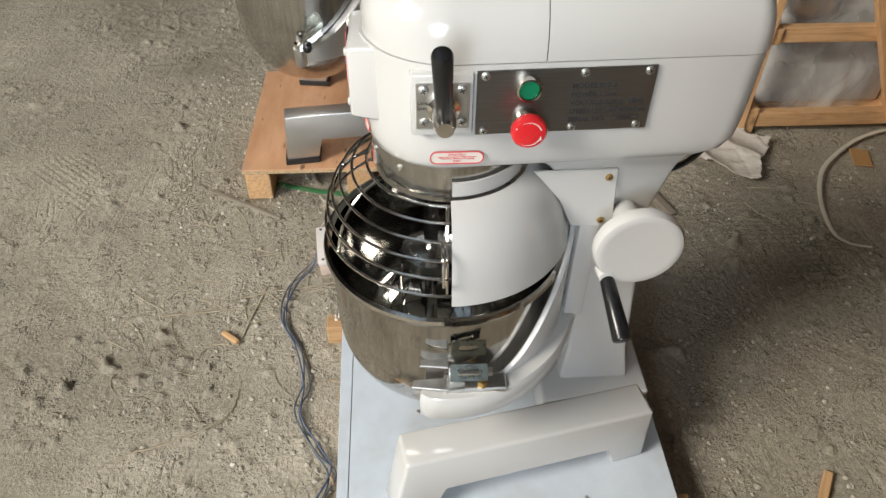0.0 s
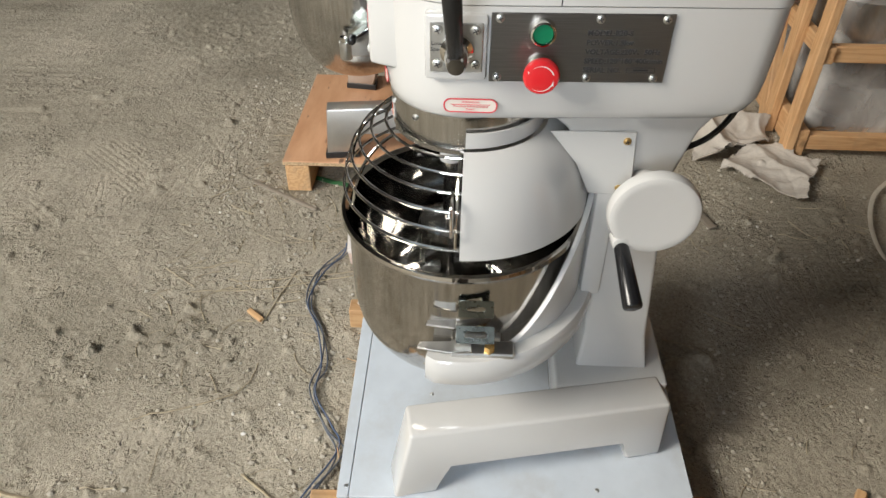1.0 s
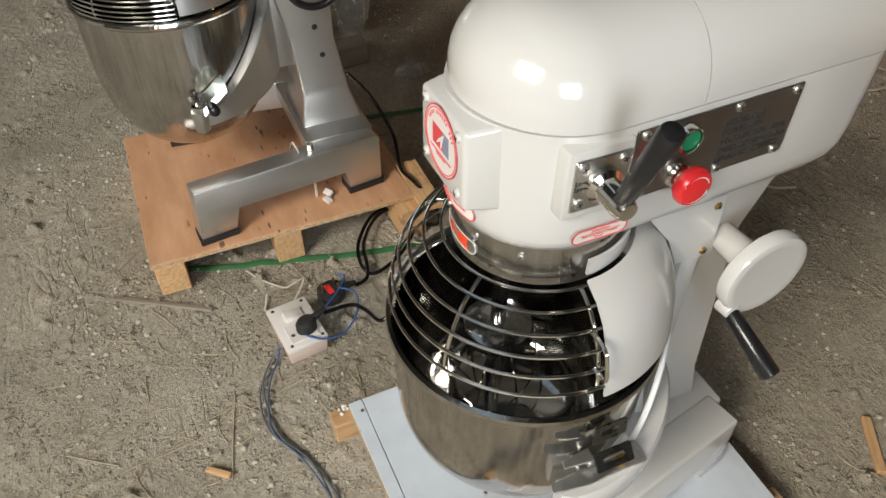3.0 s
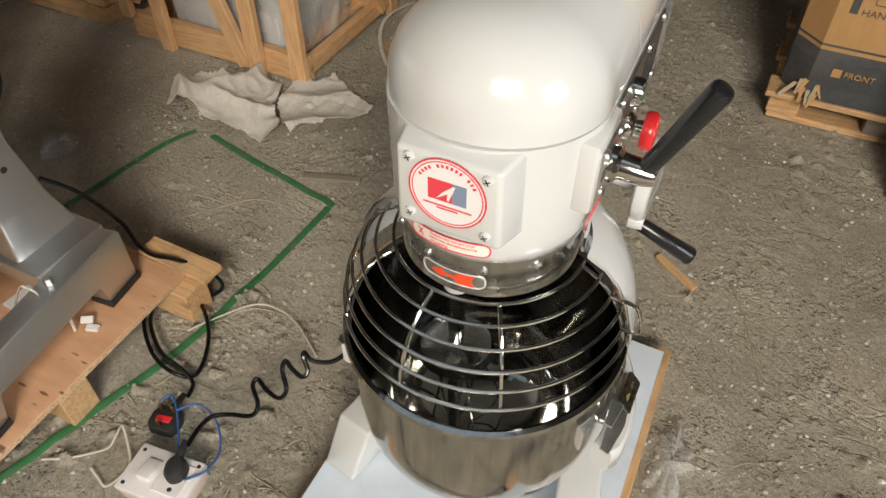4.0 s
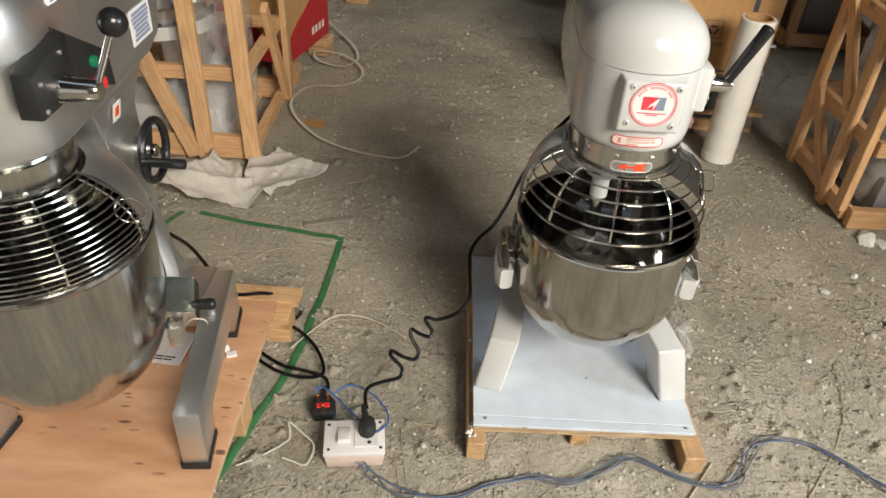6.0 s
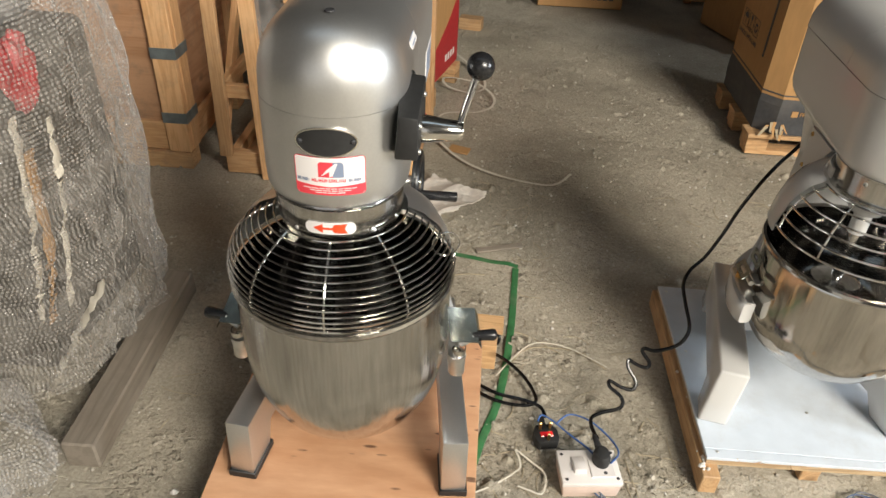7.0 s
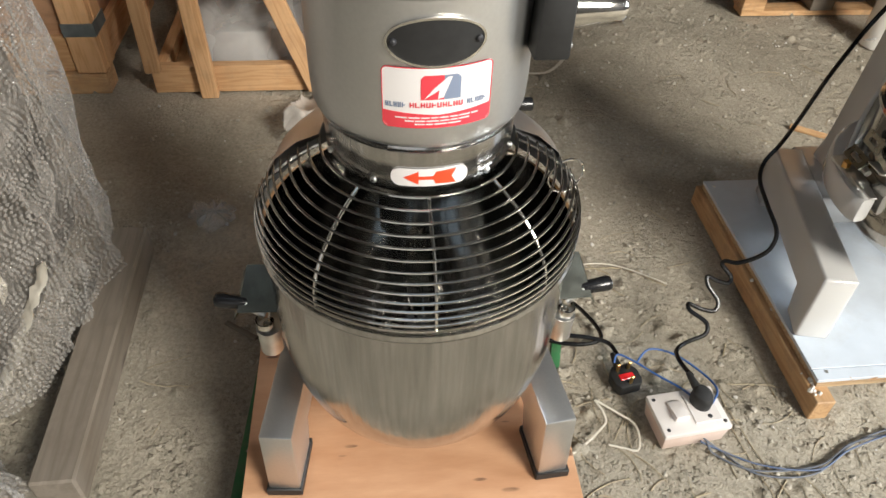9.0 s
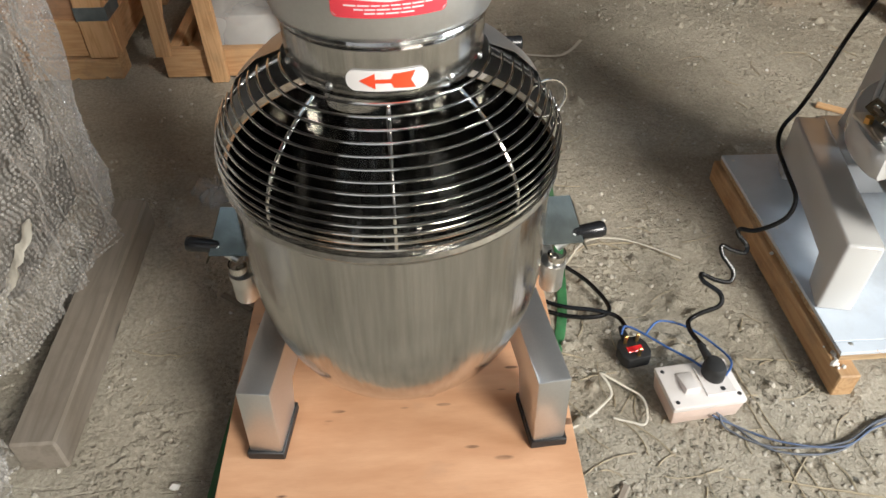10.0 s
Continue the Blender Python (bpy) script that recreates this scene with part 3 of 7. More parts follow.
def screw_head(name, at, normal, r, parent, mat, label="", height=0.003):
    bm = turned([(0, height), (r * 0.5, height), (r * 0.85, height * 0.7), (r, 0.0), (r, -0.001)], at, normal, 14)
    ob = part(name, bm, mat, parent, label)
    for k in range(2):
        s = bmesh.new()
        bmesh.ops.create_cube(s, size=1)
        s.transform(Matrix.Diagonal((r * 1.1, r * 0.2, height * 0.25, 1)))
        m = Matrix.Translation(Vector(at) + Vector(normal).normalized() * height) @ UP.rotation_difference(Vector(normal)).to_matrix().to_4x4() @ pose(0, 0, 0, 0, 0, 25 + 90 * k)
        s.transform(m)
        part("slot", s, M_INK, ob)
    return ob

# ---- ground and building ----


GRIDS = {}


def value_noise(xx, yy, cell, seed):
    """Smooth random heights over a plan, about -1 to 1."""
    if seed not in GRIDS:
        GRIDS[seed] = np.random.RandomState(seed).uniform(-1, 1, (512, 512))
    g = GRIDS[seed]
    ca, sa = math.cos(seed * 1.3), math.sin(seed * 1.3)
    u, v = (xx * ca - yy * sa) / cell + 200, (xx * sa + yy * ca) / cell + 200
    i, j = np.floor(u).astype(int), np.floor(v).astype(int)
    fu, fv = u - i, v - j
    fu, fv = fu * fu * (3 - 2 * fu), fv * fv * (3 - 2 * fv)
    i, j = i % 511, j % 511
    return (g[i, j] * (1 - fu) + g[i + 1, j] * fu) * (1 - fv) + (g[i, j + 1] * (1 - fu) + g[i + 1, j + 1] * fu) * fv


def ground_height(xx, yy):
    """Trodden dust: gentle swells, crumbly patches, boot prints, scrapes and pits."""
    h = 0.0035 * value_noise(xx, yy, 0.42, 1) + 0.0022 * value_noise(xx + 0.3 * yy, yy, 0.11, 2)
    loose = np.clip(value_noise(xx, yy, 0.3, 5) + 0.25, 0, 1)
    crumb = np.abs(value_noise(xx, yy, 0.021, 3)) + 0.7 * np.abs(value_noise(xx, yy, 0.0125, 4))
    h = h + (0.0004 + 0.0026 * loose) * crumb
    clod = value_noise(xx, yy, 0.04, 6) * value_noise(xx, yy, 0.019, 7)
    h = h + 0.03 * np.clip(clod - 0.24, 0, 1) * (0.4 + loose)
    print_area = np.clip(3 * value_noise(xx, yy, 0.16, 8) - 1.0, 0, 1)
    turn = 0.7 * np.round(4 * value_noise(xx, yy, 0.6, 9))
    along = (xx * np.cos(turn) + yy * np.sin(turn)) * 2 * np.pi / 0.0165
    h = h + 0.0018 * print_area * np.clip(1.6 * np.sin(along), -1, 1) - 0.002 * print_area
    scrape = np.clip(1 - 14 * np.abs(value_noise(xx * 0.45 + yy * 0.9, yy * 0.3 - xx * 0.5, 0.13, 11)), 0, 1)
    pit = np.clip(value_noise(xx, yy, 0.03, 12) - 0.66, 0, 1)
    return h - 0.0018 * scrape - 0.006 * pit - 0.004


def make_ground():
    xs = np.concatenate([np.linspace(-9, -2.4, 24)[:-1], np.arange(-2.4, 1.3, 0.006), np.linspace(1.3, 9, 26)])
    ys = np.concatenate([np.linspace(-6, -1.35, 20)[:-1], np.arange(-1.35, 1.9, 0.006), np.arange(1.9, 3.4, 0.017), np.linspace(3.4, 9, 24)])
    xx, yy = np.meshgrid(xs, ys, indexing="ij")
    zz = ground_height(xx, yy)
    nx, ny = len(xs), len(ys)
    co = np.stack([xx, yy, zz], -1).reshape(-1, 3)
    idx = np.arange(nx * ny).reshape(nx, ny)
    q = np.stack([idx[:-1, :-1], idx[1:, :-1], idx[1:, 1:], idx[:-1, 1:]], -1).reshape(-1, 4)
    me = bpy.data.meshes.new("ground")
    me.vertices.add(len(co))
    me.vertices.foreach_set("co", co.ravel())
    me.loops.add(q.size)
    me.loops.foreach_set("vertex_index", q.ravel())
    me.polygons.add(len(q))
    me.polygons.foreach_set("loop_start", np.arange(0, q.size, 4))
    me.polygons.foreach_set("use_smooth", np.ones(len(q), bool))
    me.update(calc_edges=True)
    me.materials.append(M_DIRT)
    return tagged(new("ground", me), "grey dusty earth and broken concrete warehouse floor", "floor", kind="structure")


make_ground()


def lie(x, y, up=0.0):
    """A point on the ground."""
    return Vector((x, y, float(ground_height(np.array([float(x)]), np.array([float(y)]))[0]) + up))


WX0, WX1, WY0, WY1, WH = -6.0, 6.0, -4.6, 8.0, 5.8


def wall_with_openings(name, x0, x1, holes, at, along, label):
    """A wall 0.25 m thick along x or y, cut by openings (from, to, sill, head)."""
    bm = bmesh.new()
    cuts = sorted({x0, x1, *[h[0] for h in holes], *[h[1] for h in holes]})
    for a, b in zip(cuts, cuts[1:]):
        spans = sorted((h[2], h[3]) for h in holes if h[0] <= a + 1e-6 and h[1] >= b - 1e-6)
        z = -0.05
        for lo, hi in spans + [(WH, WH)]:
            if lo > z + 1e-4:
                if along == "x":
                    box(a, b, at - 0.25, at, z, lo, bm=bm)
                else:
                    box(at - 0.25, at, a, b, z, lo, bm=bm)
            z = hi
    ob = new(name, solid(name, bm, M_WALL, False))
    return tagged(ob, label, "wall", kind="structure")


wall_with_openings("wall_south", WX0, WX1, [(1.15, 3.65, 2.75, 4.85), (-3.6, -0.4, 0.0, 2.75)], WY0 + 0.25, "x", "old plastered warehouse wall with a doorway and a high window")
wall_with_openings("wall_north", WX0, WX1, [], WY1 + 0.25, "x", "old plastered warehouse wall")
wall_with_openings("wall_west", WY0, WY1, [], WX0, "y", "old plastered warehouse wall")
# The east opening is made up to hold the side fill lamp.
wall_with_openings("wall_east", WY0, WY1, [(-2.8, -0.6, 1.5, 3.5)], WX1 + 0.25, "y", "old plastered warehouse wall with an opening added for the side fill lamp")
# Wall added out of view to keep window light off the right-hand goods.
tagged(new("shade_wall", solid("shade_wall", box(1.26, 3.2, -0.1, 0.12, -0.05, WH), M_WALL, False)), "added unseen plastered wall that shades the goods on the right", "wall", kind="structure")
roof = bmesh.new()
for x0, x1, y0, y1 in ((WX0, -3.1, WY0, WY1), (1.9, WX1, WY0, WY1), (-3.1, 1.9, WY0, -1.9), (-3.1, 1.9, -0.7, WY1)):
    box(x0, x1, y0, y1, WH, WH + 0.06, bm=roof)
tagged(new("ceiling", solid("ceiling", roof, M_ROOF, False)), "grey sheet roof with a long roof light", "ceiling", kind="structure")

# ---- the white mixer ----
AX, AY, Z0 = -0.001, -0.025, 0.07


def bowl_profile(rim_z, rim_r, wall_r, zc, depth, n=2.15, thick=0.002):
    """Outer and inner line of a mixing bowl: rolled rim, straight wall, rounded bottom."""
    outer = []
    for i in range(25):
        a = math.pi / 2 * i / 24
        outer.append((wall_r * abs(math.sin(a)) ** (2 / n), zc - depth * abs(math.cos(a)) ** (2 / n)))
    outer[0] = (0, zc - depth)
    outer += [(wall_r, rim_z - 0.012), (rim_r - 0.001, rim_z - 0.009), (rim_r + 0.0015, rim_z - 0.004), (rim_r, rim_z + 0.001), (rim_r - 0.005, rim_z + 0.003)]
    inner = [(wall_r - thick, rim_z - 0.002)]
    for i in range(24, -1, -1):
        a = math.pi / 2 * i / 24
        inner.append(((wall_r - thick) * abs(math.sin(a)) ** (2 / n), zc - (depth - thick) * abs(math.cos(a)) ** (2 / n)))
    inner[-1] = (0, zc - depth + thick)
    return outer, inner


def make_bowl(parent, cx, cy, rim_z, rim_r, wall_r, zc, depth, n=2.15, skin=None):
    outer, inner = bowl_profile(rim_z, rim_r, wall_r, zc, depth, n)
    bowl = part("bowl", turned(outer, (cx, cy, 0), segs=96), skin or M_STEEL, parent, "brushed stainless steel mixing bowl with a rolled rim")
    part("bowl_lining", turned([outer[-1]] + inner, (cx, cy, 0), segs=96), M_INNER, bowl, "polished inside of the bowl")
    return bowl


def guard_line(r0, z0, r1, z1, a0, a1, n):
    """Points (radius, height) of an arc from the collar down to the rim."""
    f = lambda fn, a: (fn(radians(a)) - fn(radians(a0))) / (fn(radians(a1)) - fn(radians(a0)))
    return [(r0 + (r1 - r0) * f(math.sin, a), z0 + (z1 - z0) * f(math.cos, a)) for a in np.linspace(a0, a1, n)]


def make_guard(parent, cx, cy, line, wire, rib_angles, a0, a1, rib_r):
    guard = parent
    for r, z in line:
        pts = [(cx + r * math.cos(radians(a)), cy + r * math.sin(radians(a)), z) for a in np.linspace(a0, a1, 61)]
        part("guard_wire", tube(pts, wire, 8), M_CHROME, guard)
    full = spline([(r, 0, z) for r, z in line], 3)
    for a in rib_angles:
        c, s = math.cos(radians(a)), math.sin(radians(a))
        part("guard_rib", tube([(cx + (p.x - wire) * c, cy + (p.x - wire) * s, p.z - wire) for p in full], rib_r, 8), M_CHROME, guard)


def head_outline(r, yc, wr, yr, rc, n=28):
    """Plan of a mixer head: round front about (0, yc), straight sides, rounded back corners at yr."""
    pts = [(r * math.cos(radians(a)), yc + r * math.sin(radians(a))) for a in np.linspace(180, 360, n)]
    for k in range(1, 5):
        t = k / 5
        pts.append((r + (wr - r) * t, yc + (yr - rc - yc) * t))
    for a in np.linspace(0, 90, 7):
        pts.append((wr - rc + rc * math.cos(radians(a)), yr - rc + rc * math.sin(radians(a))))
    for a in np.linspace(90, 180, 7):
        pts.append((-wr + rc + rc * math.cos(radians(a)), yr - rc + rc * math.sin(radians(a))))
    for k in range(4, 0, -1):
        t = k / 5
        pts.append((-(r + (wr - r) * t), yc + (yr - rc - yc) * t))
    return pts


def white_mixer():
    cx, cy = AX, AY
    mx = root("planetary_mixer", (cx, cy, Z0), "white enamelled 20 litre planetary mixer on a low pallet", "mixer")

    # base with two splayed legs
    def leg(s):
        top, bot = 0.194, Z0
        f = lambda y: s * (0.128 + (0.230 - 0.128) * (0.306 - y) / 0.424)
        outline = [(-0.118, bot), (-0.092, top), (0.306, top + 0.003), (0.312, bot), (0.252, bot), (0.248, bot + 0.05), (-0.035, bot + 0.058), (-0.05, bot)]
        lean = lambda y, z: s * 0.02 * (z - bot) / (top - bot) * (0.31 - y) / 0.41
        n = [(f(y) - lean(y, z), y, z) for y, z in outline]
        m = [(f(y) - s * 0.06 - lean(y, z), y - 0.012, z) for y, z in outline]
        bm = loft([n, m])
        return bevelled(bm, 0.006, 3)
    part("leg", leg(1), M_WHITE, mx)
    part("leg", leg(-1), M_WHITE, mx)
    part("foot_block", bevelled(loft([[(-0.1, 0.13, Z0 + 0.052), (0.1, 0.13, Z0 + 0.052), (0.085, 0.30, Z0 + 0.052), (-0.085, 0.30, Z0 + 0.052)],
                                     [(-0.1, 0.13, 0.1945), (0.1, 0.13, 0.1945), (0.085, 0.31, 0.1945), (-0.085, 0.31, 0.1945)]]), 0.006, 3), M_WHITE, mx)
    # column
    col = part("column", bevelled(loft([[(x * 0.052, y, 0.185) for x, y in ((-1, 0.165), (1, 0.165), (1, 0.282), (-1, 0.282))],
                                        [(x * 0.048, y, 0.26) for x, y in ((-1, 0.172), (1, 0.172), (1, 0.268), (-1, 0.268))],
                                        [(x * 0.05, y, 0.55) for x, y in ((-1, 0.16), (1, 0.16), (1, 0.243), (-1, 0.243))],
                                        [(x * 0.058, y, 0.632) for x, y in ((-1, 0.1), (1, 0.1), (1, 0.262), (-1, 0.262))],
                                        [(x * 0.075, y, 0.68) for x, y in ((-1, 0.05), (1, 0.05), (1, 0.285), (-1, 0.285))]]), 0.006, 3), M_WHITE, mx)
    # head
    lv = []
    for z, r, wr, yr, rc in ((0.661, 0.090, 0.07, 0.20, 0.02), (0.6625, 0.0955, 0.082, 0.25, 0.03), (0.667, 0.099, 0.087, 0.285, 0.03), (0.676, 0.1015, 0.0895, 0.307, 0.03),
                             (0.69, 0.103, 0.091, 0.316, 0.03), (0.71, 0.1035, 0.0915, 0.3185, 0.03), (0.745, 0.104, 0.092, 0.3205, 0.03), (0.7985, 0.104, 0.092, 0.322, 0.03)):
        lv.append([(cx + x, y, z) for x, y in head_outline(r, cy, wr, yr, rc)])
    body = part("head", loft(lv), M_WHITE, mx, "white enamelled gear head", angle=50)
    # dome lid in front, cover behind
    H, E = 0.086, 2.4
    hs = [H * q for q in (0.0, 0.12, 0.27, 0.41, 0.55, 0.67, 0.77, 0.855, 0.917, 0.958, 0.984, 0.998)]

    def upper(y0, y1):
        rings = []
        for h in hs:
            k = (1 - (h / H) ** E) ** (1 / E)
            if y0 is None:
                r = 0.1035 * k
                ring = [(r * math.cos(radians(a)), cy + min(1, 0.1 + k * 0.92) * 0.1005 * math.sin(radians(a))) for a in np.linspace(180, 360, 36)]
                ring += [(r * 0.965, y1), (-r * 0.965, y1)]
            else:
                r = 0.0998 * k
                yb = y1 - 0.03 * (h / H) ** 3
                q = 0.026 * k
                ring = [(-r, y0), (r, y0)] + [(r * 0.92 - q + q * math.cos(radians(a)), yb - q + q * math.sin(radians(a))) for a in np.linspace(0, 90, 6)]
                ring += [(-r * 0.92 + q + q * math.cos(radians(a)), yb - q + q * math.sin(radians(a))) for a in np.linspace(90, 180, 6)]
            rings.append([(cx + x, y, 0.7997 + h) for x, y in ring])
        return loft(rings)
    part("lid", upper(None, 0.0705), M_WHITE, mx, "white domed lid", angle=60)
    part("rear_cover", upper(0.0717, 0.322), M_WHITE, mx, angle=60)
    screw_head("screw", (cx, 0.05, 0.8856), (0, 0, 1), 0.006, mx, M_ZINC)
    # front boss with round badge
    boss = loft([[(cx + x, -0.142, z) for x, z in ((-0.047, 0.708), (0.052, 0.708), (0.05, 0.793), (-0.046, 0.793))],
                 [(cx + x, -0.085, z) for x, z in ((-0.058, 0.703), (0.067, 0.703), (0.066, 0.8015), (-0.057, 0.8015))]])
    front = part("front_boss", bevelled(boss, 0.005, 3), M_WHITE, mx, "white boss with a round badge and four screws")
    mb = facing((cx + 0.003, -0.1425, 0.757), (1, 0, 0), (0, 0, 1))
    circ = lambda r, n=48: [(r * math.cos(2 * math.pi * i / n), r * math.sin(2 * math.pi * i / n)) for i in range(n)]
    badge = part("badge", placed(plate2d(circ(0.0365), 0.0006), mb), M_LABELW, front, "round white and red badge")
    ring = placed(frame2d(circ(0.0365), circ(0.0350), 0.0010), mb)
    join(ring, placed(frame2d(circ(0.0335), circ(0.0325), 0.0010), mb))
    part("badge_ring", ring, M_LABELR, badge)
    logo_mark(mb @ Matrix.Translation((0, 0.002, 0)), 0.036, 0.022, badge)
    arc = bmesh.new()
    for i in range(15):
        a = radians(150 - i * 120 / 14)
        if i in (4, 11):
            continue
        b = box(-0.0011, 0.0011, -0.0016, 0.0016, 0, 0.001)
        b.transform(Matrix.Rotation(a - math.pi / 2, 4, "Z") @ Matrix.Translation((0, 0.0288, 0)))
        join(arc, b)
    part("badge_word", placed(arc, mb), M_LABELR, badge)
    bars = bmesh.new()
    for y, w in ((-0.0145, 0.046), (-0.0175, 0.02)):
        box(-w / 2, w / 2, y - 0.0008, y + 0.0008, 0, 0.001, bm=bars)
    part("badge_lines", placed(bars, mb), M_LABELR, badge)
    for x, z in ((-0.033, 0.785), (0.039, 0.784), (0.039, 0.722), (-0.033, 0.724)):
        screw_head("screw", (cx + x, -0.1421, z), (0, -1, 0), 0.0055, front, M_WHITE)
    # labels on the head
    warning_label(mx, 0.1037, -92.0, 0.684, 0.085, 0.018, [("Caution Do not put your", 0.0045), ("hand into the basket while", 0.0045), ("processing", 0.0045)], True, cx, cy)
    warning_label(mx, 0.1033, 0.0, 0.6835, 0.062, 0.019, [("Attention", 0.0052), ("Must Stop Before Changing", 0.0036), ("Speed!", 0.0036)], False, cx, cy)
    # collar
    part("collar", turned([(0.06, 0.664), (0.0985, 0.664), (0.0985, 0.6605), (0.0965, 0.659), (0.0955, 0.612), (0.093, 0.61), (0.075, 0.61), (0.07, 0.625), (0.0, 0.625)], (cx, cy, 0), segs=80), M_STEEL, mx, "bright steel collar")
    arrow_label(mx, 0.0962, -91.0, 0.6325, 0.07, 0.019, cx, cy, M_ZINC)
    for a in (-72, -108, -40, -140):
        screw_head("screw", (cx + 0.0965 * math.cos(radians(a)), cy + 0.0965 * math.sin(radians(a)), 0.650), (math.cos(radians(a)), math.sin(radians(a)), 0), 0.004, mx, M_ZINC)
    # planetary shaft and beater
    part("planet_hub", turned([(0, 0.63), (0.034, 0.63), (0.034, 0.585), (0.03, 0.578), (0.016, 0.57), (0.016, 0.53), (0, 0.53)], (cx - 0.03, cy - 0.02, 0)), M_WHITE, mx)
    whip = part("beater_shaft", rod((cx - 0.03, cy - 0.02, 0.555), (cx - 0.03, cy - 0.02, 0.22), 0.0105, bevel=0.003), M_STEEL, mx, "steel beater shaft")
    part("beater_disc", turned([(0, 0.428), (0.03, 0.428), (0.045, 0.422), (0.05, 0.41), (0.044, 0.405), (0, 0.403)], (cx - 0.03, cy - 0.02, 0)), M_STEEL, whip)
    for k in range(8):
        a = radians(k * 45)
        pts = [(cx - 0.03 + q * math.cos(a), cy - 0.02 + q * math.sin(a), z) for q, z in ((0.03, 0.41), (0.06, 0.36), (0.07, 0.3), (0.055, 0.235), (0.0, 0.2))]
        part("whip_wire", tube(spline(pts, 6), 0.0016, 6), M_CHROME, whip)
    # bowl, front guard and white rear shield
    make_bowl(mx, cx, cy - 0.002, 0.477, 0.1725, 0.1645, 0.357, 0.147, 2.62, M_STEELW)
    line = [(0.106, 0.613), (0.126, 0.603), (0.143, 0.587), (0.155, 0.567), (0.163, 0.545), (0.168, 0.52)]
    make_guard(mx, cx, cy, line, 0.002, (-177, -140, -100, -62, -3), -180, 0, 0.0023)
    hx, hy = cx + 0.15, cy - 0.014
    part("guard_handle", tube(spline([(hx - 0.008, hy, 0.587), (hx + 0.008, hy, 0.589), (hx + 0.02, hy, 0.586), (hx + 0.025, hy, 0.578), (hx + 0.031, hy, 0.556), (hx + 0.028, hy, 0.548), (hx + 0.018, hy, 0.546), (hx + 0.01, hy, 0.547)], 6), 0.0022, 8), M_CHROME, mx)
    sh = [(0.108, 0.6235), (0.112, 0.6225), (0.13, 0.613), (0.147, 0.596), (0.16, 0.572), (0.1685, 0.542), (0.1735, 0.508), (0.171, 0.508), (0.166, 0.542), (0.158, 0.57), (0.1455, 0.593), (0.129, 0.6095), (0.108, 0.62)]
    part("splash_shield", turned(sh + sh[:1], (cx, cy, 0), segs=64, a0=-1, a1=181), M_WHITE, mx, "white pressed steel rear splash shield", angle=60)
    part("collar_band", turned([(0.1, 0.645), (0.103, 0.645), (0.103, 0.625), (0.1, 0.625), (0.1, 0.645)], (cx, cy, 0), segs=40, a0=0, a1=180), M_WHITE, mx)
    # side plate that joins shield and column
    for s in (1, -1):
        side = part("side_plate", prism([(0.079, 0.63), (0.186, 0.632), (0.193, 0.537), (0.137, 0.54), (0.118, 0.585)], cx + s * 0.06, cx + s * 0.0635, "x", 0.001, 1), M_WHITE, mx)
        for y, z in ((0.176, 0.619), (0.176, 0.549)):
            screw_head("screw", (cx + s * 0.0637, y, z), (s, 0, 0), 0.0052, side, M_BRASS)
    # bowl cradle: a flat curved arm on each side with an upright rib behind
    rings = []
    for a in np.linspace(-13, 193, 53):
        c, s = math.cos(radians(a)), math.sin(radians(a))
        k = max(0.0, s) ** 2
        lo, hi = 0.308 + 0.025 * k, 0.355 + 0.012 * k
        ro = 0.205 - 0.004 * k - (0.006 if abs(a - 90) > 101 else 0)
        rings.append([(cx + q * c, cy + q * s, z) for q, z in ((0.173, lo + 0.006), (0.178, lo), (ro - 0.005, lo), (ro, lo + 0.006), (ro, hi - 0.005), (ro - 0.004, hi), (0.175, hi), (0.173, hi - 0.002))])
    part("bowl_cradle", loft(rings), M_WHITE, mx, "white curved bowl cradle", angle=40)
    rings = []
    for a in np.linspace(22, 158, 41):
        c, s = math.cos(radians(a)), math.sin(radians(a))
        k = (s - math.sin(radians(22))) / (1 - math.sin(radians(22)))
        hi = 0.357 + 0.18 * k ** 1.5
        rings.append([(cx + q * c, cy + q * s, z) for q, z in ((0.1735, 0.35), (0.181, 0.35), (0.181, hi - 0.002), (0.179, hi), (0.1755, hi), (0.1735, hi - 0.002))])
    part("cradle_rib", loft(rings), M_WHITE, mx, angle=40)
    part("slide_block", bevelled(box(cx - 0.062, cx + 0.062, 0.15, 0.178, 0.36, 0.545), 0.004), M_WHITE, mx)
    for s in (1, -1):
        lat = part("bowl_latch", bevelled(box(cx + s * 0.178 - 0.014, cx + s * 0.178 + 0.014, -0.036, 0.05, 0.353, 0.362), 0.002, 1), M_ZINC, mx, "zinc-plated toggle latch")
        out = lambda x, y, z, lean: facing((cx + s * x, y, z), (0, s, 0), (-s * math.sin(radians(lean)), 0, math.cos(radians(lean))))
        part("latch_plate", placed(frame2d(round_rect(0.05, 0.023, 0.002, 3), round_rect(0.03, 0.009, 0.004, 3), 0.003), out(0.188, -0.004, 0.395, 40)), M_DKZINC, lat, "dark slotted keeper plate")
        part("latch_hook", placed(frame2d(round_rect(0.046, 0.026, 0.003, 3), round_rect(0.025, 0.009, 0.004, 3), 0.0022), out(0.1705, -0.004, 0.4255, 8)), M_DKZINC, lat, "slotted bowl lug")
        part("pivot", rod((cx + s * 0.176, -0.03, 0.38), (cx + s * 0.176, 0.03, 0.38), 0.006, bevel=0.001), M_ZINC, lat)
        part("bolt", rod((cx + s * 0.184, 0.016, 0.36), (cx + s * 0.184, 0.016, 0.372), 0.0075, segs=6), M_BRASS, lat)
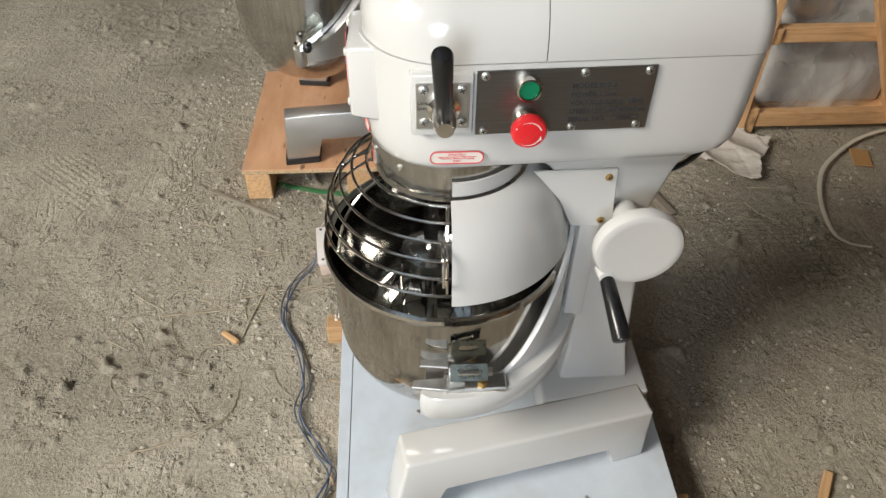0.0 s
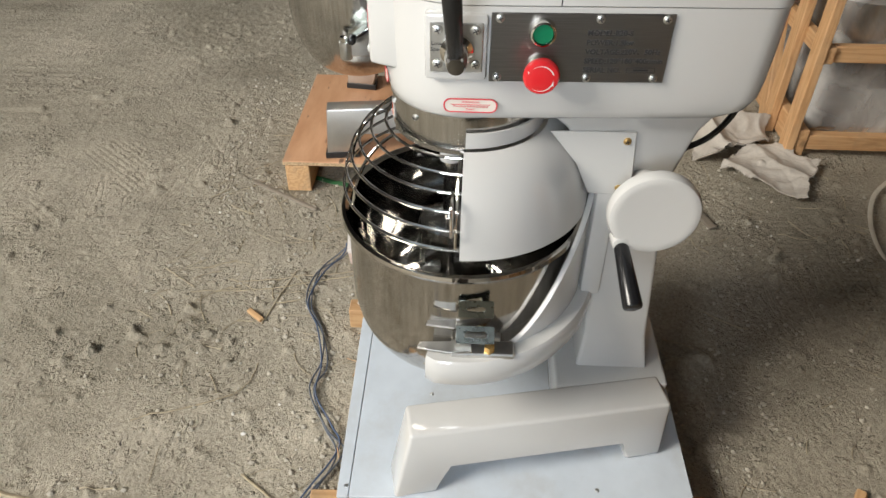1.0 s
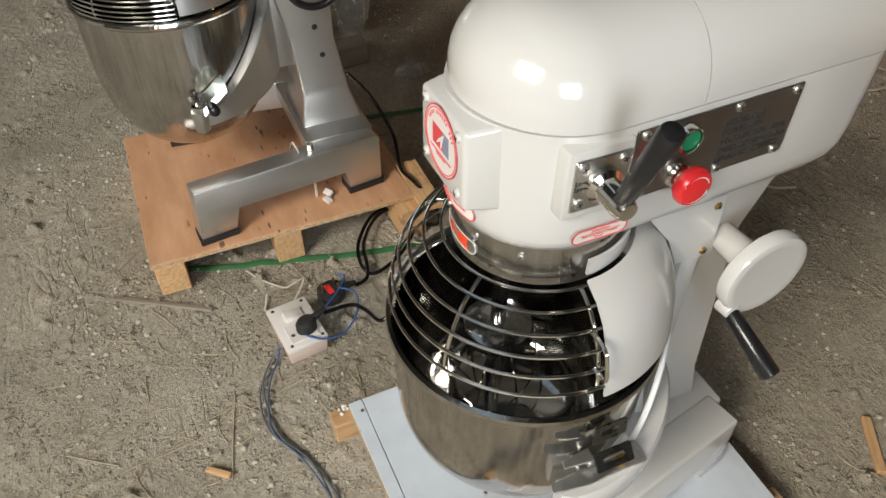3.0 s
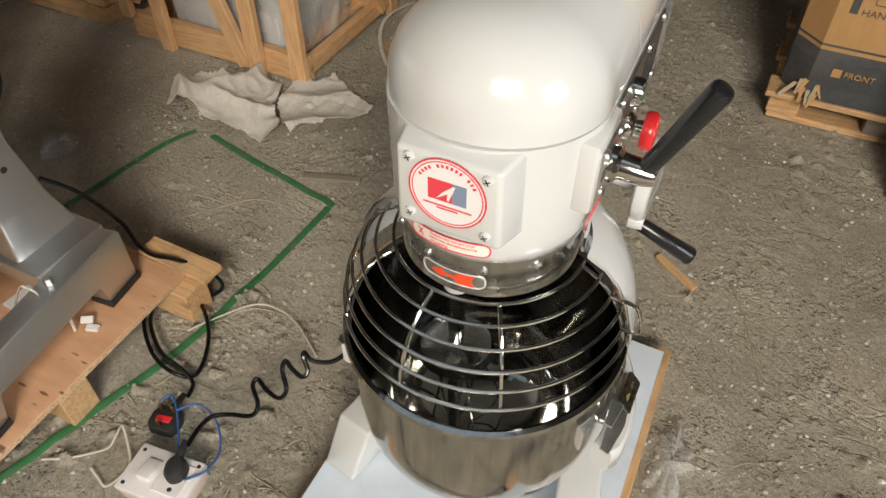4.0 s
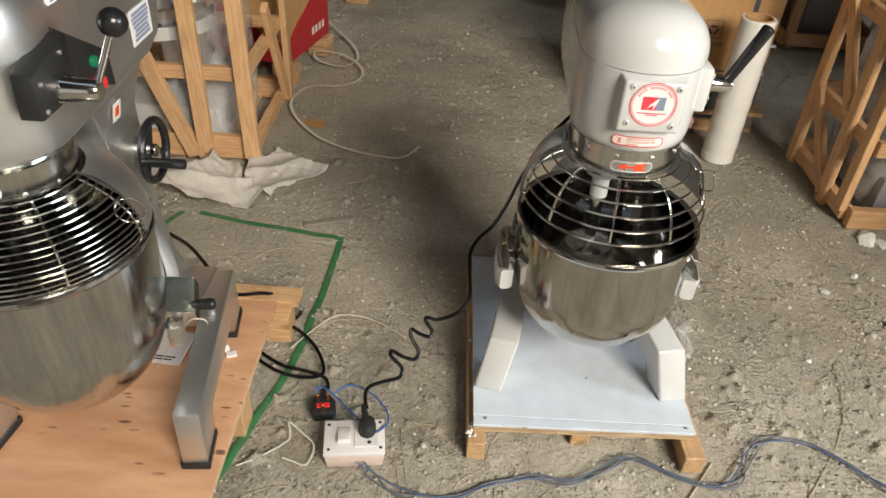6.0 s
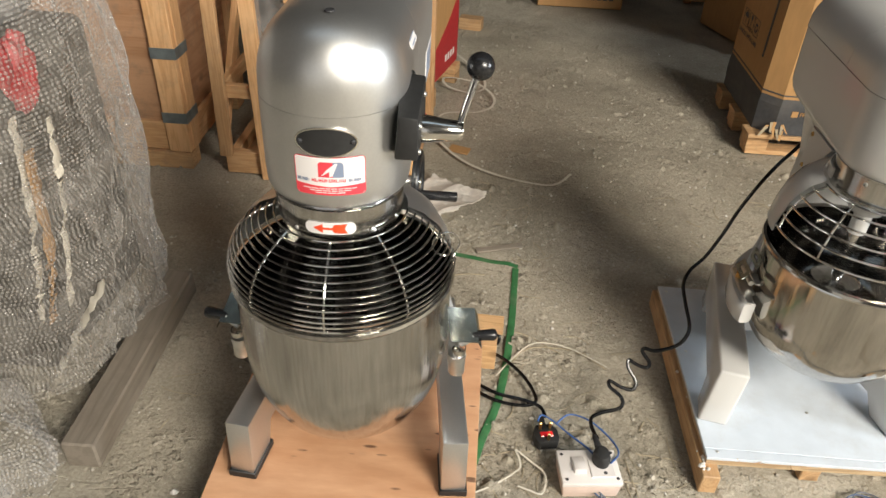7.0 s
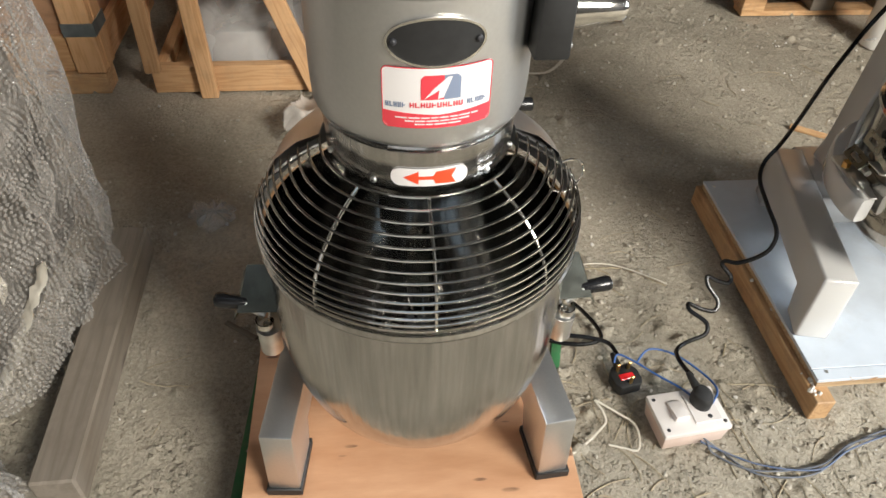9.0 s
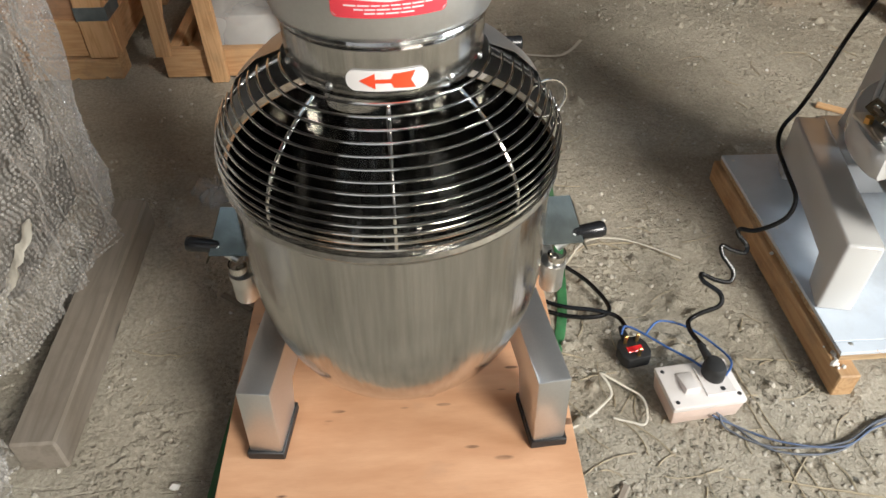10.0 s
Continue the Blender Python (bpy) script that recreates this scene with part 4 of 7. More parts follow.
        part("latch_lever", placed(bevelled(prism([(-0.008, -0.08), (0.004, -0.083), (0.011, -0.035), (0.008, -0.01), (-0.008, -0.01), (-0.011, -0.035)], 0.0, 0.003, "z"), 0.0008, 1), Matrix.Translation((cx + s * 0.186, 0.002, 0.366))), M_ZINC, lat)
        part("latch_lever", placed(bevelled(prism([(-0.006, -0.055), (0.004, -0.057), (0.009, -0.02), (-0.008, -0.018)], 0.0, 0.003, "z"), 0.0008, 1), Matrix.Translation((cx + s * 0.18, -0.012, 0.404))), M_ZINC, lat)
    # gear lever
    gx = cx + 0.113
    part("gear_pad", bevelled(box(cx + 0.085, gx - 0.003, -0.073, -0.005, 0.717, 0.792), 0.004, 2), M_WHITE, mx)
    gp = part("gear_plate", bevelled(box(gx - 0.003, gx, -0.067, -0.010, 0.728, 0.7835), 0.001, 1), M_ZINC, mx, "aluminium gear plate")
    for y, z in ((-0.059, 0.776), (-0.018, 0.776), (-0.059, 0.7375), (-0.018, 0.7375)):
        screw_head("screw", (gx, y, z), (1, 0, 0), 0.0058, gp, M_ZINC)
    wl = lettering("Low", 0.0065, "CENTER")
    wl.transform(facing((gx + 0.0002, -0.060, 0.759), (0, 1, 0), (0, 0, 1)))
    join(wl, placed(lettering("Speed", 0.0065, "CENTER"), facing((gx + 0.0002, -0.0585, 0.7525), (0, 1, 0), (0, 0, 1))))
    part("lettering", wl, M_INK, gp, smooth=False)
    hub = part("gear_hub", turned([(0, 0), (0.018, 0), (0.018, 0.006), (0.013, 0.01), (0.012, 0.034), (0.009, 0.042), (0.0, 0.042)], (gx, -0.038, 0.755), (1, 0, -0.05), 32), M_CHROME, mx, "chrome gear lever hub")
    part("gear_lever", rod((gx + 0.028, -0.038, 0.75), (gx + 0.0735, -0.044, 0.856), 0.0085, 0.0105, 24, 0.004), M_BLACK, hub, "black ball-ended gear lever grip")
    # switch panel
    px = cx + 0.1012
    pn = part("switch_panel", placed(bevelled(box(-0.0012, 0.0012, -0.0975, 0.0975, -0.039, 0.039), 0.0006, 1), Matrix.Translation((px, 0.0955, 0.754)) @ Matrix.Rotation(radians(2.2), 4, "Z")), M_PANEL, mx, "brushed steel switch panel with raised lettering")
    pm = Matrix.Translation((px + 0.0014, 0.0955, 0.754)) @ Matrix.Rotation(radians(2.2), 4, "Z") @ facing((0, 0, 0), (0, 1, 0), (0, 0, 1))
    for x, y in ((-0.0885, 0.0335), (0.018, 0.0335), (0.0885, 0.0335), (-0.0885, -0.0335), (0.011, -0.0335), (0.0855, -0.0335)):
        screw_head("screw", pm @ Vector((x, y, 0)), (1, 0.04, 0), 0.005, pn, M_ZINC)
    words = bmesh.new()
    for i, t in enumerate(("MODEL:B20-S", "POWER:1.5kw", "VOLTAGE:220V、50Hz", "SPEED:120*180*400r/min", "SERIAL NO.")):
        join(words, placed(lettering(t, 0.0083, bold=0.00022), Matrix.Translation((0.006, 0.0155 - i * 0.0105, 0))))
    join(words, placed(frame2d(round_rect(0.032, 0.006, 0.0005, 1), round_rect(0.031, 0.005, 0.0004, 1), 0.0004), Matrix.Translation((0.07, -0.0238, 0))))
    box(0.062, 0.078, -0.0248, -0.0228, 0, 0.0004, bm=words)
    part("lettering", placed(words, pm), M_INK, pn, smooth=False)
    gc = pm @ Vector((-0.0425, 0.0195, 0))
    bez = part("start_button", turned([(0, 0), (0.0148, 0), (0.0148, 0.004), (0.0135, 0.010), (0.0115, 0.0105), (0.0115, 0.007)], gc, (1, 0.04, 0), 36), M_CHROME, mx, "green start button in a chrome bezel")
    part("button", turned([(0, 0.0085), (0.0105, 0.0085), (0.0112, 0.007), (0.0112, 0.003)], gc, (1, 0.04, 0), 32), M_GREEN, bez)
    rc = pm @ Vector((-0.0425, -0.0205, 0))
    st = part("stop_button", turned([(0, 0), (0.0145, 0), (0.0145, 0.004), (0.012, 0.009), (0.009, 0.010), (0.009, 0.022)], rc, (1, 0.04, 0), 36), M_CHROME, mx, "red mushroom emergency stop button")
    part("mushroom", turned([(0.009, 0.018), (0.018, 0.018), (0.0198, 0.021), (0.0198, 0.027), (0.0175, 0.0305), (0.012, 0.032), (0, 0.032)], rc, (1, 0.04, 0), 40), M_RED, st)
    arrows = bmesh.new()
    for k in range(2):
        o, i2 = [], []
        for a in np.linspace(20, 150, 14):
            t = radians(a + 180 * k)
            o.append((0.0145 * math.cos(t), 0.0145 * math.sin(t)))
            i2.append((0.0122 * math.cos(t), 0.0122 * math.sin(t)))
        b = loft([[(x, y, 0) for x, y in o + i2[::-1]], [(x, y, 0.0006) for x, y in o + i2[::-1]]])
        t = radians(160 + 180 * k)
        tip = [(0.0133 * math.cos(t + 0.22), 0.0133 * math.sin(t + 0.22)), (0.0165 * math.cos(t - 0.17), 0.0165 * math.sin(t - 0.17)), (0.0105 * math.cos(t - 0.17), 0.0105 * math.sin(t - 0.17))]
        join(arrows, b)
        join(arrows, plate2d(tip, 0.0006))
    part("turn_arrows", placed(arrows, Matrix.Translation(rc) @ facing((0, 0, 0), (0, 1, 0), (0, 0, 1)) @ Matrix.Translation((0, 0, 0.0309))), M_LABELW, st)
    # lift wheel with its handle
    wx = cx + 0.124
    wheel = part("lift_wheel", turned([(0, 0.012), (0.044, 0.011), (0.05, 0.012), (0.055, 0.010), (0.0575, 0.004), (0.0565, -0.006), (0.05, -0.010), (0, -0.010)], (wx, 0.209, 0.556), (1, 0, 0), 64), M_WHITE, mx, "white lift wheel with a black handle")
    part("wheel_shaft", rod((cx + 0.045, 0.209, 0.556), (wx - 0.008, 0.209, 0.556), 0.017, 0.021, 24), M_WHITE, wheel)
    part("lug", rod((wx - 0.008, 0.175, 0.512), (wx + 0.012, 0.175, 0.512), 0.013, 0.011, 20, 0.002), M_WHITE, wheel)
    part("handle", rod((wx + 0.004, 0.1755, 0.509), (wx + 0.082, 0.186, 0.468), 0.0095, 0.0125, 24, 0.004), M_BLACK, wheel, "black plastic handle")
    return mx


def logo_mark(m, w, h, parent):
    """A red and slate block with a pale swoosh, lying flat at the pose m."""
    z = 0.0009
    part("mark", placed(plate2d([(-w / 2, -h / 2), (w * 0.14, -h / 2), (w * 0.14, h / 2), (-w / 2, h / 2)], z), m), M_LABELR, parent)
    part("mark", placed(plate2d([(w * 0.14, -h / 2), (w / 2, -h / 2), (w / 2, h / 2), (w * 0.14, h / 2)], z), m), M_LABELB, parent)
    sw = [(-w * 0.28, -h * 0.42), (-w * 0.12, -h * 0.05), (w * 0.16, h * 0.38), (w * 0.22, h * 0.38), (w * 0.05, -h * 0.4), (0, -h * 0.4), (w * 0.02, -h * 0.05), (-w * 0.1, -h * 0.2)]
    part("swoosh", placed(plate2d(sw, z + 0.0004), m), M_LABELW, parent)


def warning_label(parent, r, turn, z, w, h, lines, cross, cx, cy):
    """Oval red-rimmed label with small red words."""
    flat = turn == 0.0
    lay = (lambda bm: placed(bm, Matrix.Translation((cx + r + 0.0003, -0.021, z)) @ facing((0, 0, 0), (0, 1, 0), (0.12, 0, 1)))) if flat else (lambda bm: wrapped(bm, cx, cy, r, z, 2.0, turn))
    lb = part("warning_label", lay(plate2d(round_rect(w, h, h * 0.45, 8), 0.0006)), M_LABELC, parent, "cream warning label with a red rim")
    part("rim", lay(frame2d(round_rect(w, h, h * 0.45, 8), round_rect(w - 0.003, h - 0.003, h * 0.45 - 0.0015, 8), 0.0010)), M_LABELR, lb)
    words = bmesh.new()
    y = h * 0.18
    for t, s in lines:
        if cross:
            join(words, placed(lettering(t, s, "LEFT", 0.0002), Matrix.Translation((-w * 0.22, y, 0.0008))))
        else:
            join(words, placed(lettering(t, s, "CENTER", 0.0002), Matrix.Translation((0, y, 0.0008))))
        y -= s * 1.05
    if cross:
        for k in (-1, 1):
            b = box(-0.0007, 0.0007, -0.0055, 0.0055, 0.0006, 0.001)
            b.transform(Matrix.Translation((-w * 0.35, 0, 0)) @ Matrix.Rotation(radians(30 * k), 4, "Z"))
            join(words, b)
    else:
        box(-w * 0.36, w * 0.36, h * 0.06, h * 0.09, 0.0006, 0.001, bm=words)
    part("lettering", lay(words), M_LABELR, lb, smooth=False)


def arrow_label(parent, r, turn, z, w, h, cx, cy, back):
    lb = part("arrow_label", wrapped(plate2d(round_rect(w, h, h * 0.45, 8), 0.0008), cx, cy, r, z, 0.0, turn), back, parent, "silver label with a red turning arrow")
    a = [(-0.4, 0), (-0.17, 0.24), (-0.17, 0.06), (0.05, 0.06), (0.09, 0.22), (0.4, 0.27), (0.33, 0), (0.4, -0.27), (0.09, -0.22), (0.05, -0.06), (-0.17, -0.06), (-0.17, -0.24)]
    if back is M_ZINC:
        part("rim", wrapped(frame2d(round_rect(w, h, h * 0.45, 8), round_rect(w - 0.0026, h - 0.0026, h * 0.45 - 0.0013, 8), 0.0011), cx, cy, r, z, 0.0, turn), M_LABELW, lb)
    part("arrow", wrapped(plate2d([(x * w * 0.85, y * w * 0.42) for x, y in a], 0.0012), cx, cy, r, z, 0.0, turn), M_ARROW, lb)


white_mixer()

# ---- the silver mixer ----
BX, BY, P2 = -0.941, -0.309, 0.092


def silver_mixer():
    cx, cy = BX, BY
    mx = root("planetary_mixer", (cx, cy, P2), "silver-grey planetary mixer with black controls on a plywood pallet", "mixer")
    tone = M_SILVER

    def leg(s):
        top, bot = 0.228, P2 + 0.008
        f = lambda y: cx + s * (0.168 + (0.222 - 0.168) * (0.05 - y) / 0.426)
        outline = [(-0.376, bot), (-0.368, top), (0.04, top), (0.05, top - 0.01), (0.05, bot), (-0.03, bot), (-0.036, bot + 0.058), (-0.288, bot + 0.062), (-0.298, bot)]
        bm = loft([[(f(y), y, z) for y, z in outline], [(f(y) - s * 0.046, y - 0.006, z) for y, z in outline]])
        return bevelled(bm, 0.0035, 2)
    for s in (1, -1):
        lg = part("leg", leg(s), tone, mx)
        for y0, y1 in ((-0.380, -0.296), (-0.034, 0.054)):
            f = lambda y: cx + s * (0.168 + (0.222 - 0.168) * (0.05 - y) / 0.426)
            bm = loft([[(f(y) + s * e, y + d, P2) for y, e, d in ((y0, 0.003, 0), (y1, 0.003, 0), (y1, -0.049, 0), (y0, -0.049, -0.004))],
                       [(f(y) + s * e, y + d, P2 + 0.016) for y, e, d in ((y0, 0.003, 0), (y1, 0.003, 0), (y1, -0.049, 0), (y0, -0.049, -0.004))]])
            part("rubber_foot", bevelled(bm, 0.0015, 1), M_RUBBER, lg, "black rubber foot")
    part("base_plate", bevelled(box(cx - 0.135, cx + 0.135, -0.11, 0.045, 0.19, 0.2295), 0.004, 2), tone, mx)
    for s in (1, -1):
        part("bolt", rod((cx + s * 0.165, -0.108, 0.229), (cx + s * 0.165, -0.108, 0.244), 0.008, segs=6), M_ZINC, mx)
    col = part("column", bevelled(loft([[(cx + x * 0.082, y, 0.222) for x, y in ((-1, -0.10), (1, -0.10), (1, 0.04), (-1, 0.04))],
                                        [(cx + x * 0.062, y, 0.30) for x, y in ((-1, -0.085), (1, -0.085), (1, 0.02), (-1, 0.02))],
                                        [(cx + x * 0.056, y, 0.42) for x, y in ((-1, -0.095), (1, -0.095), (1, 0.0), (-1, 0.0))],
                                        [(cx + x * 0.056, y, 0.645) for x, y in ((-1, -0.14), (1, -0.14), (1, 0.0), (-1, 0.0))],
                                        [(cx + x * 0.075, y, 0.725) for x, y in ((-1, -0.2), (1, -0.2), (1, 0.03), (-1, 0.03))]]), 0.006, 3), tone, mx)
    for s in (1, -1):
        for y, z in ((-0.04, 0.45), (-0.03, 0.385)):
            part("hole_plug", rod((cx + s * 0.05, y, z), (cx + s * 0.0585, y, z), 0.006, segs=16), M_RUBBER, col)
    # head
    lv = []
    for z, r, wr, yr, rc in ((0.713, 0.094, 0.08, -0.05, 0.02), (0.715, 0.0995, 0.09, 0.0, 0.03), (0.72, 0.1015, 0.094, 0.04, 0.03), (0.74, 0.1025, 0.096, 0.085, 0.03), (0.78, 0.1025, 0.097, 0.1, 0.03), (0.847, 0.102, 0.097, 0.105, 0.03)):
        lv.append([(cx + x, y, z) for x, y in head_outline(r, cy, wr, yr, rc)])
    part("head", loft(lv), tone, mx, "silver painted gear head", angle=50)
    H, E = 0.113, 2.6
    hs = [0.0, 0.015, 0.03, 0.045, 0.06, 0.073, 0.085, 0.095, 0.102, 0.107, 0.1105, 0.1125]
    for y0, y1, nm in ((None, -0.198, "lid"), (-0.1968, 0.105, "rear_cover")):
        rings = []
        for h in hs:
            k = (1 - (h / H) ** E) ** (1 / E)
            r = 0.1015 * k
            if y0 is None:
                ring = [(r * math.cos(radians(a)), cy + min(1, 0.1 + 0.92 * k) * 0.1015 * math.sin(radians(a))) for a in np.linspace(180, 360, 36)] + [(r, y1), (-r, y1)]
            else:
                q = 0.03 * k
                yb = y1 - 0.03 * (h / H) ** 3
                ring = [(-r, y0), (r, y0)] + [(r * 0.955 - q + q * math.cos(radians(a)), yb - q + q * math.sin(radians(a))) for a in np.linspace(0, 90, 6)]
                ring += [(-r * 0.955 + q + q * math.cos(radians(a)), yb - q + q * math.sin(radians(a))) for a in np.linspace(90, 180, 6)]
            rings.append([(cx + x, y, 0.8473 + h) for x, y in ring])
        part(nm, loft(rings), tone, mx, angle=60)
    part("oil_plug", turned([(0, 0.0014), (0.006, 0.0014), (0.007, 0)], (cx + 0.006, -0.345, 0.9598), (0, -0.05, 1), 20), M_INK, mx)
    # oval name plate and sticker
    ell = lambda a, b, n=40: [(a * math.cos(2 * math.pi * i / n), b * math.sin(2 * math.pi * i / n)) for i in range(n)]
    ov = part("oval_plate", wrapped(plate2d(ell(0.039, 0.0195), 0.001), cx, cy, 0.1028, 0.8145, 0, -86), M_RUBBER, mx, "black oval plate with a steel rim")
    part("rim", wrapped(frame2d(ell(0.0405, 0.021), ell(0.0385, 0.019), 0.002), cx, cy, 0.1028, 0.8145, 0, -86), M_CHROME, ov)
    for s in (-1, 1):
        a = radians(-86 + s * math.degrees(0.034 / 0.103))
        screw_head("screw", (cx + 0.1038 * math.cos(a), cy + 0.1038 * math.sin(a), 0.8145), (math.cos(a), math.sin(a), 0), 0.0032, ov, M_INK)
    w, h = 0.094, 0.056
    turn = -84.5
    sk = part("sticker", wrapped(plate2d(round_rect(w, h, 0.005), 0.0005), cx, cy, 0.1028, 0.7655, 0, turn), M_LABELW, mx, "white and red maker's sticker")
    part("border", wrapped(frame2d(round_rect(w, h, 0.005), round_rect(w - 0.0016, h - 0.0016, 0.0044), 0.0008), cx, cy, 0.1028, 0.7655, 0, turn), M_LABELR, sk)
    band = [(-w / 2 + 0.0005, -h / 2 + 0.016), (-w / 2 + 0.0005, -h / 2 + 0.005), (-w / 2 + 0.005, -h / 2 + 0.0005), (w / 2 - 0.005, -h / 2 + 0.0005), (w / 2 - 0.0005, -h / 2 + 0.005), (w / 2 - 0.0005, -h / 2 + 0.016), (0, -h / 2 + 0.0125)]
    part("band", wrapped(plate2d(band, 0.0008), cx, cy, 0.1028, 0.7655, 0, turn), M_LABELR, sk)
    lines = bmesh.new()
    for i, q in enumerate((0.072, 0.056, 0.04)):
        x = -q / 2
        while x < q / 2 - 0.002:
            e = min(q / 2, x + random.uniform(0.004, 0.011))
            box(x, e, -h / 2 + 0.0095 - i * 0.0031, -h / 2 + 0.0107 - i * 0.0031, 0.0006, 0.0010, bm=lines)
            x = e + 0.0012
    part("small_print", wrapped(lines, cx, cy, 0.1028, 0.7655, 0, turn), M_LABELW, sk)
    mk = [([(-0.015, -0.001), (0.004, -0.001), (0.004, 0.021), (-0.012, 0.021), (-0.015, 0.018)], M_LABELR, 0.0008), ([(0.004, -0.001), (0.018, -0.001), (0.018, 0.018), (0.015, 0.021), (0.004, 0.021)], M_LABELB, 0.0008),
          ([(-0.012, 0.0), (-0.004, 0.010), (0.007, 0.0195), (0.0105, 0.0195), (0.0035, 0.001), (-0.001, 0.0), (0.0, 0.008), (-0.006, 0.004)], M_LABELW, 0.0012)]
    for o, mt, d in mk:
        part("mark", wrapped(plate2d(o, d), cx, cy, 0.1028, 0.7655, 0, turn), mt, sk)
    for x0, x1, mt, count in ((-0.044, -0.027, M_LABELB, 5), (-0.024, 0.021, M_LABELR, 10), (0.024, 0.042, M_LABELB, 5)):
        word = bmesh.new()
        step = (x1 - x0) / count
        for k in range(count):
            a, b = x0 + k * step, x0 + (k + 0.8) * step
            box(a, a + 0.0011, -0.0082, -0.0036, 0.0004, 0.0009, bm=word)
            if k % 3 != 1:
                box(b - 0.0011, b, -0.0082, -0.0036, 0.0004, 0.0009, bm=word)
            if k % 2 == 0:
                box(a, b, -0.0064, -0.0055, 0.0004, 0.0009, bm=word)
            else:
                box(a, b, -0.0082, -0.0073, 0.0004, 0.0009, bm=word)
        part("word_bar", wrapped(word, cx, cy, 0.1028, 0.7655, 0, turn), mt, sk)
    # collar and arrow
    part("collar", turned([(0.05, 0.716), (0.0955, 0.716), (0.0975, 0.711), (0.0965, 0.707), (0.0945, 0.705), (0.0935, 0.668), (0.0905, 0.658), (0.082, 0.655), (0.07, 0.67), (0, 0.67)], (cx, cy, 0), segs=80), M_STEEL, mx, "brushed steel collar")
    arrow_label(mx, 0.0947, -87.5, 0.679, 0.071, 0.019, cx, cy, M_LABELW)
    for a in (-120, -50, -20, -160):
        screw_head("screw", (cx + 0.0925 * math.cos(radians(a)), cy + 0.0925 * math.sin(radians(a)), 0.668), (math.cos(radians(a)), math.sin(radians(a)), 0), 0.0035, mx, M_ZINC)
    part("planet_hub", turned([(0, 0.68), (0.036, 0.68), (0.036, 0.625), (0.018, 0.61), (0.018, 0.56), (0, 0.56)], (cx - 0.025, cy - 0.02, 0)), M_STEEL, mx)
    whip = part("beater_shaft", rod((cx - 0.025, cy - 0.02, 0.57), (cx - 0.025, cy - 0.02, 0.30), 0.0105, bevel=0.003), M_STEEL, mx)
    for k in range(6):
        a = radians(k * 60)
        pts = [(cx - 0.025 + q * math.cos(a), cy - 0.02 + q * math.sin(a), z) for q, z in ((0.02, 0.47), (0.055, 0.43), (0.07, 0.36), (0.05, 0.29), (0.0, 0.255))]
        part("whip_wire", tube(spline(pts, 6), 0.0016, 6), M_CHROME, whip)
    make_bowl(mx, cx, cy, 0.561, 0.1745, 0.1705, 0.467, 0.228, 2.5)
    line = guard_line(0.1, 0.6715, 0.1745, 0.571, 38, 96, 14)
    make_guard(mx, cx, cy, line, 0.00145, (-176, -128, -88, -48, -4), -180, 0, 0.0019)
    part("guard_loop", tube([(cx + 0.16 + 0.021 * math.cos(a), cy + 0.0 + 0.006 * math.cos(a), 0.614 + 0.021 * math.sin(a)) for a in np.linspace(0, 2 * math.pi, 28)[:-1]], 0.0016, 8, True), M_CHROME, mx)
    sh = [(0.1, 0.674), (0.125, 0.664), (0.149, 0.642), (0.166, 0.61), (0.1745, 0.573), (0.1715, 0.573), (0.163, 0.608), (0.1465, 0.639), (0.1, 0.671)]
    part("splash_shield", turned(sh + sh[:1], (cx, cy, 0), segs=64, a0=2, a1=178), tone, mx, "pale grey rear splash shield", angle=60)
    # cradle and latches
    rings = []
    for a in np.linspace(2, 178, 41):
        c, s = math.cos(radians(a)), math.sin(radians(a))
        k = max(0.0, s) ** 1.5
        lo, hi = 0.355 + 0.02 * k, 0.385 + 0.16 * k
        rings.append([(cx + q * c, cy + q * s, z) for q, z in ((0.1725, lo + 0.003), (0.19, lo), (0.193, lo + 0.003), (0.193, hi - 0.003), (0.19, hi), (0.1725, hi))])
    part("bowl_cradle", loft(rings), tone, mx, "silver curved bowl cradle", angle=40)
    part("slide_block", bevelled(box(cx - 0.05, cx + 0.05, -0.132, -0.09, 0.37, 0.56), 0.004), tone, mx)
    for s in (1, -1):
        lx, ly = cx + s * 0.1885, cy - 0.004
        lat = part("bowl_latch", turned([(0, 0), (0.0135, 0), (0.0145, 0.002), (0.0145, 0.034), (0.0155, 0.035), (0.0155, 0.042), (0, 0.042)], (lx, ly, 0.35), (0, 0, 1), 28), M_ZINC, mx, "bright latch with a black grip")
        curl = [(lx + (0.0155 - 0.0016 * k / 4) * math.cos(radians(a)), ly + (0.0155 - 0.0016 * k / 4) * math.sin(radians(a)), 0.393) for k, a in enumerate(np.linspace(30, -250, 24) if s > 0 else np.linspace(150, 430, 24))]
        strip = loft([[(q.x, q.y, z) for q in (Vector(p), Vector(p) * 0.9 + Vector((lx, ly, 0.393)) * 0.1) for z in (0.3935, 0.405)] for p in curl])
        part("hook", strip, M_CHROME, lat, "curled bright strap round the pin")
        part("latch_pin", turned([(0, 0.012), (0.004, 0.011), (0.0065, 0.007), (0.0065, 0.0)], (lx, ly, 0.3915), (0, 0, 1), 20), M_CHROME, lat)
        # folded cover plate that leans back over the grip
        o, u, v = Vector((lx - s * 0.012, ly + 0.006, 0.412)), Vector((s * 0.048, 0.0, 0.002)), Vector((-s * 0.012, 0.05, 0.034))
        w = u.cross(v).normalized() * (0.0018 if s > 0 else -0.0018)
        lip = Vector((s * 0.006, 0, -0.012))
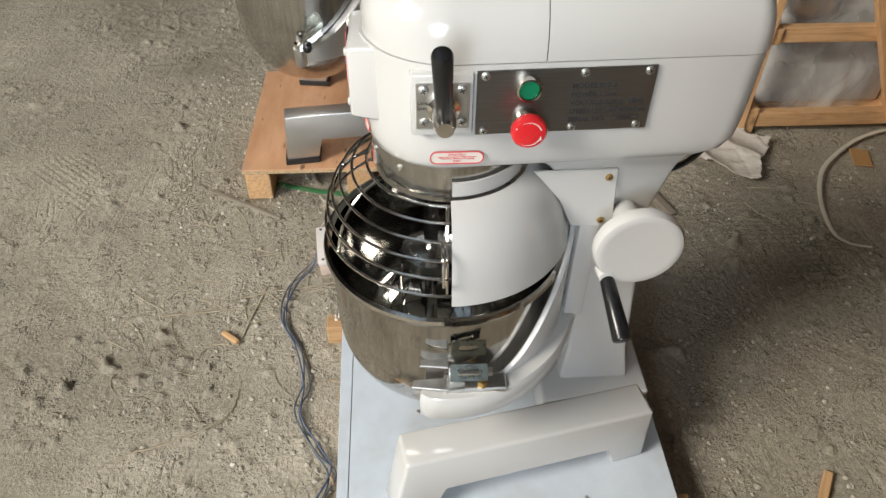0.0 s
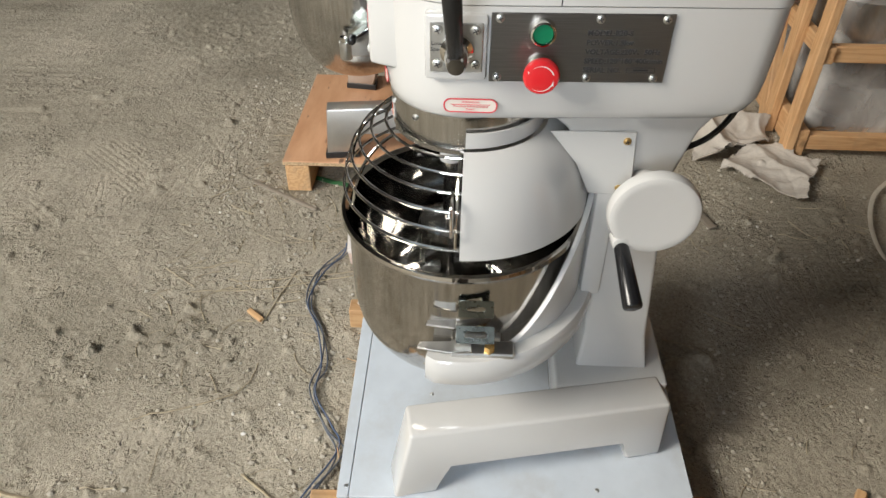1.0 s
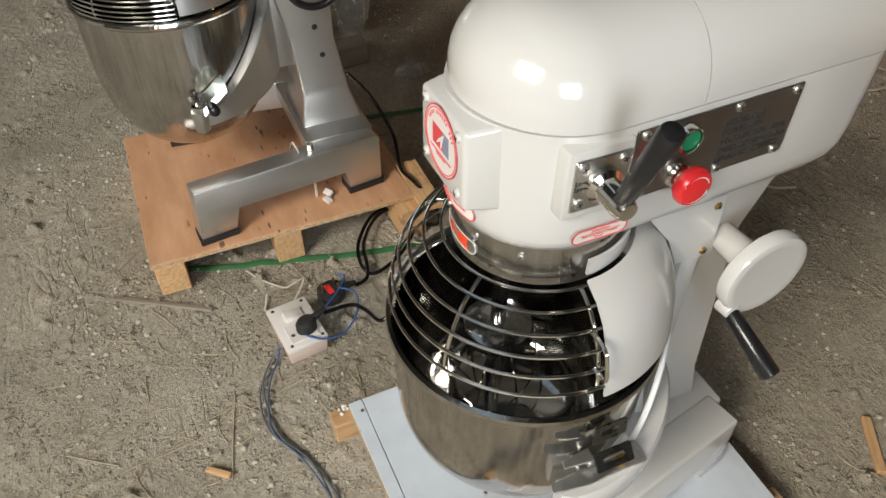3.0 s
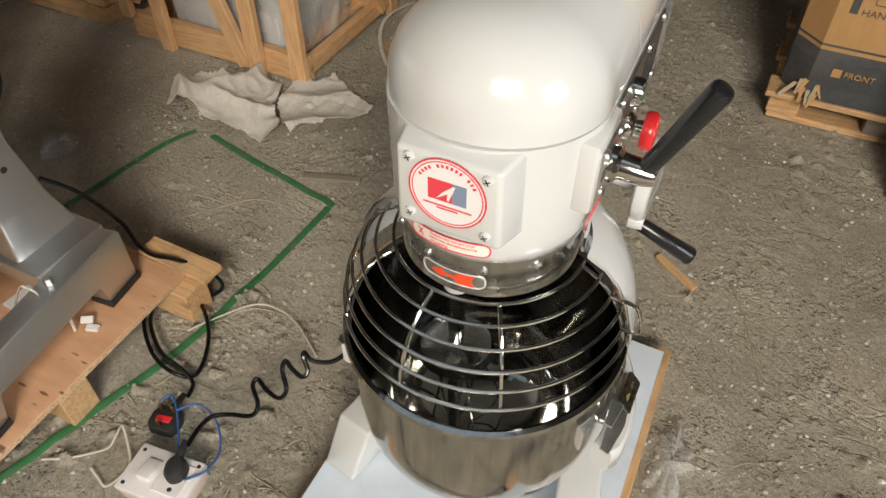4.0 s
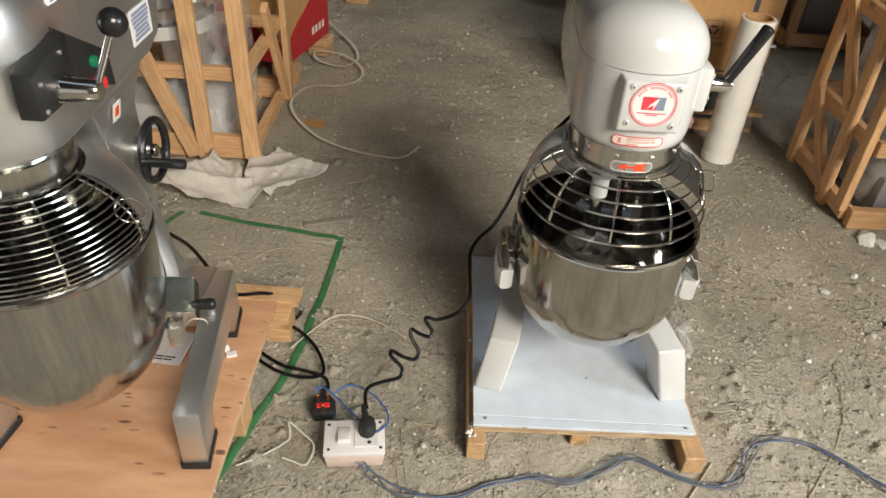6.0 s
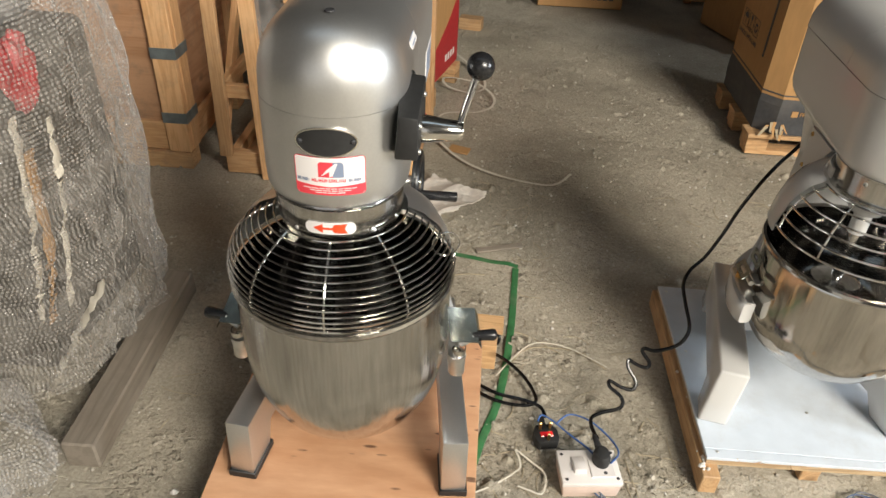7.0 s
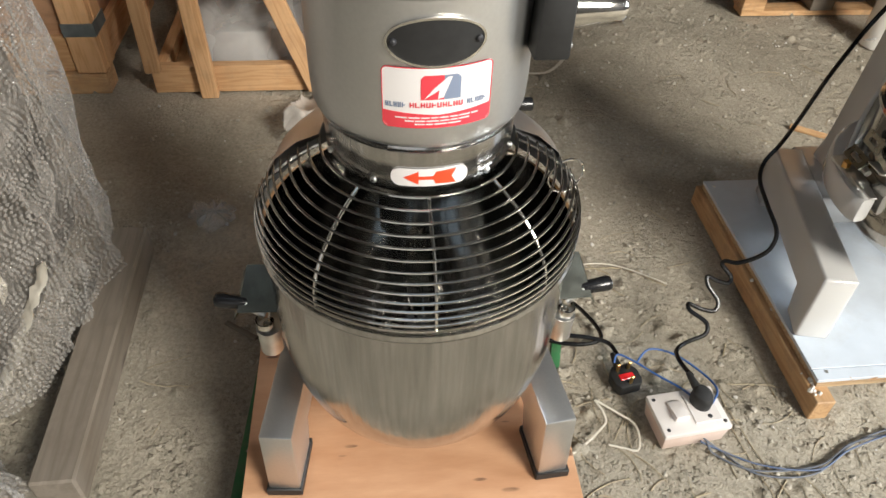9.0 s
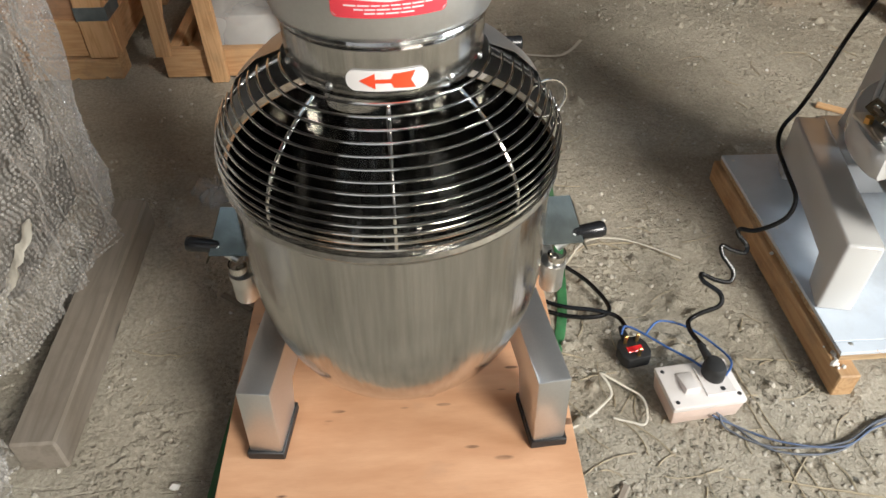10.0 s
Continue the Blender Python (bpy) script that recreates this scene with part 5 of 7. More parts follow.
        rings = [[o + v * k, o + v * k + u, o + v * k + u + lip, o + v * k + u + lip + Vector((-s * 0.002, 0, 0)), o + v * k + u * 0.96 - w, o + v * k - w] for k in (0.0, 0.5, 1.0)]
        part("cover_plate", loft([[tuple(p) for p in r] for r in rings]), M_PLATE, lat, "folded zinc-plated cover plate", angle=25)
        part("latch_neck", rod((lx + s * 0.004, ly + 0.012, 0.402), (lx + s * 0.03, ly + 0.02, 0.418), 0.006, segs=16), M_ZINC, lat)
        part("latch_grip", rod((lx + s * 0.02, ly + 0.021, 0.415), (lx + s * 0.066, ly + 0.025, 0.42), 0.0085, 0.0105, 24, 0.007), M_BLACK, lat, "black plastic grip")
    # speed selector
    gx = cx + 0.095
    sel = part("selector_box", bevelled(loft([[(x, -0.385, z) for x, z in ((gx - 0.005, 0.782), (gx + 0.026, 0.782), (gx + 0.026, 0.842), (gx + 0.0, 0.845))],
                                              [(x, -0.285, z) for x, z in ((gx - 0.01, 0.782), (gx + 0.026, 0.782), (gx + 0.026, 0.862), (gx - 0.01, 0.865))]]), 0.003, 2), M_RUBBER, mx, "black speed selector box")
    part("selector_plate", bevelled(loft([[(x, -0.285, z) for x, z in ((gx - 0.012, 0.784), (gx + 0.012, 0.784), (gx + 0.010, 0.868), (gx - 0.012, 0.868))],
                                          [(x, -0.147, z) for x, z in ((gx - 0.012, 0.728), (gx + 0.008, 0.728), (gx + 0.007, 0.784), (gx - 0.012, 0.784))]]), 0.002, 1), M_RUBBER, sel)
    hub = part("lever_hub", turned([(0, 0), (0.019, 0), (0.019, 0.01), (0.0155, 0.03), (0.014, 0.052), (0.011, 0.056), (0, 0.056)], (gx + 0.026, -0.335, 0.806), (1, 0, 0), 32), M_CHROME, sel, "bright lever hub")
    part("lever_rod", rod((gx + 0.075, -0.332, 0.808), (gx + 0.094, -0.305, 0.868), 0.0052), M_CHROME, hub)
    part("lever_ball", turned([(0.019 * math.sin(a), -0.019 * math.cos(a)) for a in np.linspace(0, math.pi, 20)], (gx + 0.099, -0.298, 0.884), (0.25, 0.36, 0.9), 32), M_BLACK, hub, "black ball knob")
    for y, z in ((-0.372, 0.827), (-0.372, 0.79), (-0.31, 0.845), (-0.3, 0.79)):
        screw_head("screw", (gx + 0.0265, y, z), (1, 0, 0), 0.004, sel, M_ZINC)
    part("stop_button", turned([(0, 0.012), (0.009, 0.012), (0.011, 0.009), (0.011, 0)], (gx + 0.009, -0.205, 0.7575), (1, 0, 0), 24), M_RED, sel, "red stop button")
    part("start_button", turned([(0, 0.006), (0.008, 0.006), (0.009, 0.003), (0.009, 0)], (gx + 0.009, -0.204, 0.789), (1, 0, 0), 24), M_GREEN, sel)
    for yc, zc, w2, h2 in ((-0.245, 0.9005, 0.05, 0.024), (-0.008, 0.779, 0.084, 0.058)):
        lbm = facing((cx + 0.0985 if zc < 0.9 else cx + 0.0945, yc, zc), (0, 1, 0), (-0.5 if zc > 0.9 else 0.02, 0, 1))
        lb = part("notice", placed(plate2d(round_rect(w2, h2, 0.001, 1), 0.0008), lbm), M_LABELW, mx, "white notice with dark print")
        rows = bmesh.new()
        n = 3 if h2 < 0.03 else 7
        for k in range(n):
            q = w2 * random.uniform(0.6, 0.86)
            yv = h2 * (0.36 - 0.72 * k / (n - 1))
            box(-q / 2, q / 2, yv - h2 * 0.045, yv + h2 * 0.045, 0.0008, 0.0011, bm=rows)
        part("print_bars", placed(rows, lbm), M_LABELB, lb)
    tag = part("paper_tag", placed(plate2d(round_rect(0.03, 0.034, 0.002, 2), 0.0008), facing((cx + 0.066, -0.096, 0.668), (0, 1, 0), (0.2, 0, 1))), M_LABELC, mx, "small yellowed paper tag with a red mark")
    part("mark", placed(plate2d(round_rect(0.014, 0.018, 0.001, 1), 0.0012), facing((cx + 0.066, -0.096, 0.668), (0, 1, 0), (0.2, 0, 1))), M_ARROW, tag)
    # hand wheel
    wc = Vector((cx + 0.0885, -0.038, 0.563))
    wh = part("hand_wheel", tube([wc + Vector((0, 0.055 * math.cos(a), 0.055 * math.sin(a))) for a in np.linspace(0, 2 * math.pi, 49)[:-1]], 0.0078, 12, True), M_BLACK, mx, "black three-spoke hand wheel")
    for k in range(3):
        a = radians(90 + 120 * k)
        part("spoke", tube([wc + Vector((-0.008, 0, 0)), wc + Vector((-0.004, 0.03 * math.cos(a), 0.03 * math.sin(a))), wc + Vector((0, 0.055 * math.cos(a), 0.055 * math.sin(a)))], 0.006, 8), M_BLACK, wh)
    part("wheel_hub", rod(wc + Vector((-0.034, 0, 0)), wc + Vector((0.006, 0, 0)), 0.014, 0.012, 24, 0.002), M_CHROME, wh)
    part("wheel_handle", rod(wc + Vector((0.0, -0.055, 0.006)), wc + Vector((0.078, -0.058, 0.008)), 0.0085, 0.0092, 20, 0.003), M_BLACK, wh)
    for ob in mx.children:
        if ob.name.split(".")[0] in ("head", "lid", "rear_cover", "oil_plug", "oval_plate", "sticker", "collar", "arrow_label", "screw", "planet_hub", "selector_box", "selector_plate", "notice"):
            ob.location.z += 0.0118
    return mx


silver_mixer()

# ---- pallets under the mixers ----


def white_pallet():
    pal = root("pallet", (0, 0.07, 0), "low pine pallet topped with a scuffed white painted board, blue sky light in its colour", "pallet")
    q = [(-0.229, -0.218), (0.229, -0.208), (0.217, 0.349), (-0.234, 0.352)]
    for b in ([q[0], q[1], (0.2282, -0.1905), (-0.2293, -0.1935)], [(-0.2293, -0.192), (0.2282, -0.189), q[2], q[3]]):
        part("painted_top", bevelled(loft([[(x, y, 0.0625) for x, y in b], [(x, y, 0.07) for x, y in b]]), 0.0008, 1), M_SHEET, pal, "scuffed pale painted board")
    part("plywood", loft([[(x * 0.996, y * 0.998 - 0.001, 0.05) for x, y in q], [(x * 0.996, y * 0.998 - 0.001, 0.0622) for x, y in q]]), M_PLYEDGE, pal, "layered plywood deck", smooth=False)
    plank("runner", (-0.222, -0.252, 0.026), (-0.226, 0.36, 0.026), 0.036, 0.05, M_PALLET, pal, (1, 0, 0))
    plank("runner", (0.224, -0.254, 0.024), (0.209, 0.378, 0.024), 0.042, 0.046, M_PALLET, pal, (1, 0, 0))
    plank("runner", (0.0, -0.2, 0.026), (-0.005, 0.34, 0.026), 0.04, 0.048, M_PALLET, pal, (1, 0, 0))
    for k in range(14):
        x, y = -0.232 + random.uniform(-0.012, 0.008), -0.235 + 0.09 * random.random() ** 2 + (0.2 if k % 5 == 0 else 0)
        cr = bmesh.new()
        bmesh.ops.create_icosphere(cr, subdivisions=1, radius=random.uniform(0.002, 0.006))
        for v in cr.verts:
            v.co *= random.uniform(0.7, 1.3)
        part("plaster_lump", placed(cr, Matrix.Translation((x, y, 0.052))), M_CHIP, pal, smooth=False)
    for x, y in ((-0.205, -0.2), (0.02, -0.07), (0.21, -0.195), (-0.21, 0.1), (0.2, 0.2), (-0.216, 0.33)):
        part("nail", turned([(0, 0.0016), (0.003, 0.0012), (0.0038, 0)], (x, y, 0.07), (0, 0, 1), 10), M_ZINC, pal)
    for k in range(16):
        a = random.uniform(0, 6.28)
        x, y = (-0.229 + random.uniform(-0.004, 0.004), random.uniform(-0.21, 0.2)) if k < 8 else (random.uniform(-0.2, 0.22), -0.216)
        part("splinter", tube([(x, y, 0.061), (x + 0.012 * math.cos(a), y + 0.012 * math.sin(a) - 0.006, 0.064 + random.uniform(-0.006, 0.008))], 0.001, 4), M_PALLET, pal)
    return pal


white_pallet()


def ply_pallet():
    pal = root("pallet", (-0.95, -0.19, 0), "pine pallet with a reddish plywood deck", "pallet")
    for y in (-0.455, -0.2, 0.085):
        plank("bearer", (-1.2, y, 0.0385), (-0.7 if y < 0 else -0.665, y, 0.0385), 0.062, 0.077, M_PALLET, pal, (0, 1, 0))
    ob = new("plywood_deck", solid("plywood_deck", box(-0.252, 0.252, -0.2945, 0.2945, -0.006, 0.006, 0.0008, 1), M_DECK))
    ob.parent = pal
    ob.matrix_basis = base_of(pal).inverted() @ Matrix.Translation((-0.952, -0.196, 0.0855))
    ob["label"] = "reddish plywood deck"
    edge = loft([[(x, y, 0.0797) for x, y in ((-1.2045, -0.491), (-0.6995, -0.491), (-0.6995, 0.099), (-1.2045, 0.099))], [(x, y, 0.0885) for x, y in ((-1.2045, -0.491), (-0.6995, -0.491), (-0.6995, 0.099), (-1.2045, 0.099))]])
    part("deck_edge", edge, M_PLYEDGE, pal, smooth=False)
    plank("slat", (-0.83, 0.13, 0.083), (-0.65, 0.125, 0.083), 0.055, 0.016, M_PALLET, pal, (0, 1, 0))
    return pal


ply_pallet()


# ---- crates, cartons and packed machines behind ----


def wrap_shell(cx, cy, z0, z1, rx, ry, seed, power=4.0, amp=0.025, segs=96, rows=60, top=0.75, sway=(0, 0), draped=False):
    """A loose plastic cover: a squarish upright form with folds and sags."""
    rings = []
    for j in range(rows + 1):
        t = j / rows
        z = z0 + (z1 - z0) * t
        k = 1.0 if t < top else max(0.02, (1 - ((t - top) / (1 - top)) ** 2.2)) ** 0.5
        ring = []
        for i in range(segs):
            a = 2 * math.pi * i / segs
            c, s = math.cos(a), math.sin(a)
            q = (abs(c) ** power + abs(s) ** power) ** (-1 / power)
            f = noise.fractal(Vector((c * 2.2 + seed, s * 2.2, z * 4.5)), 1.0, 2.0, 5) + 0.5 * noise.noise(Vector((a * 5 + seed, z * 1.7, seed)))
            if draped:
                f = 0.9 * noise.fractal(Vector((c * 1.6 + seed, s * 1.6, z * 1.2)), 1.0, 2.0, 3) + 0.42 * (1 - 2 * abs(noise.noise(Vector((a * 3.3 + z * 2.0, z * 0.8 + seed, 1.0))))) + 0.5 * max(0.0, 1 - 4 * abs(noise.noise(Vector((a * 2.6 - z * 3.6, z * 1.3 + seed, 4.0))))) + 0.3 * max(0.0, 1 - 5 * abs(noise.noise(Vector((a * 4.1 + z * 5.5, z * 2.0, seed + 7.0)))))
            d = amp * f
            ring.append((cx + sway[0] * t + (rx * q * k + d) * c, cy + sway[1] * t + (ry * q * k + d) * s, z + 0.4 * d * (0 if j == 0 else 1)))
        rings.append(ring)
    return loft(rings, False, True)


def packed_mixer(parent, cx, cy, z, body, turn=0.0):
    """The bare form of a mixer seen dimly through its wrapping."""
    part("machine_base", bevelled(box(cx - 0.2, cx + 0.2, cy - 0.2, cy + 0.2, z, z + 0.13), 0.01), body, parent)
    part("machine_bowl", turned([(0, z + 0.16), (0.1, z + 0.17), (0.155, z + 0.26), (0.165, z + 0.44), (0.17, z + 0.45), (0.16, z + 0.452)], (cx, cy - 0.06, 0)), M_STEEL, parent)
    part("machine_ring", turned([(0.172, z + 0.36), (0.178, z + 0.36), (0.178, z + 0.40), (0.172, z + 0.40), (0.172, z + 0.36)], (cx, cy - 0.06, 0)), body, parent)
    part("machine_column", bevelled(box(cx - 0.06, cx + 0.06, cy + 0.1, cy + 0.2, z + 0.12, z + 0.75), 0.01), body, parent)
    part("machine_head", bevelled(box(cx - 0.1, cx + 0.1, cy - 0.18, cy + 0.22, z + 0.6, z + 0.82), 0.04, 4), body, parent)


def crate_a():
    cr = root("slatted_crate", (-1.28, 1.15, 0), "open pine crate holding a plastic-wrapped white mixer", "crate")
    F, B, L, R, T = 0.905, 1.395, -1.6, -0.965, 1.0
    x, y, z = (1, 0, 0), (0, 1, 0), (0, 0, 1)

    def p(name, a, b, w, t, side):
        plank(name, a, b, w, t, M_PINE, cr, side)
    p("bottom_rail", (L, F + 0.012, 0.045), (R + 0.02, F + 0.012, 0.045), 0.08, 0.03, z)
    p("bottom_rail", (L, B, 0.045), (R, B, 0.045), 0.08, 0.03, z)
    p("bottom_rail", (R, F + 0.03, 0.045), (R, B - 0.02, 0.045), 0.045, 0.03, z)
    p("bottom_rail", (L + 0.015, F + 0.03, 0.045), (L + 0.015, B - 0.02, 0.045), 0.045, 0.03, z)
    p("mid_rail", (L, F + 0.006, 0.303), (R + 0.02, F + 0.006, 0.303), 0.045, 0.024, z)
    p("mid_rail", (L, B, 0.303), (R, B, 0.303), 0.045, 0.024, z)
    p("mid_rail", (R - 0.004, F + 0.02, 0.303), (R - 0.004, B, 0.303), 0.045, 0.024, z)
    p("mid_rail", (L + 0.012, F + 0.02, 0.303), (L + 0.012, B, 0.303), 0.045, 0.024, z)
    p("top_rail", (L, F + 0.006, T - 0.03), (R, F + 0.006, T - 0.03), 0.06, 0.024, z)
    p("top_rail", (L, B, T - 0.03), (R, B, T - 0.03), 0.06, 0.024, z)
    p("top_rail", (R, F, T - 0.03), (R, B, T - 0.03), 0.06, 0.024, z)
    p("top_rail", (L, F, T - 0.03), (L, B, T - 0.03), 0.06, 0.024, z)
    p("post", (-0.962, F - 0.018, 0.02), (-0.968, F - 0.018, T), 0.05, 0.024, x)
    p("post", (-1.115, F - 0.018, 0.0), (-1.108, F - 0.018, T), 0.05, 0.024, x)
    p("post", (-1.45, F - 0.018, 0.0), (-1.472, F - 0.018, T), 0.046, 0.024, x)
    p("post", (-1.588, F - 0.018, 0.08), (-1.572, F - 0.018, T), 0.04, 0.024, x)
    p("brace", (-1.152, F - 0.018, 0.02), (-1.31, F - 0.018, 0.49), 0.05, 0.022, x)
    p("brace", (-1.335, F - 0.019, 0.64), (-1.25, F - 0.019, 0.40), 0.046, 0.02, x)
    p("post", (R + 0.018, 1.4, 0.0), (R + 0.018, 1.4, T), 0.045, 0.024, y)
    p("brace", (R + 0.018, 1.345, 0.04), (R + 0.018, 1.14, 0.44), 0.045, 0.022, y)
    p("post", (L - 0.01, 1.4, 0.0), (L - 0.01, 1.4, T), 0.045, 0.024, y)
    p("brace", (L - 0.01, 0.93, 0.1), (L - 0.01, 1.3, 0.6), 0.045, 0.022, y)
    p("post", (-1.3, B + 0.02, 0.0), (-1.3, B + 0.02, T), 0.045, 0.024, x)
    for k in range(4):
        p("floor_board", (L + 0.05 + k * 0.15, F + 0.03, 0.012), (L + 0.05 + k * 0.15, B, 0.012), 0.09, 0.018, x)
    return cr


crate_a()
pk = root("wrapped_mixer", (-1.28, 1.16, 0.022), "white mixer wrapped in crumpled clear plastic inside the crate", "mixer")
packed_mixer(pk, -1.28, 1.17, 0.022, M_WHITE)
part("plastic_cover", wrap_shell(-1.28, 1.155, 0.026, 0.93, 0.25, 0.195, 3.1, 5, 0.014), M_FILM, pk, "crumpled clear plastic cover", angle=80)


def crate_r():
    cr = root("slatted_crate", (1.25, 0.95, 0), "tall open pine crate holding a film-wrapped machine", "crate")
    L, R, F, B, T = 0.935, 1.5, 0.725, 1.17, 1.1
    x, y, z = (1, 0, 0), (0, 1, 0), (0, 0, 1)

    def p(name, a, b, w, t, side):
        plank(name, a, b, w, t, M_PINE, cr, side)
    p("bottom_rail", (L, F - 0.01, 0.035), (R, F - 0.01, 0.035), 0.065, 0.03, z)
    p("bottom_rail", (L, B, 0.035), (R, B, 0.035), 0.065, 0.03, z)
    p("bottom_rail", (L, F + 0.01, 0.04), (L, B - 0.02, 0.04), 0.05, 0.03, z)
    p("bottom_rail", (R, F, 0.04), (R, B, 0.04), 0.05, 0.03, z)
    for h in (0.27, 0.58, T - 0.03):
        p("rail", (L, F + 0.02, h), (L, B + 0.02, h), 0.048, 0.024, z)
        p("rail", (R, F, h), (R, B, h), 0.048, 0.024, z)
        p("rail", (L, F - 0.004, h), (R, F - 0.004, h), 0.048, 0.024, z)
        p("rail", (L, B, h), (R, B, h), 0.048, 0.024, z)
    p("post", (L - 0.018, 1.135, 0.0), (L - 0.018, 1.142, T), 0.046, 0.024, y)
    p("post", (L - 0.018, 0.86, 0.0), (L - 0.018, 0.90, T), 0.046, 0.024, y)
    p("post", (L - 0.018, 0.745, 0.05), (L - 0.018, 0.742, T), 0.044, 0.024, y)
    p("brace", (L - 0.02, 1.12, 0.29), (L - 0.02, 0.87, 0.03), 0.042, 0.022, y)
    p("brace", (L - 0.02, 1.12, 0.60), (L - 0.02, 0.9, 0.30), 0.042, 0.022, y)
    p("post", (R + 0.018, 0.76, 0.0), (R + 0.018, 0.76, T), 0.046, 0.024, y)
    p("post", (R + 0.018, 1.14, 0.0), (R + 0.018, 1.14, T), 0.046, 0.024, y)
    p("post", (1.12, F - 0.022, 0.0), (1.11, F - 0.022, T), 0.05, 0.024, x)
    p("post", (1.45, F - 0.022, 0.0), (1.45, F - 0.022, T), 0.05, 0.024, x)
    p("post", (1.2, B + 0.02, 0.0), (1.2, B + 0.02, T), 0.05, 0.024, x)
    tag = part("paper_tag", placed(bevelled(box(-0.02, 0.02, -0.001, 0.001, -0.012, 0.012), 0.0004, 1), Matrix.Translation((1.0, F - 0.0185, 0.276))), M_LABELW, cr, "small white paper tag")
    return cr


crate_r()
pk = root("wrapped_machine", (1.22, 0.95, 0.022), "grey machine wrapped in dull plastic inside the crate", "machine")
packed_mixer(pk, 1.22, 0.95, 0.022, M_GREY)
part("plastic_cover", wrap_shell(1.22, 0.95, 0.026, 1.0, 0.23, 0.19, 8.3, 5, 0.018), M_FILM, pk, "dull crumpled plastic cover", angle=80)


def icon_print(m, parent):
    """Umbrella, glass and recycling marks in outlined squares with the handling words."""
    k = []
    for i, x in enumerate((0.0, 0.068, 0.136)):
        f = placed(frame2d(round_rect(0.062, 0.064, 0.004, 3), round_rect(0.0585, 0.0605, 0.003, 3), 0.0006), Matrix.Translation((x, 0, 0)))
        k.append(f)
    um = plate2d([(0.022 * math.cos(radians(a)), 0.002 + 0.02 * math.sin(radians(a))) for a in np.linspace(0, 180, 16)], 0.0006)
    box(-0.0012, 0.0012, -0.02, 0.004, 0, 0.0006, bm=um)
    box(-0.007, 0.0, -0.022, -0.0195, 0, 0.0006, bm=um)
    for i in range(5):
        box(-0.018 + i * 0.0085, -0.0165 + i * 0.0085, 0.0235 - 0.003 * abs(i - 2), 0.028 - 0.003 * abs(i - 2), 0, 0.0006, bm=um)
    k.append(um)
    gl = plate2d([(-0.010, 0.026), (0.010, 0.026), (0.009, 0.012), (0.002, 0.004), (0.002, -0.010), (0.009, -0.012), (-0.009, -0.012), (-0.002, -0.010), (-0.002, 0.004), (-0.009, 0.012)], 0.0006)
    k.append(placed(gl, Matrix.Translation((0.068, 0, 0))))
    k.append(placed(lettering("FRAGILE", 0.0105, "CENTER", 0.0003), Matrix.Translation((0.068, -0.026, 0))))
    for i in range(3):
        a = radians(90 + 120 * i)
        ar = plate2d([(-0.012, -0.004), (0.004, -0.004), (0.004, -0.008), (0.013, 0.0), (0.004, 0.008), (0.004, 0.004), (-0.012, 0.004)], 0.0006)
        k.append(placed(ar, Matrix.Translation((0.136 + 0.012 * math.cos(a), -0.002 + 0.012 * math.sin(a), 0)) @ Matrix.Rotation(a + math.pi / 2, 4, "Z")))
    k.append(placed(lettering("HANDLE WITH CARE", 0.0245, "CENTER", 0.0003), Matrix.Translation((0.066, -0.062, 0))))
    bm = k[0]
    for b in k[1:]:
        join(bm, b)
    part("handling_print", placed(bm, m), M_CARDG, parent, smooth=False)


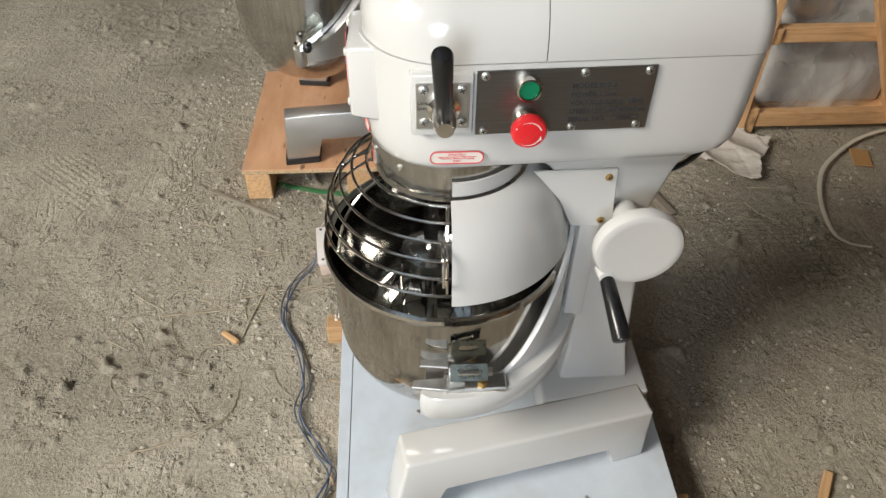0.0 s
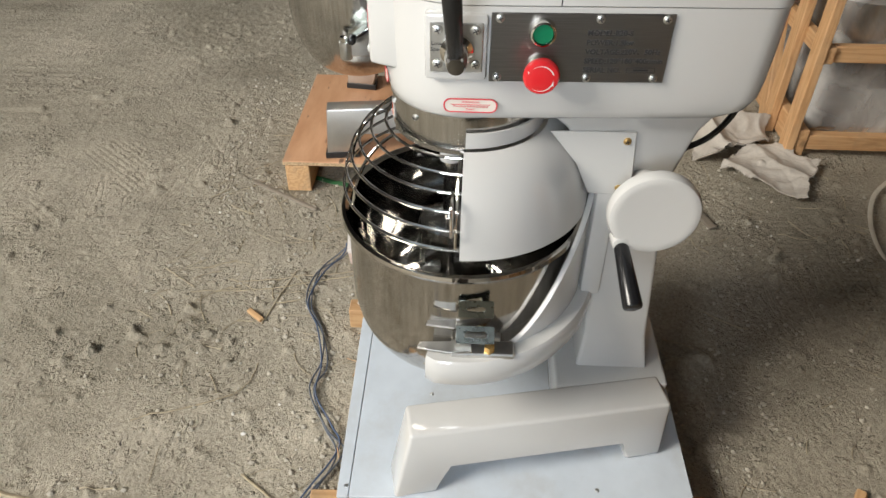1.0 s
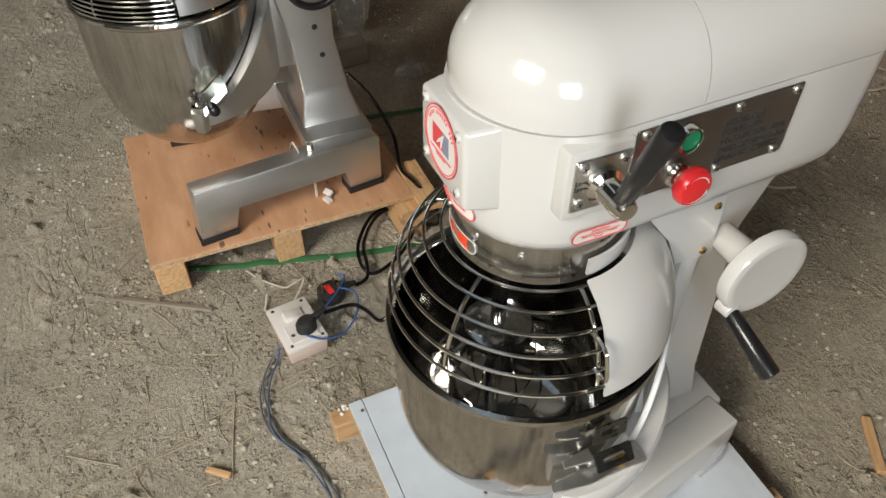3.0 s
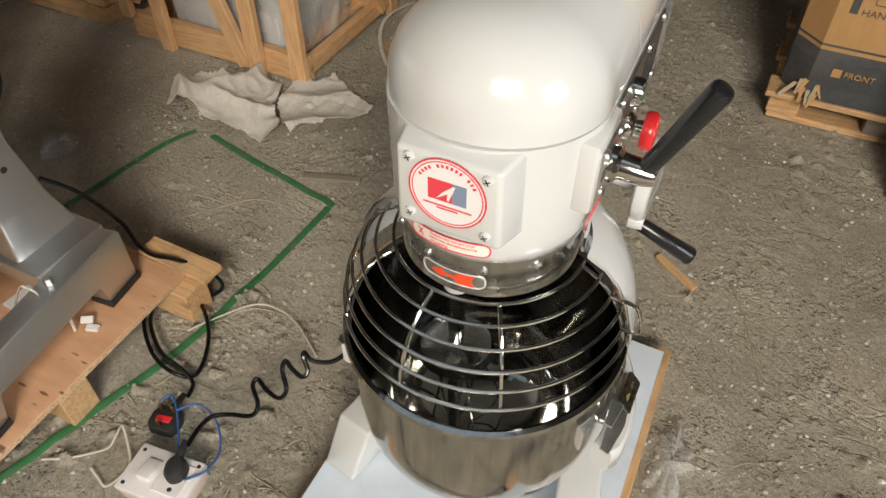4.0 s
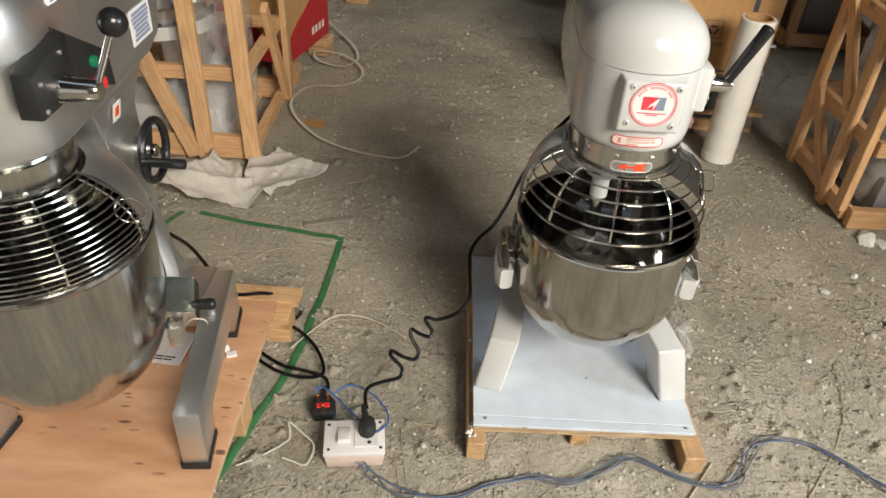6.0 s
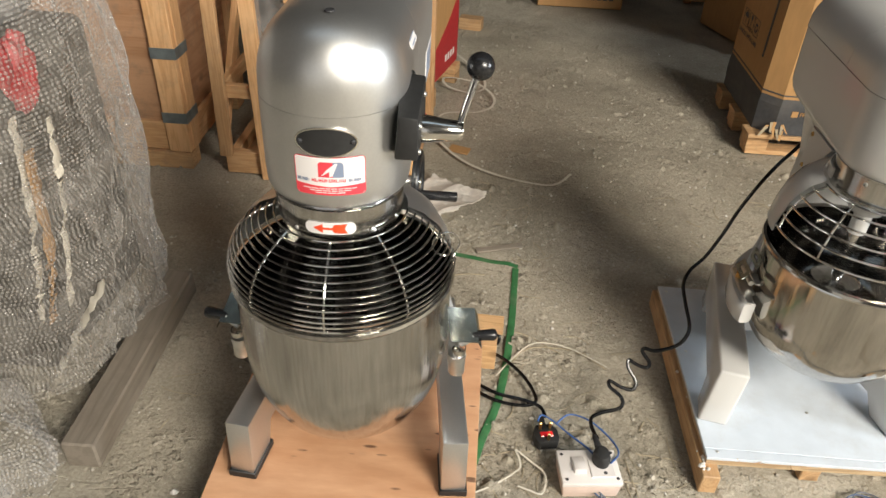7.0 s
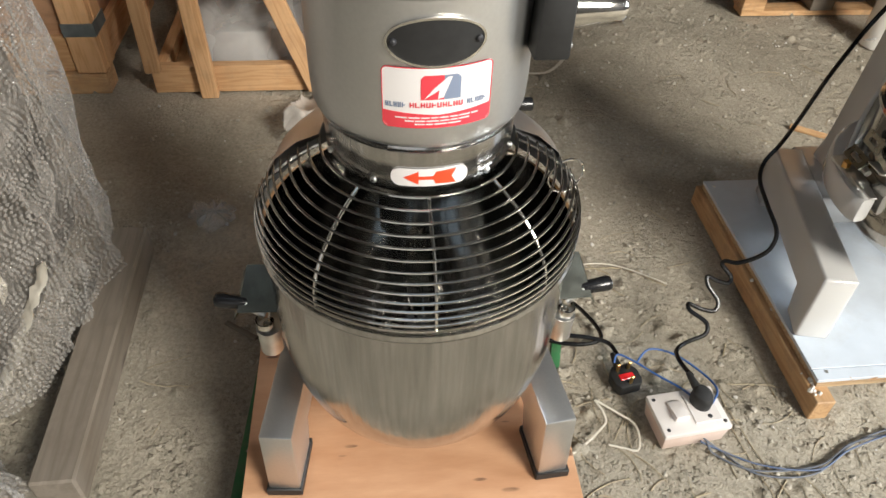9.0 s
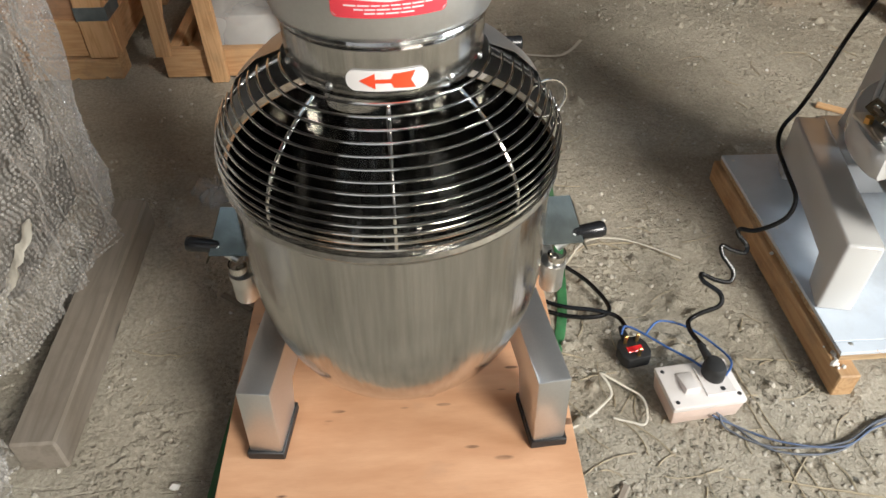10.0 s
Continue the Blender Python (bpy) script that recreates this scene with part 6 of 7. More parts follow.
def big_carton():
    ct = root("carton", (0.55, 1.55, 0.1), "large orange-brown octagonal carton with a dark printed base", "box")
    pts = [(0.275, 1.36), (0.335, 1.302), (0.74, 1.302), (0.82, 1.36), (0.82, 1.78), (0.74, 1.85), (0.335, 1.85), (0.275, 1.79)]
    pts2 = [(0.27, 1.365), (0.33, 1.308), (0.745, 1.308), (0.825, 1.365), (0.825, 1.785), (0.745, 1.855), (0.33, 1.855), (0.27, 1.795)]
    body = part("carton_body", loft([[(x, y, 0.245) for x, y in pts], [(x, y, 0.6) for x, y in pts], [(x, y, 1.05) for x, y in pts]]), M_CARD, ct, smooth=False)
    low = [[(x + 0.004 * noise.noise(Vector((x * 9, y * 9, z * 40))), y + 0.004 * noise.noise(Vector((y * 9, x * 9, z * 30 + 5))), z) for x, y in pts] for z in (0.1, 0.13, 0.17, 0.21, 0.238)]
    part("printed_base", loft(low), M_CARDG, ct, "dark grey printed lower band, torn at a corner", smooth=False)
    part("tan_line", loft([[(0.5 + (x - 0.5) * 1.0, y, z) for x, y in pts] for z in (0.2385, 0.2448)]), M_CARD, ct, smooth=False)
    part("dark_line", loft([[(0.5475 + (x - 0.5475) * 1.003, 1.576 + (y - 1.576) * 1.003, z) for x, y in pts] for z in (0.249, 0.2545)]), M_CARDG, ct, smooth=False)
    front = lambda x, z: facing((x, 1.3013, z), (1, 0, 0), (0, 0, 1))
    icon_print(front(0.44, 0.4), ct)
    icon_print(facing((0.2742, 1.73, 0.4), (0, -1, 0), (0, 0, 1)), ct)
    part("side_bar", placed(plate2d([(-0.009, -0.11), (0.009, -0.11), (0.009, 0.6), (-0.009, 0.6)], 0.0008), front(0.372, 0.45)), M_CARDG, ct)
    part("side_bar", placed(plate2d([(-0.009, -0.11), (0.009, -0.11), (0.009, 0.6), (-0.009, 0.6)], 0.0008), front(0.7, 0.45)), M_CARDG, ct)
    part("side_bar", placed(plate2d([(-0.009, -0.11), (0.009, -0.11), (0.009, 0.6), (-0.009, 0.6)], 0.0008), facing((0.2742, 1.45, 0.45), (0, -1, 0), (0, 0, 1))), M_CARDG, ct)
    part("front_square", placed(plate2d([(-0.011, -0.011), (0.011, -0.011), (0.011, 0.011), (-0.011, 0.011)], 0.0022), front(0.392, 0.186) @ Matrix.Translation((0, 0, 0.003))), M_CARD, ct)
    part("front_square", placed(plate2d([(-0.011, -0.011), (0.011, -0.011), (0.011, 0.011), (-0.011, 0.011)], 0.0022), front(0.56, 0.186) @ Matrix.Translation((0, 0, 0.003))), M_CARD, ct)
    part("lettering", placed(lettering("FRONT", 0.022, "LEFT", 0.0012), front(0.409, 0.1785) @ Matrix.Translation((0, 0, 0.004))), M_CARD, ct, smooth=False)
    for i in range(9):
        a = random.uniform(-2.6, -0.6)
        x, y = 0.33 + random.uniform(-0.03, 0.03), 1.302 + random.uniform(-0.01, 0.01)
        part("torn_flap", bevelled(loft([[(x, y, 0.15 - i * 0.004), (x + 0.012, y - 0.003, 0.15 - i * 0.004), (x + 0.01, y - 0.001, 0.152 - i * 0.004)],
                                         [(x + 0.03 * math.cos(a), y + 0.03 * math.sin(a), 0.125 - i * 0.004), (x + 0.006 + 0.03 * math.cos(a), y + 0.03 * math.sin(a), 0.12 - i * 0.004), (x + 0.005 + 0.03 * math.cos(a), y + 0.03 * math.sin(a), 0.124 - i * 0.004)]]), 0.0), M_STRAW if i % 2 else M_CARD, ct)
    pal = root("pallet", (0.55, 1.57, 0), "rough wooden pallet under the carton", "pallet")
    for y in (1.37, 1.57, 1.78):
        plank("bottom_board", (0.27, y, 0.009), (0.83, y - 0.004, 0.009), 0.07, 0.018, M_PALLET, pal, (0, 1, 0))
        plank("top_board", (0.25, y - 0.03, 0.09), (0.84, y - 0.03, 0.09), 0.09, 0.016, M_PALLET, pal, (0, 1, 0))
        for x in (0.305, 0.55, 0.79):
            plank("block", (x - 0.04, y, 0.05), (x + 0.04, y, 0.05), 0.08, 0.062, M_OLDWOOD if x > 0.4 else M_PALLET, pal, (0, 1, 0))


big_carton()


def film_roll():
    rl = root("film_roll", (0.645, 1.118, 0), "upright milky roll of stretch film", "film roll")
    cx, cy, r, h = 0.645, 1.118, 0.0565, 0.506
    rings = []
    prof = [(r - 0.004, 0.0), (r, 0.004)] + [(r + 0.0022 * noise.noise(Vector((z * 30, 1.5, 2.2))), z) for z in np.linspace(0.01, h - 0.01, 40)] + [(r, h - 0.004), (r - 0.003, h), (r - 0.012, h)]
    part("wound_film", turned(prof, (cx, cy, 0), segs=56), M_ROLL, rl)
    part("cardboard_core", turned([(r - 0.012, h), (r - 0.012, h + 0.002), (r - 0.016, h + 0.002), (r - 0.016, 0.004), (0, 0.004)], (cx, cy, 0), segs=48), M_CARD, rl, "cardboard core")
    for z, a in ((0.44, 15), (0.42, -20), (0.36, 10), (0.3, 0), (0.15, 20), (0.03, 200)):
        pts = []
        for k in range(9):
            q = r + 0.012 * math.sin(k * 1.3 + z * 50) * 0.8 + 0.008
            an = radians(a + k * 3)
            pts.append((cx + q * math.cos(an), cy + q * math.sin(an), z + 0.004 * k * math.sin(z * 90)))
        part("loose_film", tube(spline(pts, 3), 0.005, 6, flat=0.25), M_FILM, rl)
    return rl


film_roll()


def red_carton():
    ct = root("carton", (-1.2, 1.75, 0.07), "cardboard carton with a red printed lower half", "box")
    m = Matrix.Translation((-0.975, 1.52, 0)) @ Matrix.Rotation(radians(-14), 4, "Z")
    part("carton_body", placed(bevelled(box(-0.5, 0.0, 0.0, 0.4, 0.085, 0.75), 0.003, 1), m), M_CARD, ct)
    curve = [(0.0, 0.086), (0.40, 0.086), (0.40, 0.42)] + [(0.4 - 0.3 * t, 0.42 - 0.2 * t ** 0.6) for t in np.linspace(0.1, 1, 8)] + [(0.0, 0.16)]
    part("red_print", placed(prism(curve, 0.0, 0.0012, "x"), m), M_CARDR, ct)
    curve2 = [(-0.5, 0.086), (0.0, 0.086), (0.0, 0.16), (-0.1, 0.2), (-0.25, 0.3), (-0.5, 0.33)]
    part("red_print", placed(prism(curve2, -0.0012, 0.0, "y"), m), M_CARDR, ct)
    bars = bmesh.new()
    for i in range(4):
        box(0.001, 0.0024, 0.23 + i * 0.034, 0.25 + i * 0.034, 0.13, 0.16, bm=bars)
    part("word_bars", placed(bars, m), M_LABELW, ct)
    pal = root("pallet", (-1.2, 1.7, 0), "stacked pine blocks under the red carton", "pallet")
    for q in ((-0.03, 0.03), (-0.03, 0.36), (-0.45, 0.03), (-0.45, 0.36)):
        for z in (0.02, 0.061):
            a, b = m @ Vector((q[0] - 0.04, q[1], z)), m @ Vector((q[0] + 0.05, q[1], z))
            plank("block", a, b, 0.07, 0.039, M_PALLET, pal, (0, 1, 0))


red_carton()


def plywood_case():
    cs = root("plywood_case", (-2.05, 1.25, 0), "tall plywood shipping case with steel corner straps", "crate")
    L, R, F, B, T = -2.45, -1.725, 0.92, 1.5, 1.1
    z, x, y = (0, 0, 1), (1, 0, 0), (0, 1, 0)
    plank("front_sheet", (L, F + 0.03, 0.58), (R - 0.02, F + 0.03, 0.58), 1.0, 0.012, M_PLY, cs, z)
    plank("side_sheet", (R - 0.025, F + 0.02, 0.58), (R - 0.025, B, 0.58), 1.0, 0.012, M_PLY, cs, z)
    plank("back_sheet", (L, B, 0.58), (R, B, 0.58), 1.0, 0.012, M_PLY, cs, z)
    plank("lid_sheet", (L, (F + B) / 2, T), (R, (F + B) / 2, T), 0.58, 0.012, M_PLY, cs, y)
    plank("corner_post", (R - 0.035, F + 0.008, 0.065), (R - 0.035, F + 0.008, T), 0.075, 0.032, M_PINE, cs, x)
    plank("corner_post", (R - 0.006, F + 0.05, 0.065), (R - 0.006, F + 0.05, T), 0.06, 0.024, M_PINE, cs, y)
    plank("post", (R - 0.006, B - 0.04, 0.065), (R - 0.006, B - 0.04, T), 0.07, 0.024, M_PINE, cs, y)
    plank("post", (L + 0.2, F + 0.012, 0.065), (L + 0.2, F + 0.012, T), 0.07, 0.024, M_PINE, cs, x)
    plank("bottom_board", (L, F + 0.016, 0.115), (R - 0.08, F + 0.016, 0.115), 0.1, 0.02, M_PINE, cs, z)
    plank("bottom_board", (R - 0.008, F + 0.085, 0.115), (R - 0.008, B - 0.08, 0.115), 0.1, 0.02, M_PINE, cs, z)
    for yb in (F + 0.03, B - 0.05):
        plank("bearer", (L + 0.05, yb, 0.03), (R + 0.0, yb, 0.03), 0.075, 0.06, M_PALLET, cs, y)
    for h in (0.19, 0.41, 0.75):
        part("corner_strap", box(R - 0.075, R + 0.009, F - 0.0105, F - 0.008, h - 0.018, h + 0.018), M_BRACKET, cs)
        part("corner_strap", box(R + 0.0065, R + 0.009, F - 0.008, F + 0.085, h - 0.018, h + 0.018), M_BRACKET, cs)
    part("band", box(L, R + 0.011, F - 0.0125, F - 0.0108, 0.585, 0.6), M_LABELW, cs, "white plastic band")
    return cs


plywood_case()


def air_cushions(grid, i0, i1, j0, j1, parent, pitch=0.0095, r=0.0041):
    """Rows of small air domes over a patch of a loose sheet, past counting."""
    co, fc = [], []
    ring = [(math.cos(k * math.pi / 3), math.sin(k * math.pi / 3)) for k in range(6)]
    n = len(grid[0])
    z, odd = 0.0, 0
    jf = float(j0)
    while jf < j1 - 1:
        j, t = int(jf), jf - int(jf)
        row = [grid[j][i % n].lerp(grid[j + 1][i % n], t) for i in range(i0, i1 + 1)]
        nxt = [grid[j + 1][i % n].lerp(grid[min(j + 2, len(grid) - 1)][i % n], t) for i in range(i0, i1 + 1)]
        run = pitch * 0.5 * odd
        for k in range(len(row) - 1):
            d = (row[k + 1] - row[k])
            ln = d.length
            while run < ln:
                p = row[k] + d * (run / ln)
                u = d.normalized()
                w = (nxt[k] - row[k]).normalized()
                nr = u.cross(w).normalized()
                b = len(co)
                co += [tuple(p + (u * x + w * y) * r) for x, y in ring]
                co += [tuple(p + (u * x + w * y) * r * 0.6 + nr * r * 0.62) for x, y in ring]
                co.append(tuple(p + nr * r * 0.8))
                for q in range(6):
                    e = (q + 1) % 6
                    fc += [(b + q, b + e, b + 6 + e, b + 6 + q), (b + 6 + q, b + 6 + e, b + 12)]
                run += pitch
            run -= ln
        odd = 1 - odd
        step = (grid[j + 1][(i0 + i1) // 2 % n] - grid[j][(i0 + i1) // 2 % n]).length
        jf += pitch * 0.87 / max(step, 1e-4)
    me = bpy.data.meshes.new("air_cushion")
    me.from_pydata(co, [], fc)
    me.materials.append(M_AIR)
    me.polygons.foreach_set("use_smooth", [True] * len(me.polygons))
    ob = new("air_cushion", me)
    ob.parent = parent
    ob.matrix_basis = base_of(parent).inverted()
    return tagged(ob, kind="stuff")


def crumpled_ribbon(pts, width, seed):
    """A flat strip with uneven edges and small kinks."""
    line = spline(pts, 12)
    line = [p + 0.006 * noise.noise_vector(p * 40 + Vector((seed, 0, 0))) for p in line]
    bm = tube(line, width, 8, flat=0.16)
    for v in bm.verts:
        v.co += 0.45 * width * noise.noise_vector(v.co * 70 + Vector((0, seed, 0)))
    return bm


def bubble_machine():
    bg = root("wrapped_machine", (-1.86, 0.12, 0.02), "machine wrapped in bubble wrap with a red panel showing through", "machine")
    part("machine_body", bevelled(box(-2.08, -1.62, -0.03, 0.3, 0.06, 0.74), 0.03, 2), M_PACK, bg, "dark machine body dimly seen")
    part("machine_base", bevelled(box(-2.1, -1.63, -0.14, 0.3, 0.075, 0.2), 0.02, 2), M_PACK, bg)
    part("machine_head", bevelled(box(-1.98, -1.66, -0.02, 0.22, 0.76, 1.02), 0.04, 3), M_GREY, bg)
    red = bmesh.new()
    bmesh.ops.create_icosphere(red, subdivisions=3, radius=1)
    for v in red.verts:
        v.co = Vector((v.co.x * 0.03, v.co.y * 0.02, v.co.z * 0.078)) + 0.012 * noise.noise_vector(v.co * 3.0)
    part("red_panel", placed(red, pose(-1.57, -0.05, 0.735, 0, 8, 0)), M_CARDR, bg, "crumpled red sheet under the wrap")
    for pts, w in (([(-1.64, -0.12, 0.2), (-1.61, -0.115, 0.36), (-1.59, -0.1, 0.5), (-1.585, -0.085, 0.66)], 0.013), ([(-1.565, -0.12, 0.26), (-1.545, -0.1, 0.4), (-1.525, -0.09, 0.54), (-1.52, -0.08, 0.66)], 0.01),
                   ([(-1.61, -0.17, 0.1), (-1.56, -0.14, 0.19), (-1.5, -0.09, 0.3)], 0.014), ([(-1.625, -0.11, 0.2), (-1.585, -0.1, 0.38), (-1.57, -0.09, 0.6)], 0.017)):
        part("packing_strip", crumpled_ribbon(pts, w, pts[0][0] * 31), M_CARD if w > 0.014 else M_STRAP, bg, "crushed tan packing strip under the wrap")
    shell = wrap_shell(-1.9, 0.06, 0.072, 1.2, 0.365, 0.3, 5.5, 3.0, 0.036, 180, 130, 0.4, (0.03, -0.01), True)
    shell.verts.ensure_lookup_table()
    grid = [[shell.verts[j * 180 + i].co.copy() for i in range(180)] for j in range(131)]
    wrap = part("bubble_wrap", shell, M_BUBBLE, bg, "crinkled clear bubble wrap", angle=80)
    air_cushions(grid, 100, 228, 0, 122, wrap)
    plank("skid", (-2.25, -0.2, 0.036), (-2.25, 0.42, 0.036), 0.07, 0.07, M_OLDWOOD, bg, (1, 0, 0))
    ob = plank("timber_beam", (-1.499, -0.325, 0.035), (-1.513, 0.262, 0.035), 0.07, 0.07, M_OLDWOOD, None, (1, 0, 0), bevel=0.004)
    tagged(ob, "grey weathered square timber beam on the floor", "beam")
    heap = wrap_shell(-1.75, -0.36, 0.0, 0.2, 0.2, 0.15, 9.7, 2.2, 0.05, 90, 40, 0.15)
    heap.verts.ensure_lookup_table()
    grid = [[heap.verts[j * 90 + i].co.copy() for i in range(90)] for j in range(41)]
    pile = thing("bubble_wrap_sheet", heap, M_BUBBLE, "loose crumpled sheet of bubble wrap on the floor", "bubble wrap", angle=80, at=(-1.75, -0.36, 0))
    air_cushions(grid, 0, 90, 0, 32, pile)


bubble_machine()


def far_goods():
    c = root("carton", (-0.22, 3.25, 0), "plain brown carton on the floor far back", "box")
    part("carton_body", bevelled(box(-0.47, 0.02, 3.1, 3.45, 0.002, 0.35), 0.004, 1), M_CARD, c)
    bars = bmesh.new()
    for i in range(5):
        box(-0.2 + i * 0.035, -0.175 + i * 0.035, 3.0985, 3.1, 0.05, 0.085, bm=bars)
    part("word_bars", bars, M_CARDG, c)
    c = root("carton", (0.75, 2.6, 0.02), "tall brown carton behind the octagonal carton", "box")
    part("carton_body", placed(bevelled(box(-0.3, 0.3, -0.3, 0.3, 0.012, 0.9), 0.004, 1), Matrix.Translation((0.82, 2.75, 0)) @ Matrix.Rotation(radians(20), 4, "Z")), M_CARD, c)
    for x, y, w in ((0.45, 3.35, 0.3), (1.3, 2.3, 0.4), (1.9, 1.6, 0.5)):
        cr = root("slatted_crate", (x, y, 0), "rough pine crate in the dim back of the store", "crate")
        for dx in (0, w):
            for dy in (0, w):
                plank("post", (x + dx, y + dy, 0.0), (x + dx, y + dy, 0.95), 0.045, 0.03, M_PINE, cr, (1, 0, 0))
        for h in (0.05, 0.45, 0.9):
            for dy in (0, w):
                plank("rail", (x - 0.02, y + dy + (-0.03 if dy == 0 else 0.03), h), (x + w + 0.02, y + dy + (-0.03 if dy == 0 else 0.03), h), 0.06, 0.024, M_PINE, cr, (0, 0, 1))
            for dx in (0, w):
                plank("rail", (x + dx + (-0.03 if dx == 0 else 0.03), y - 0.02, h), (x + dx + (-0.03 if dx == 0 else 0.03), y + w + 0.02, h), 0.06, 0.024, M_PINE, cr, (0, 0, 1))
        part("machine_inside", bevelled(box(x + 0.05, x + w - 0.05, y + 0.05, y + w - 0.05, 0.01, 0.8), 0.03, 3), M_GREY, cr)
    c = plank("wood_block", (-0.9, 2.62, 0.03), (-0.78, 2.6, 0.03), 0.07, 0.06, M_PALLET, None, (0, 1, 0))
    tagged(c, "short pine block lying on the floor", "wood block")


far_goods()

# ---- floor clutter ----


def socket_box():
    sb = root("extension_socket", (-0.469, -0.249, 0), "white surface socket box with a switch, dusty pink base", "socket")
    m = Matrix.Translation((-0.469, -0.249, 0.0)) @ Matrix.Rotation(radians(6.6), 4, "Z")
    part("back_box", placed(bevelled(loft([[(x * 0.056, y * 0.038, 0.0) for x, y in ((-1, -1), (1, -1), (1, 1), (-1, 1))], [(x * 0.06, y * 0.041, 0.036) for x, y in ((-1, -1), (1, -1), (1, 1), (-1, 1))]]), 0.003, 2), m), M_SOCKBASE, sb, "dusty pink back box")
    top = part("face_plate", placed(bevelled(box(-0.0615, 0.0615, -0.0425, 0.0425, 0.036, 0.048), 0.003, 2), m), M_SOCKET, sb, "white face plate")
    part("switch_rocker", placed(bevelled(loft([[(x, y, 0.047) for x, y in ((-0.034, -0.018), (-0.008, -0.018), (-0.008, 0.022), (-0.034, 0.022))], [(x, y, 0.051 + (0.009 if y < 0 else 0.001)) for x, y in ((-0.033, -0.017), (-0.009, -0.017), (-0.009, 0.021), (-0.033, 0.021))]]), 0.0015, 2), m), M_SOCKET, top)
    part("socket_face", placed(bevelled(box(0.0, 0.05, -0.028, 0.03, 0.0475, 0.0505), 0.001, 1), m), M_SOCKET, top)
    part("socket_hole", placed(turned([(0, 0.0008), (0.0035, 0.0008), (0.0042, 0)], (0.03, -0.018, 0.0505), (0, 0, 1), 14), m), M_INK, top)
    for x, y in ((-0.052, 0.031), (-0.051, -0.031), (0.053, -0.03), (0.052, 0.034)):
        part("screw", placed(turned([(0, 0.001), (0.003, 0.001), (0.0036, 0)], (x, y, 0.048), (0, 0, 1), 12), m), M_INK, top)
    pl = root("power_plug", m @ Vector((0.026, 0.012, 0.05)), "black moulded plug pushed into the socket box", "plug")
    body = loft([[(q * 0.018 * math.cos(a) + 0.026, q * 0.021 * math.sin(a) + 0.012 + s, z) for a in np.linspace(0, 2 * math.pi, 25)[:-1]] for z, q, s in ((0.0505, 1.0, 0), (0.066, 1.0, 0), (0.074, 0.85, 0.002), (0.078, 0.5, 0.006))])
    part("plug_body", placed(body, m), M_RUBBER, pl)
    part("strain_relief", placed(rod((0.024, 0.02, 0.068), (0.018, 0.058, 0.075), 0.0085, 0.005, 16, 0.002), m), M_RUBBER, pl)
    return m


SOCK = socket_box()


def loose_plug():
    pl = root("power_plug", (-0.55, -0.155, 0), "black three-pin plug with a red fuse cover lying on its back", "plug")
    m = Matrix.Translation((-0.55, -0.155, 0.004)) @ Matrix.Rotation(radians(12), 4, "Z")
    o = [(-0.02, -0.024), (0.02, -0.024), (0.027, -0.012), (0.027, 0.01), (0.017, 0.026), (-0.017, 0.026), (-0.027, 0.01), (-0.027, -0.012)]
    part("plug_body", placed(bevelled(prism(o, 0.0, 0.024, "z"), 0.003, 2), m), M_RUBBER, pl)
    part("fuse_cover", placed(bevelled(box(-0.014, 0.014, -0.009, 0.004, 0.0235, 0.0265), 0.001, 1), m), M_RED, pl, "red fuse cover")
    for x, y in ((-0.011, 0.014), (0.011, 0.014), (0.0, -0.017)):
        part("pin", placed(bevelled(box(x - 0.0028, x + 0.0028, y - 0.002, y + 0.002, 0.024, 0.043), 0.0006, 1), m), M_BRASS, pl)
    part("strain_relief", placed(rod((0.0, 0.024, 0.012), (0.004, 0.06, 0.014), 0.008, 0.005, 16, 0.002), m), M_RUBBER, pl)


loose_plug()


def cable(name, pts, r, mat, label, category="cable", steps=10, flat=1.0):
    line = spline(pts, steps)
    return thing(name, tube(line, r, 10, flat=flat), mat, label, category, at=tuple(pts[0][:2]) + (0,))


# mixer leads
cable("power_lead", [(0.02, 0.3, 0.685), (0.02, 0.315, 0.65), (0.005, 0.3, 0.6), (-0.03, 0.275, 0.555), (-0.09, 0.24, 0.5), (-0.14, 0.215, 0.42), (-0.172, 0.2, 0.34), (-0.2, 0.186, 0.288), (-0.232, 0.165, 0.262), (-0.25, 0.13, 0.245), (-0.25, 0.08, 0.226), (-0.248, 0.027, 0.207), (-0.262, 0.002, 0.188), (-0.285, -0.006, 0.172), (-0.318, -0.004, 0.156), (-0.338, 0.006, 0.152), (-0.342, 0.004, 0.143),
                     (-0.326, -0.01, 0.126), (-0.332, -0.02, 0.118), (-0.354, -0.016, 0.122), (-0.372, -0.01, 0.128), (-0.372, -0.022, 0.116), (-0.354, -0.042, 0.094), (-0.362, -0.056, 0.082), (-0.388, -0.054, 0.086), (-0.412, -0.046, 0.094), (-0.413, -0.06, 0.09), (-0.388, -0.082, 0.08), (-0.392, -0.1, 0.068), (-0.43, -0.112, 0.062), (-0.454, -0.128, 0.062), (-0.459, -0.15, 0.064), (-0.455, -0.178, 0.068), (-0.4505, -0.194, 0.072)],
      0.0042, M_CORD, "black coiled power cord from the white mixer to the socket")
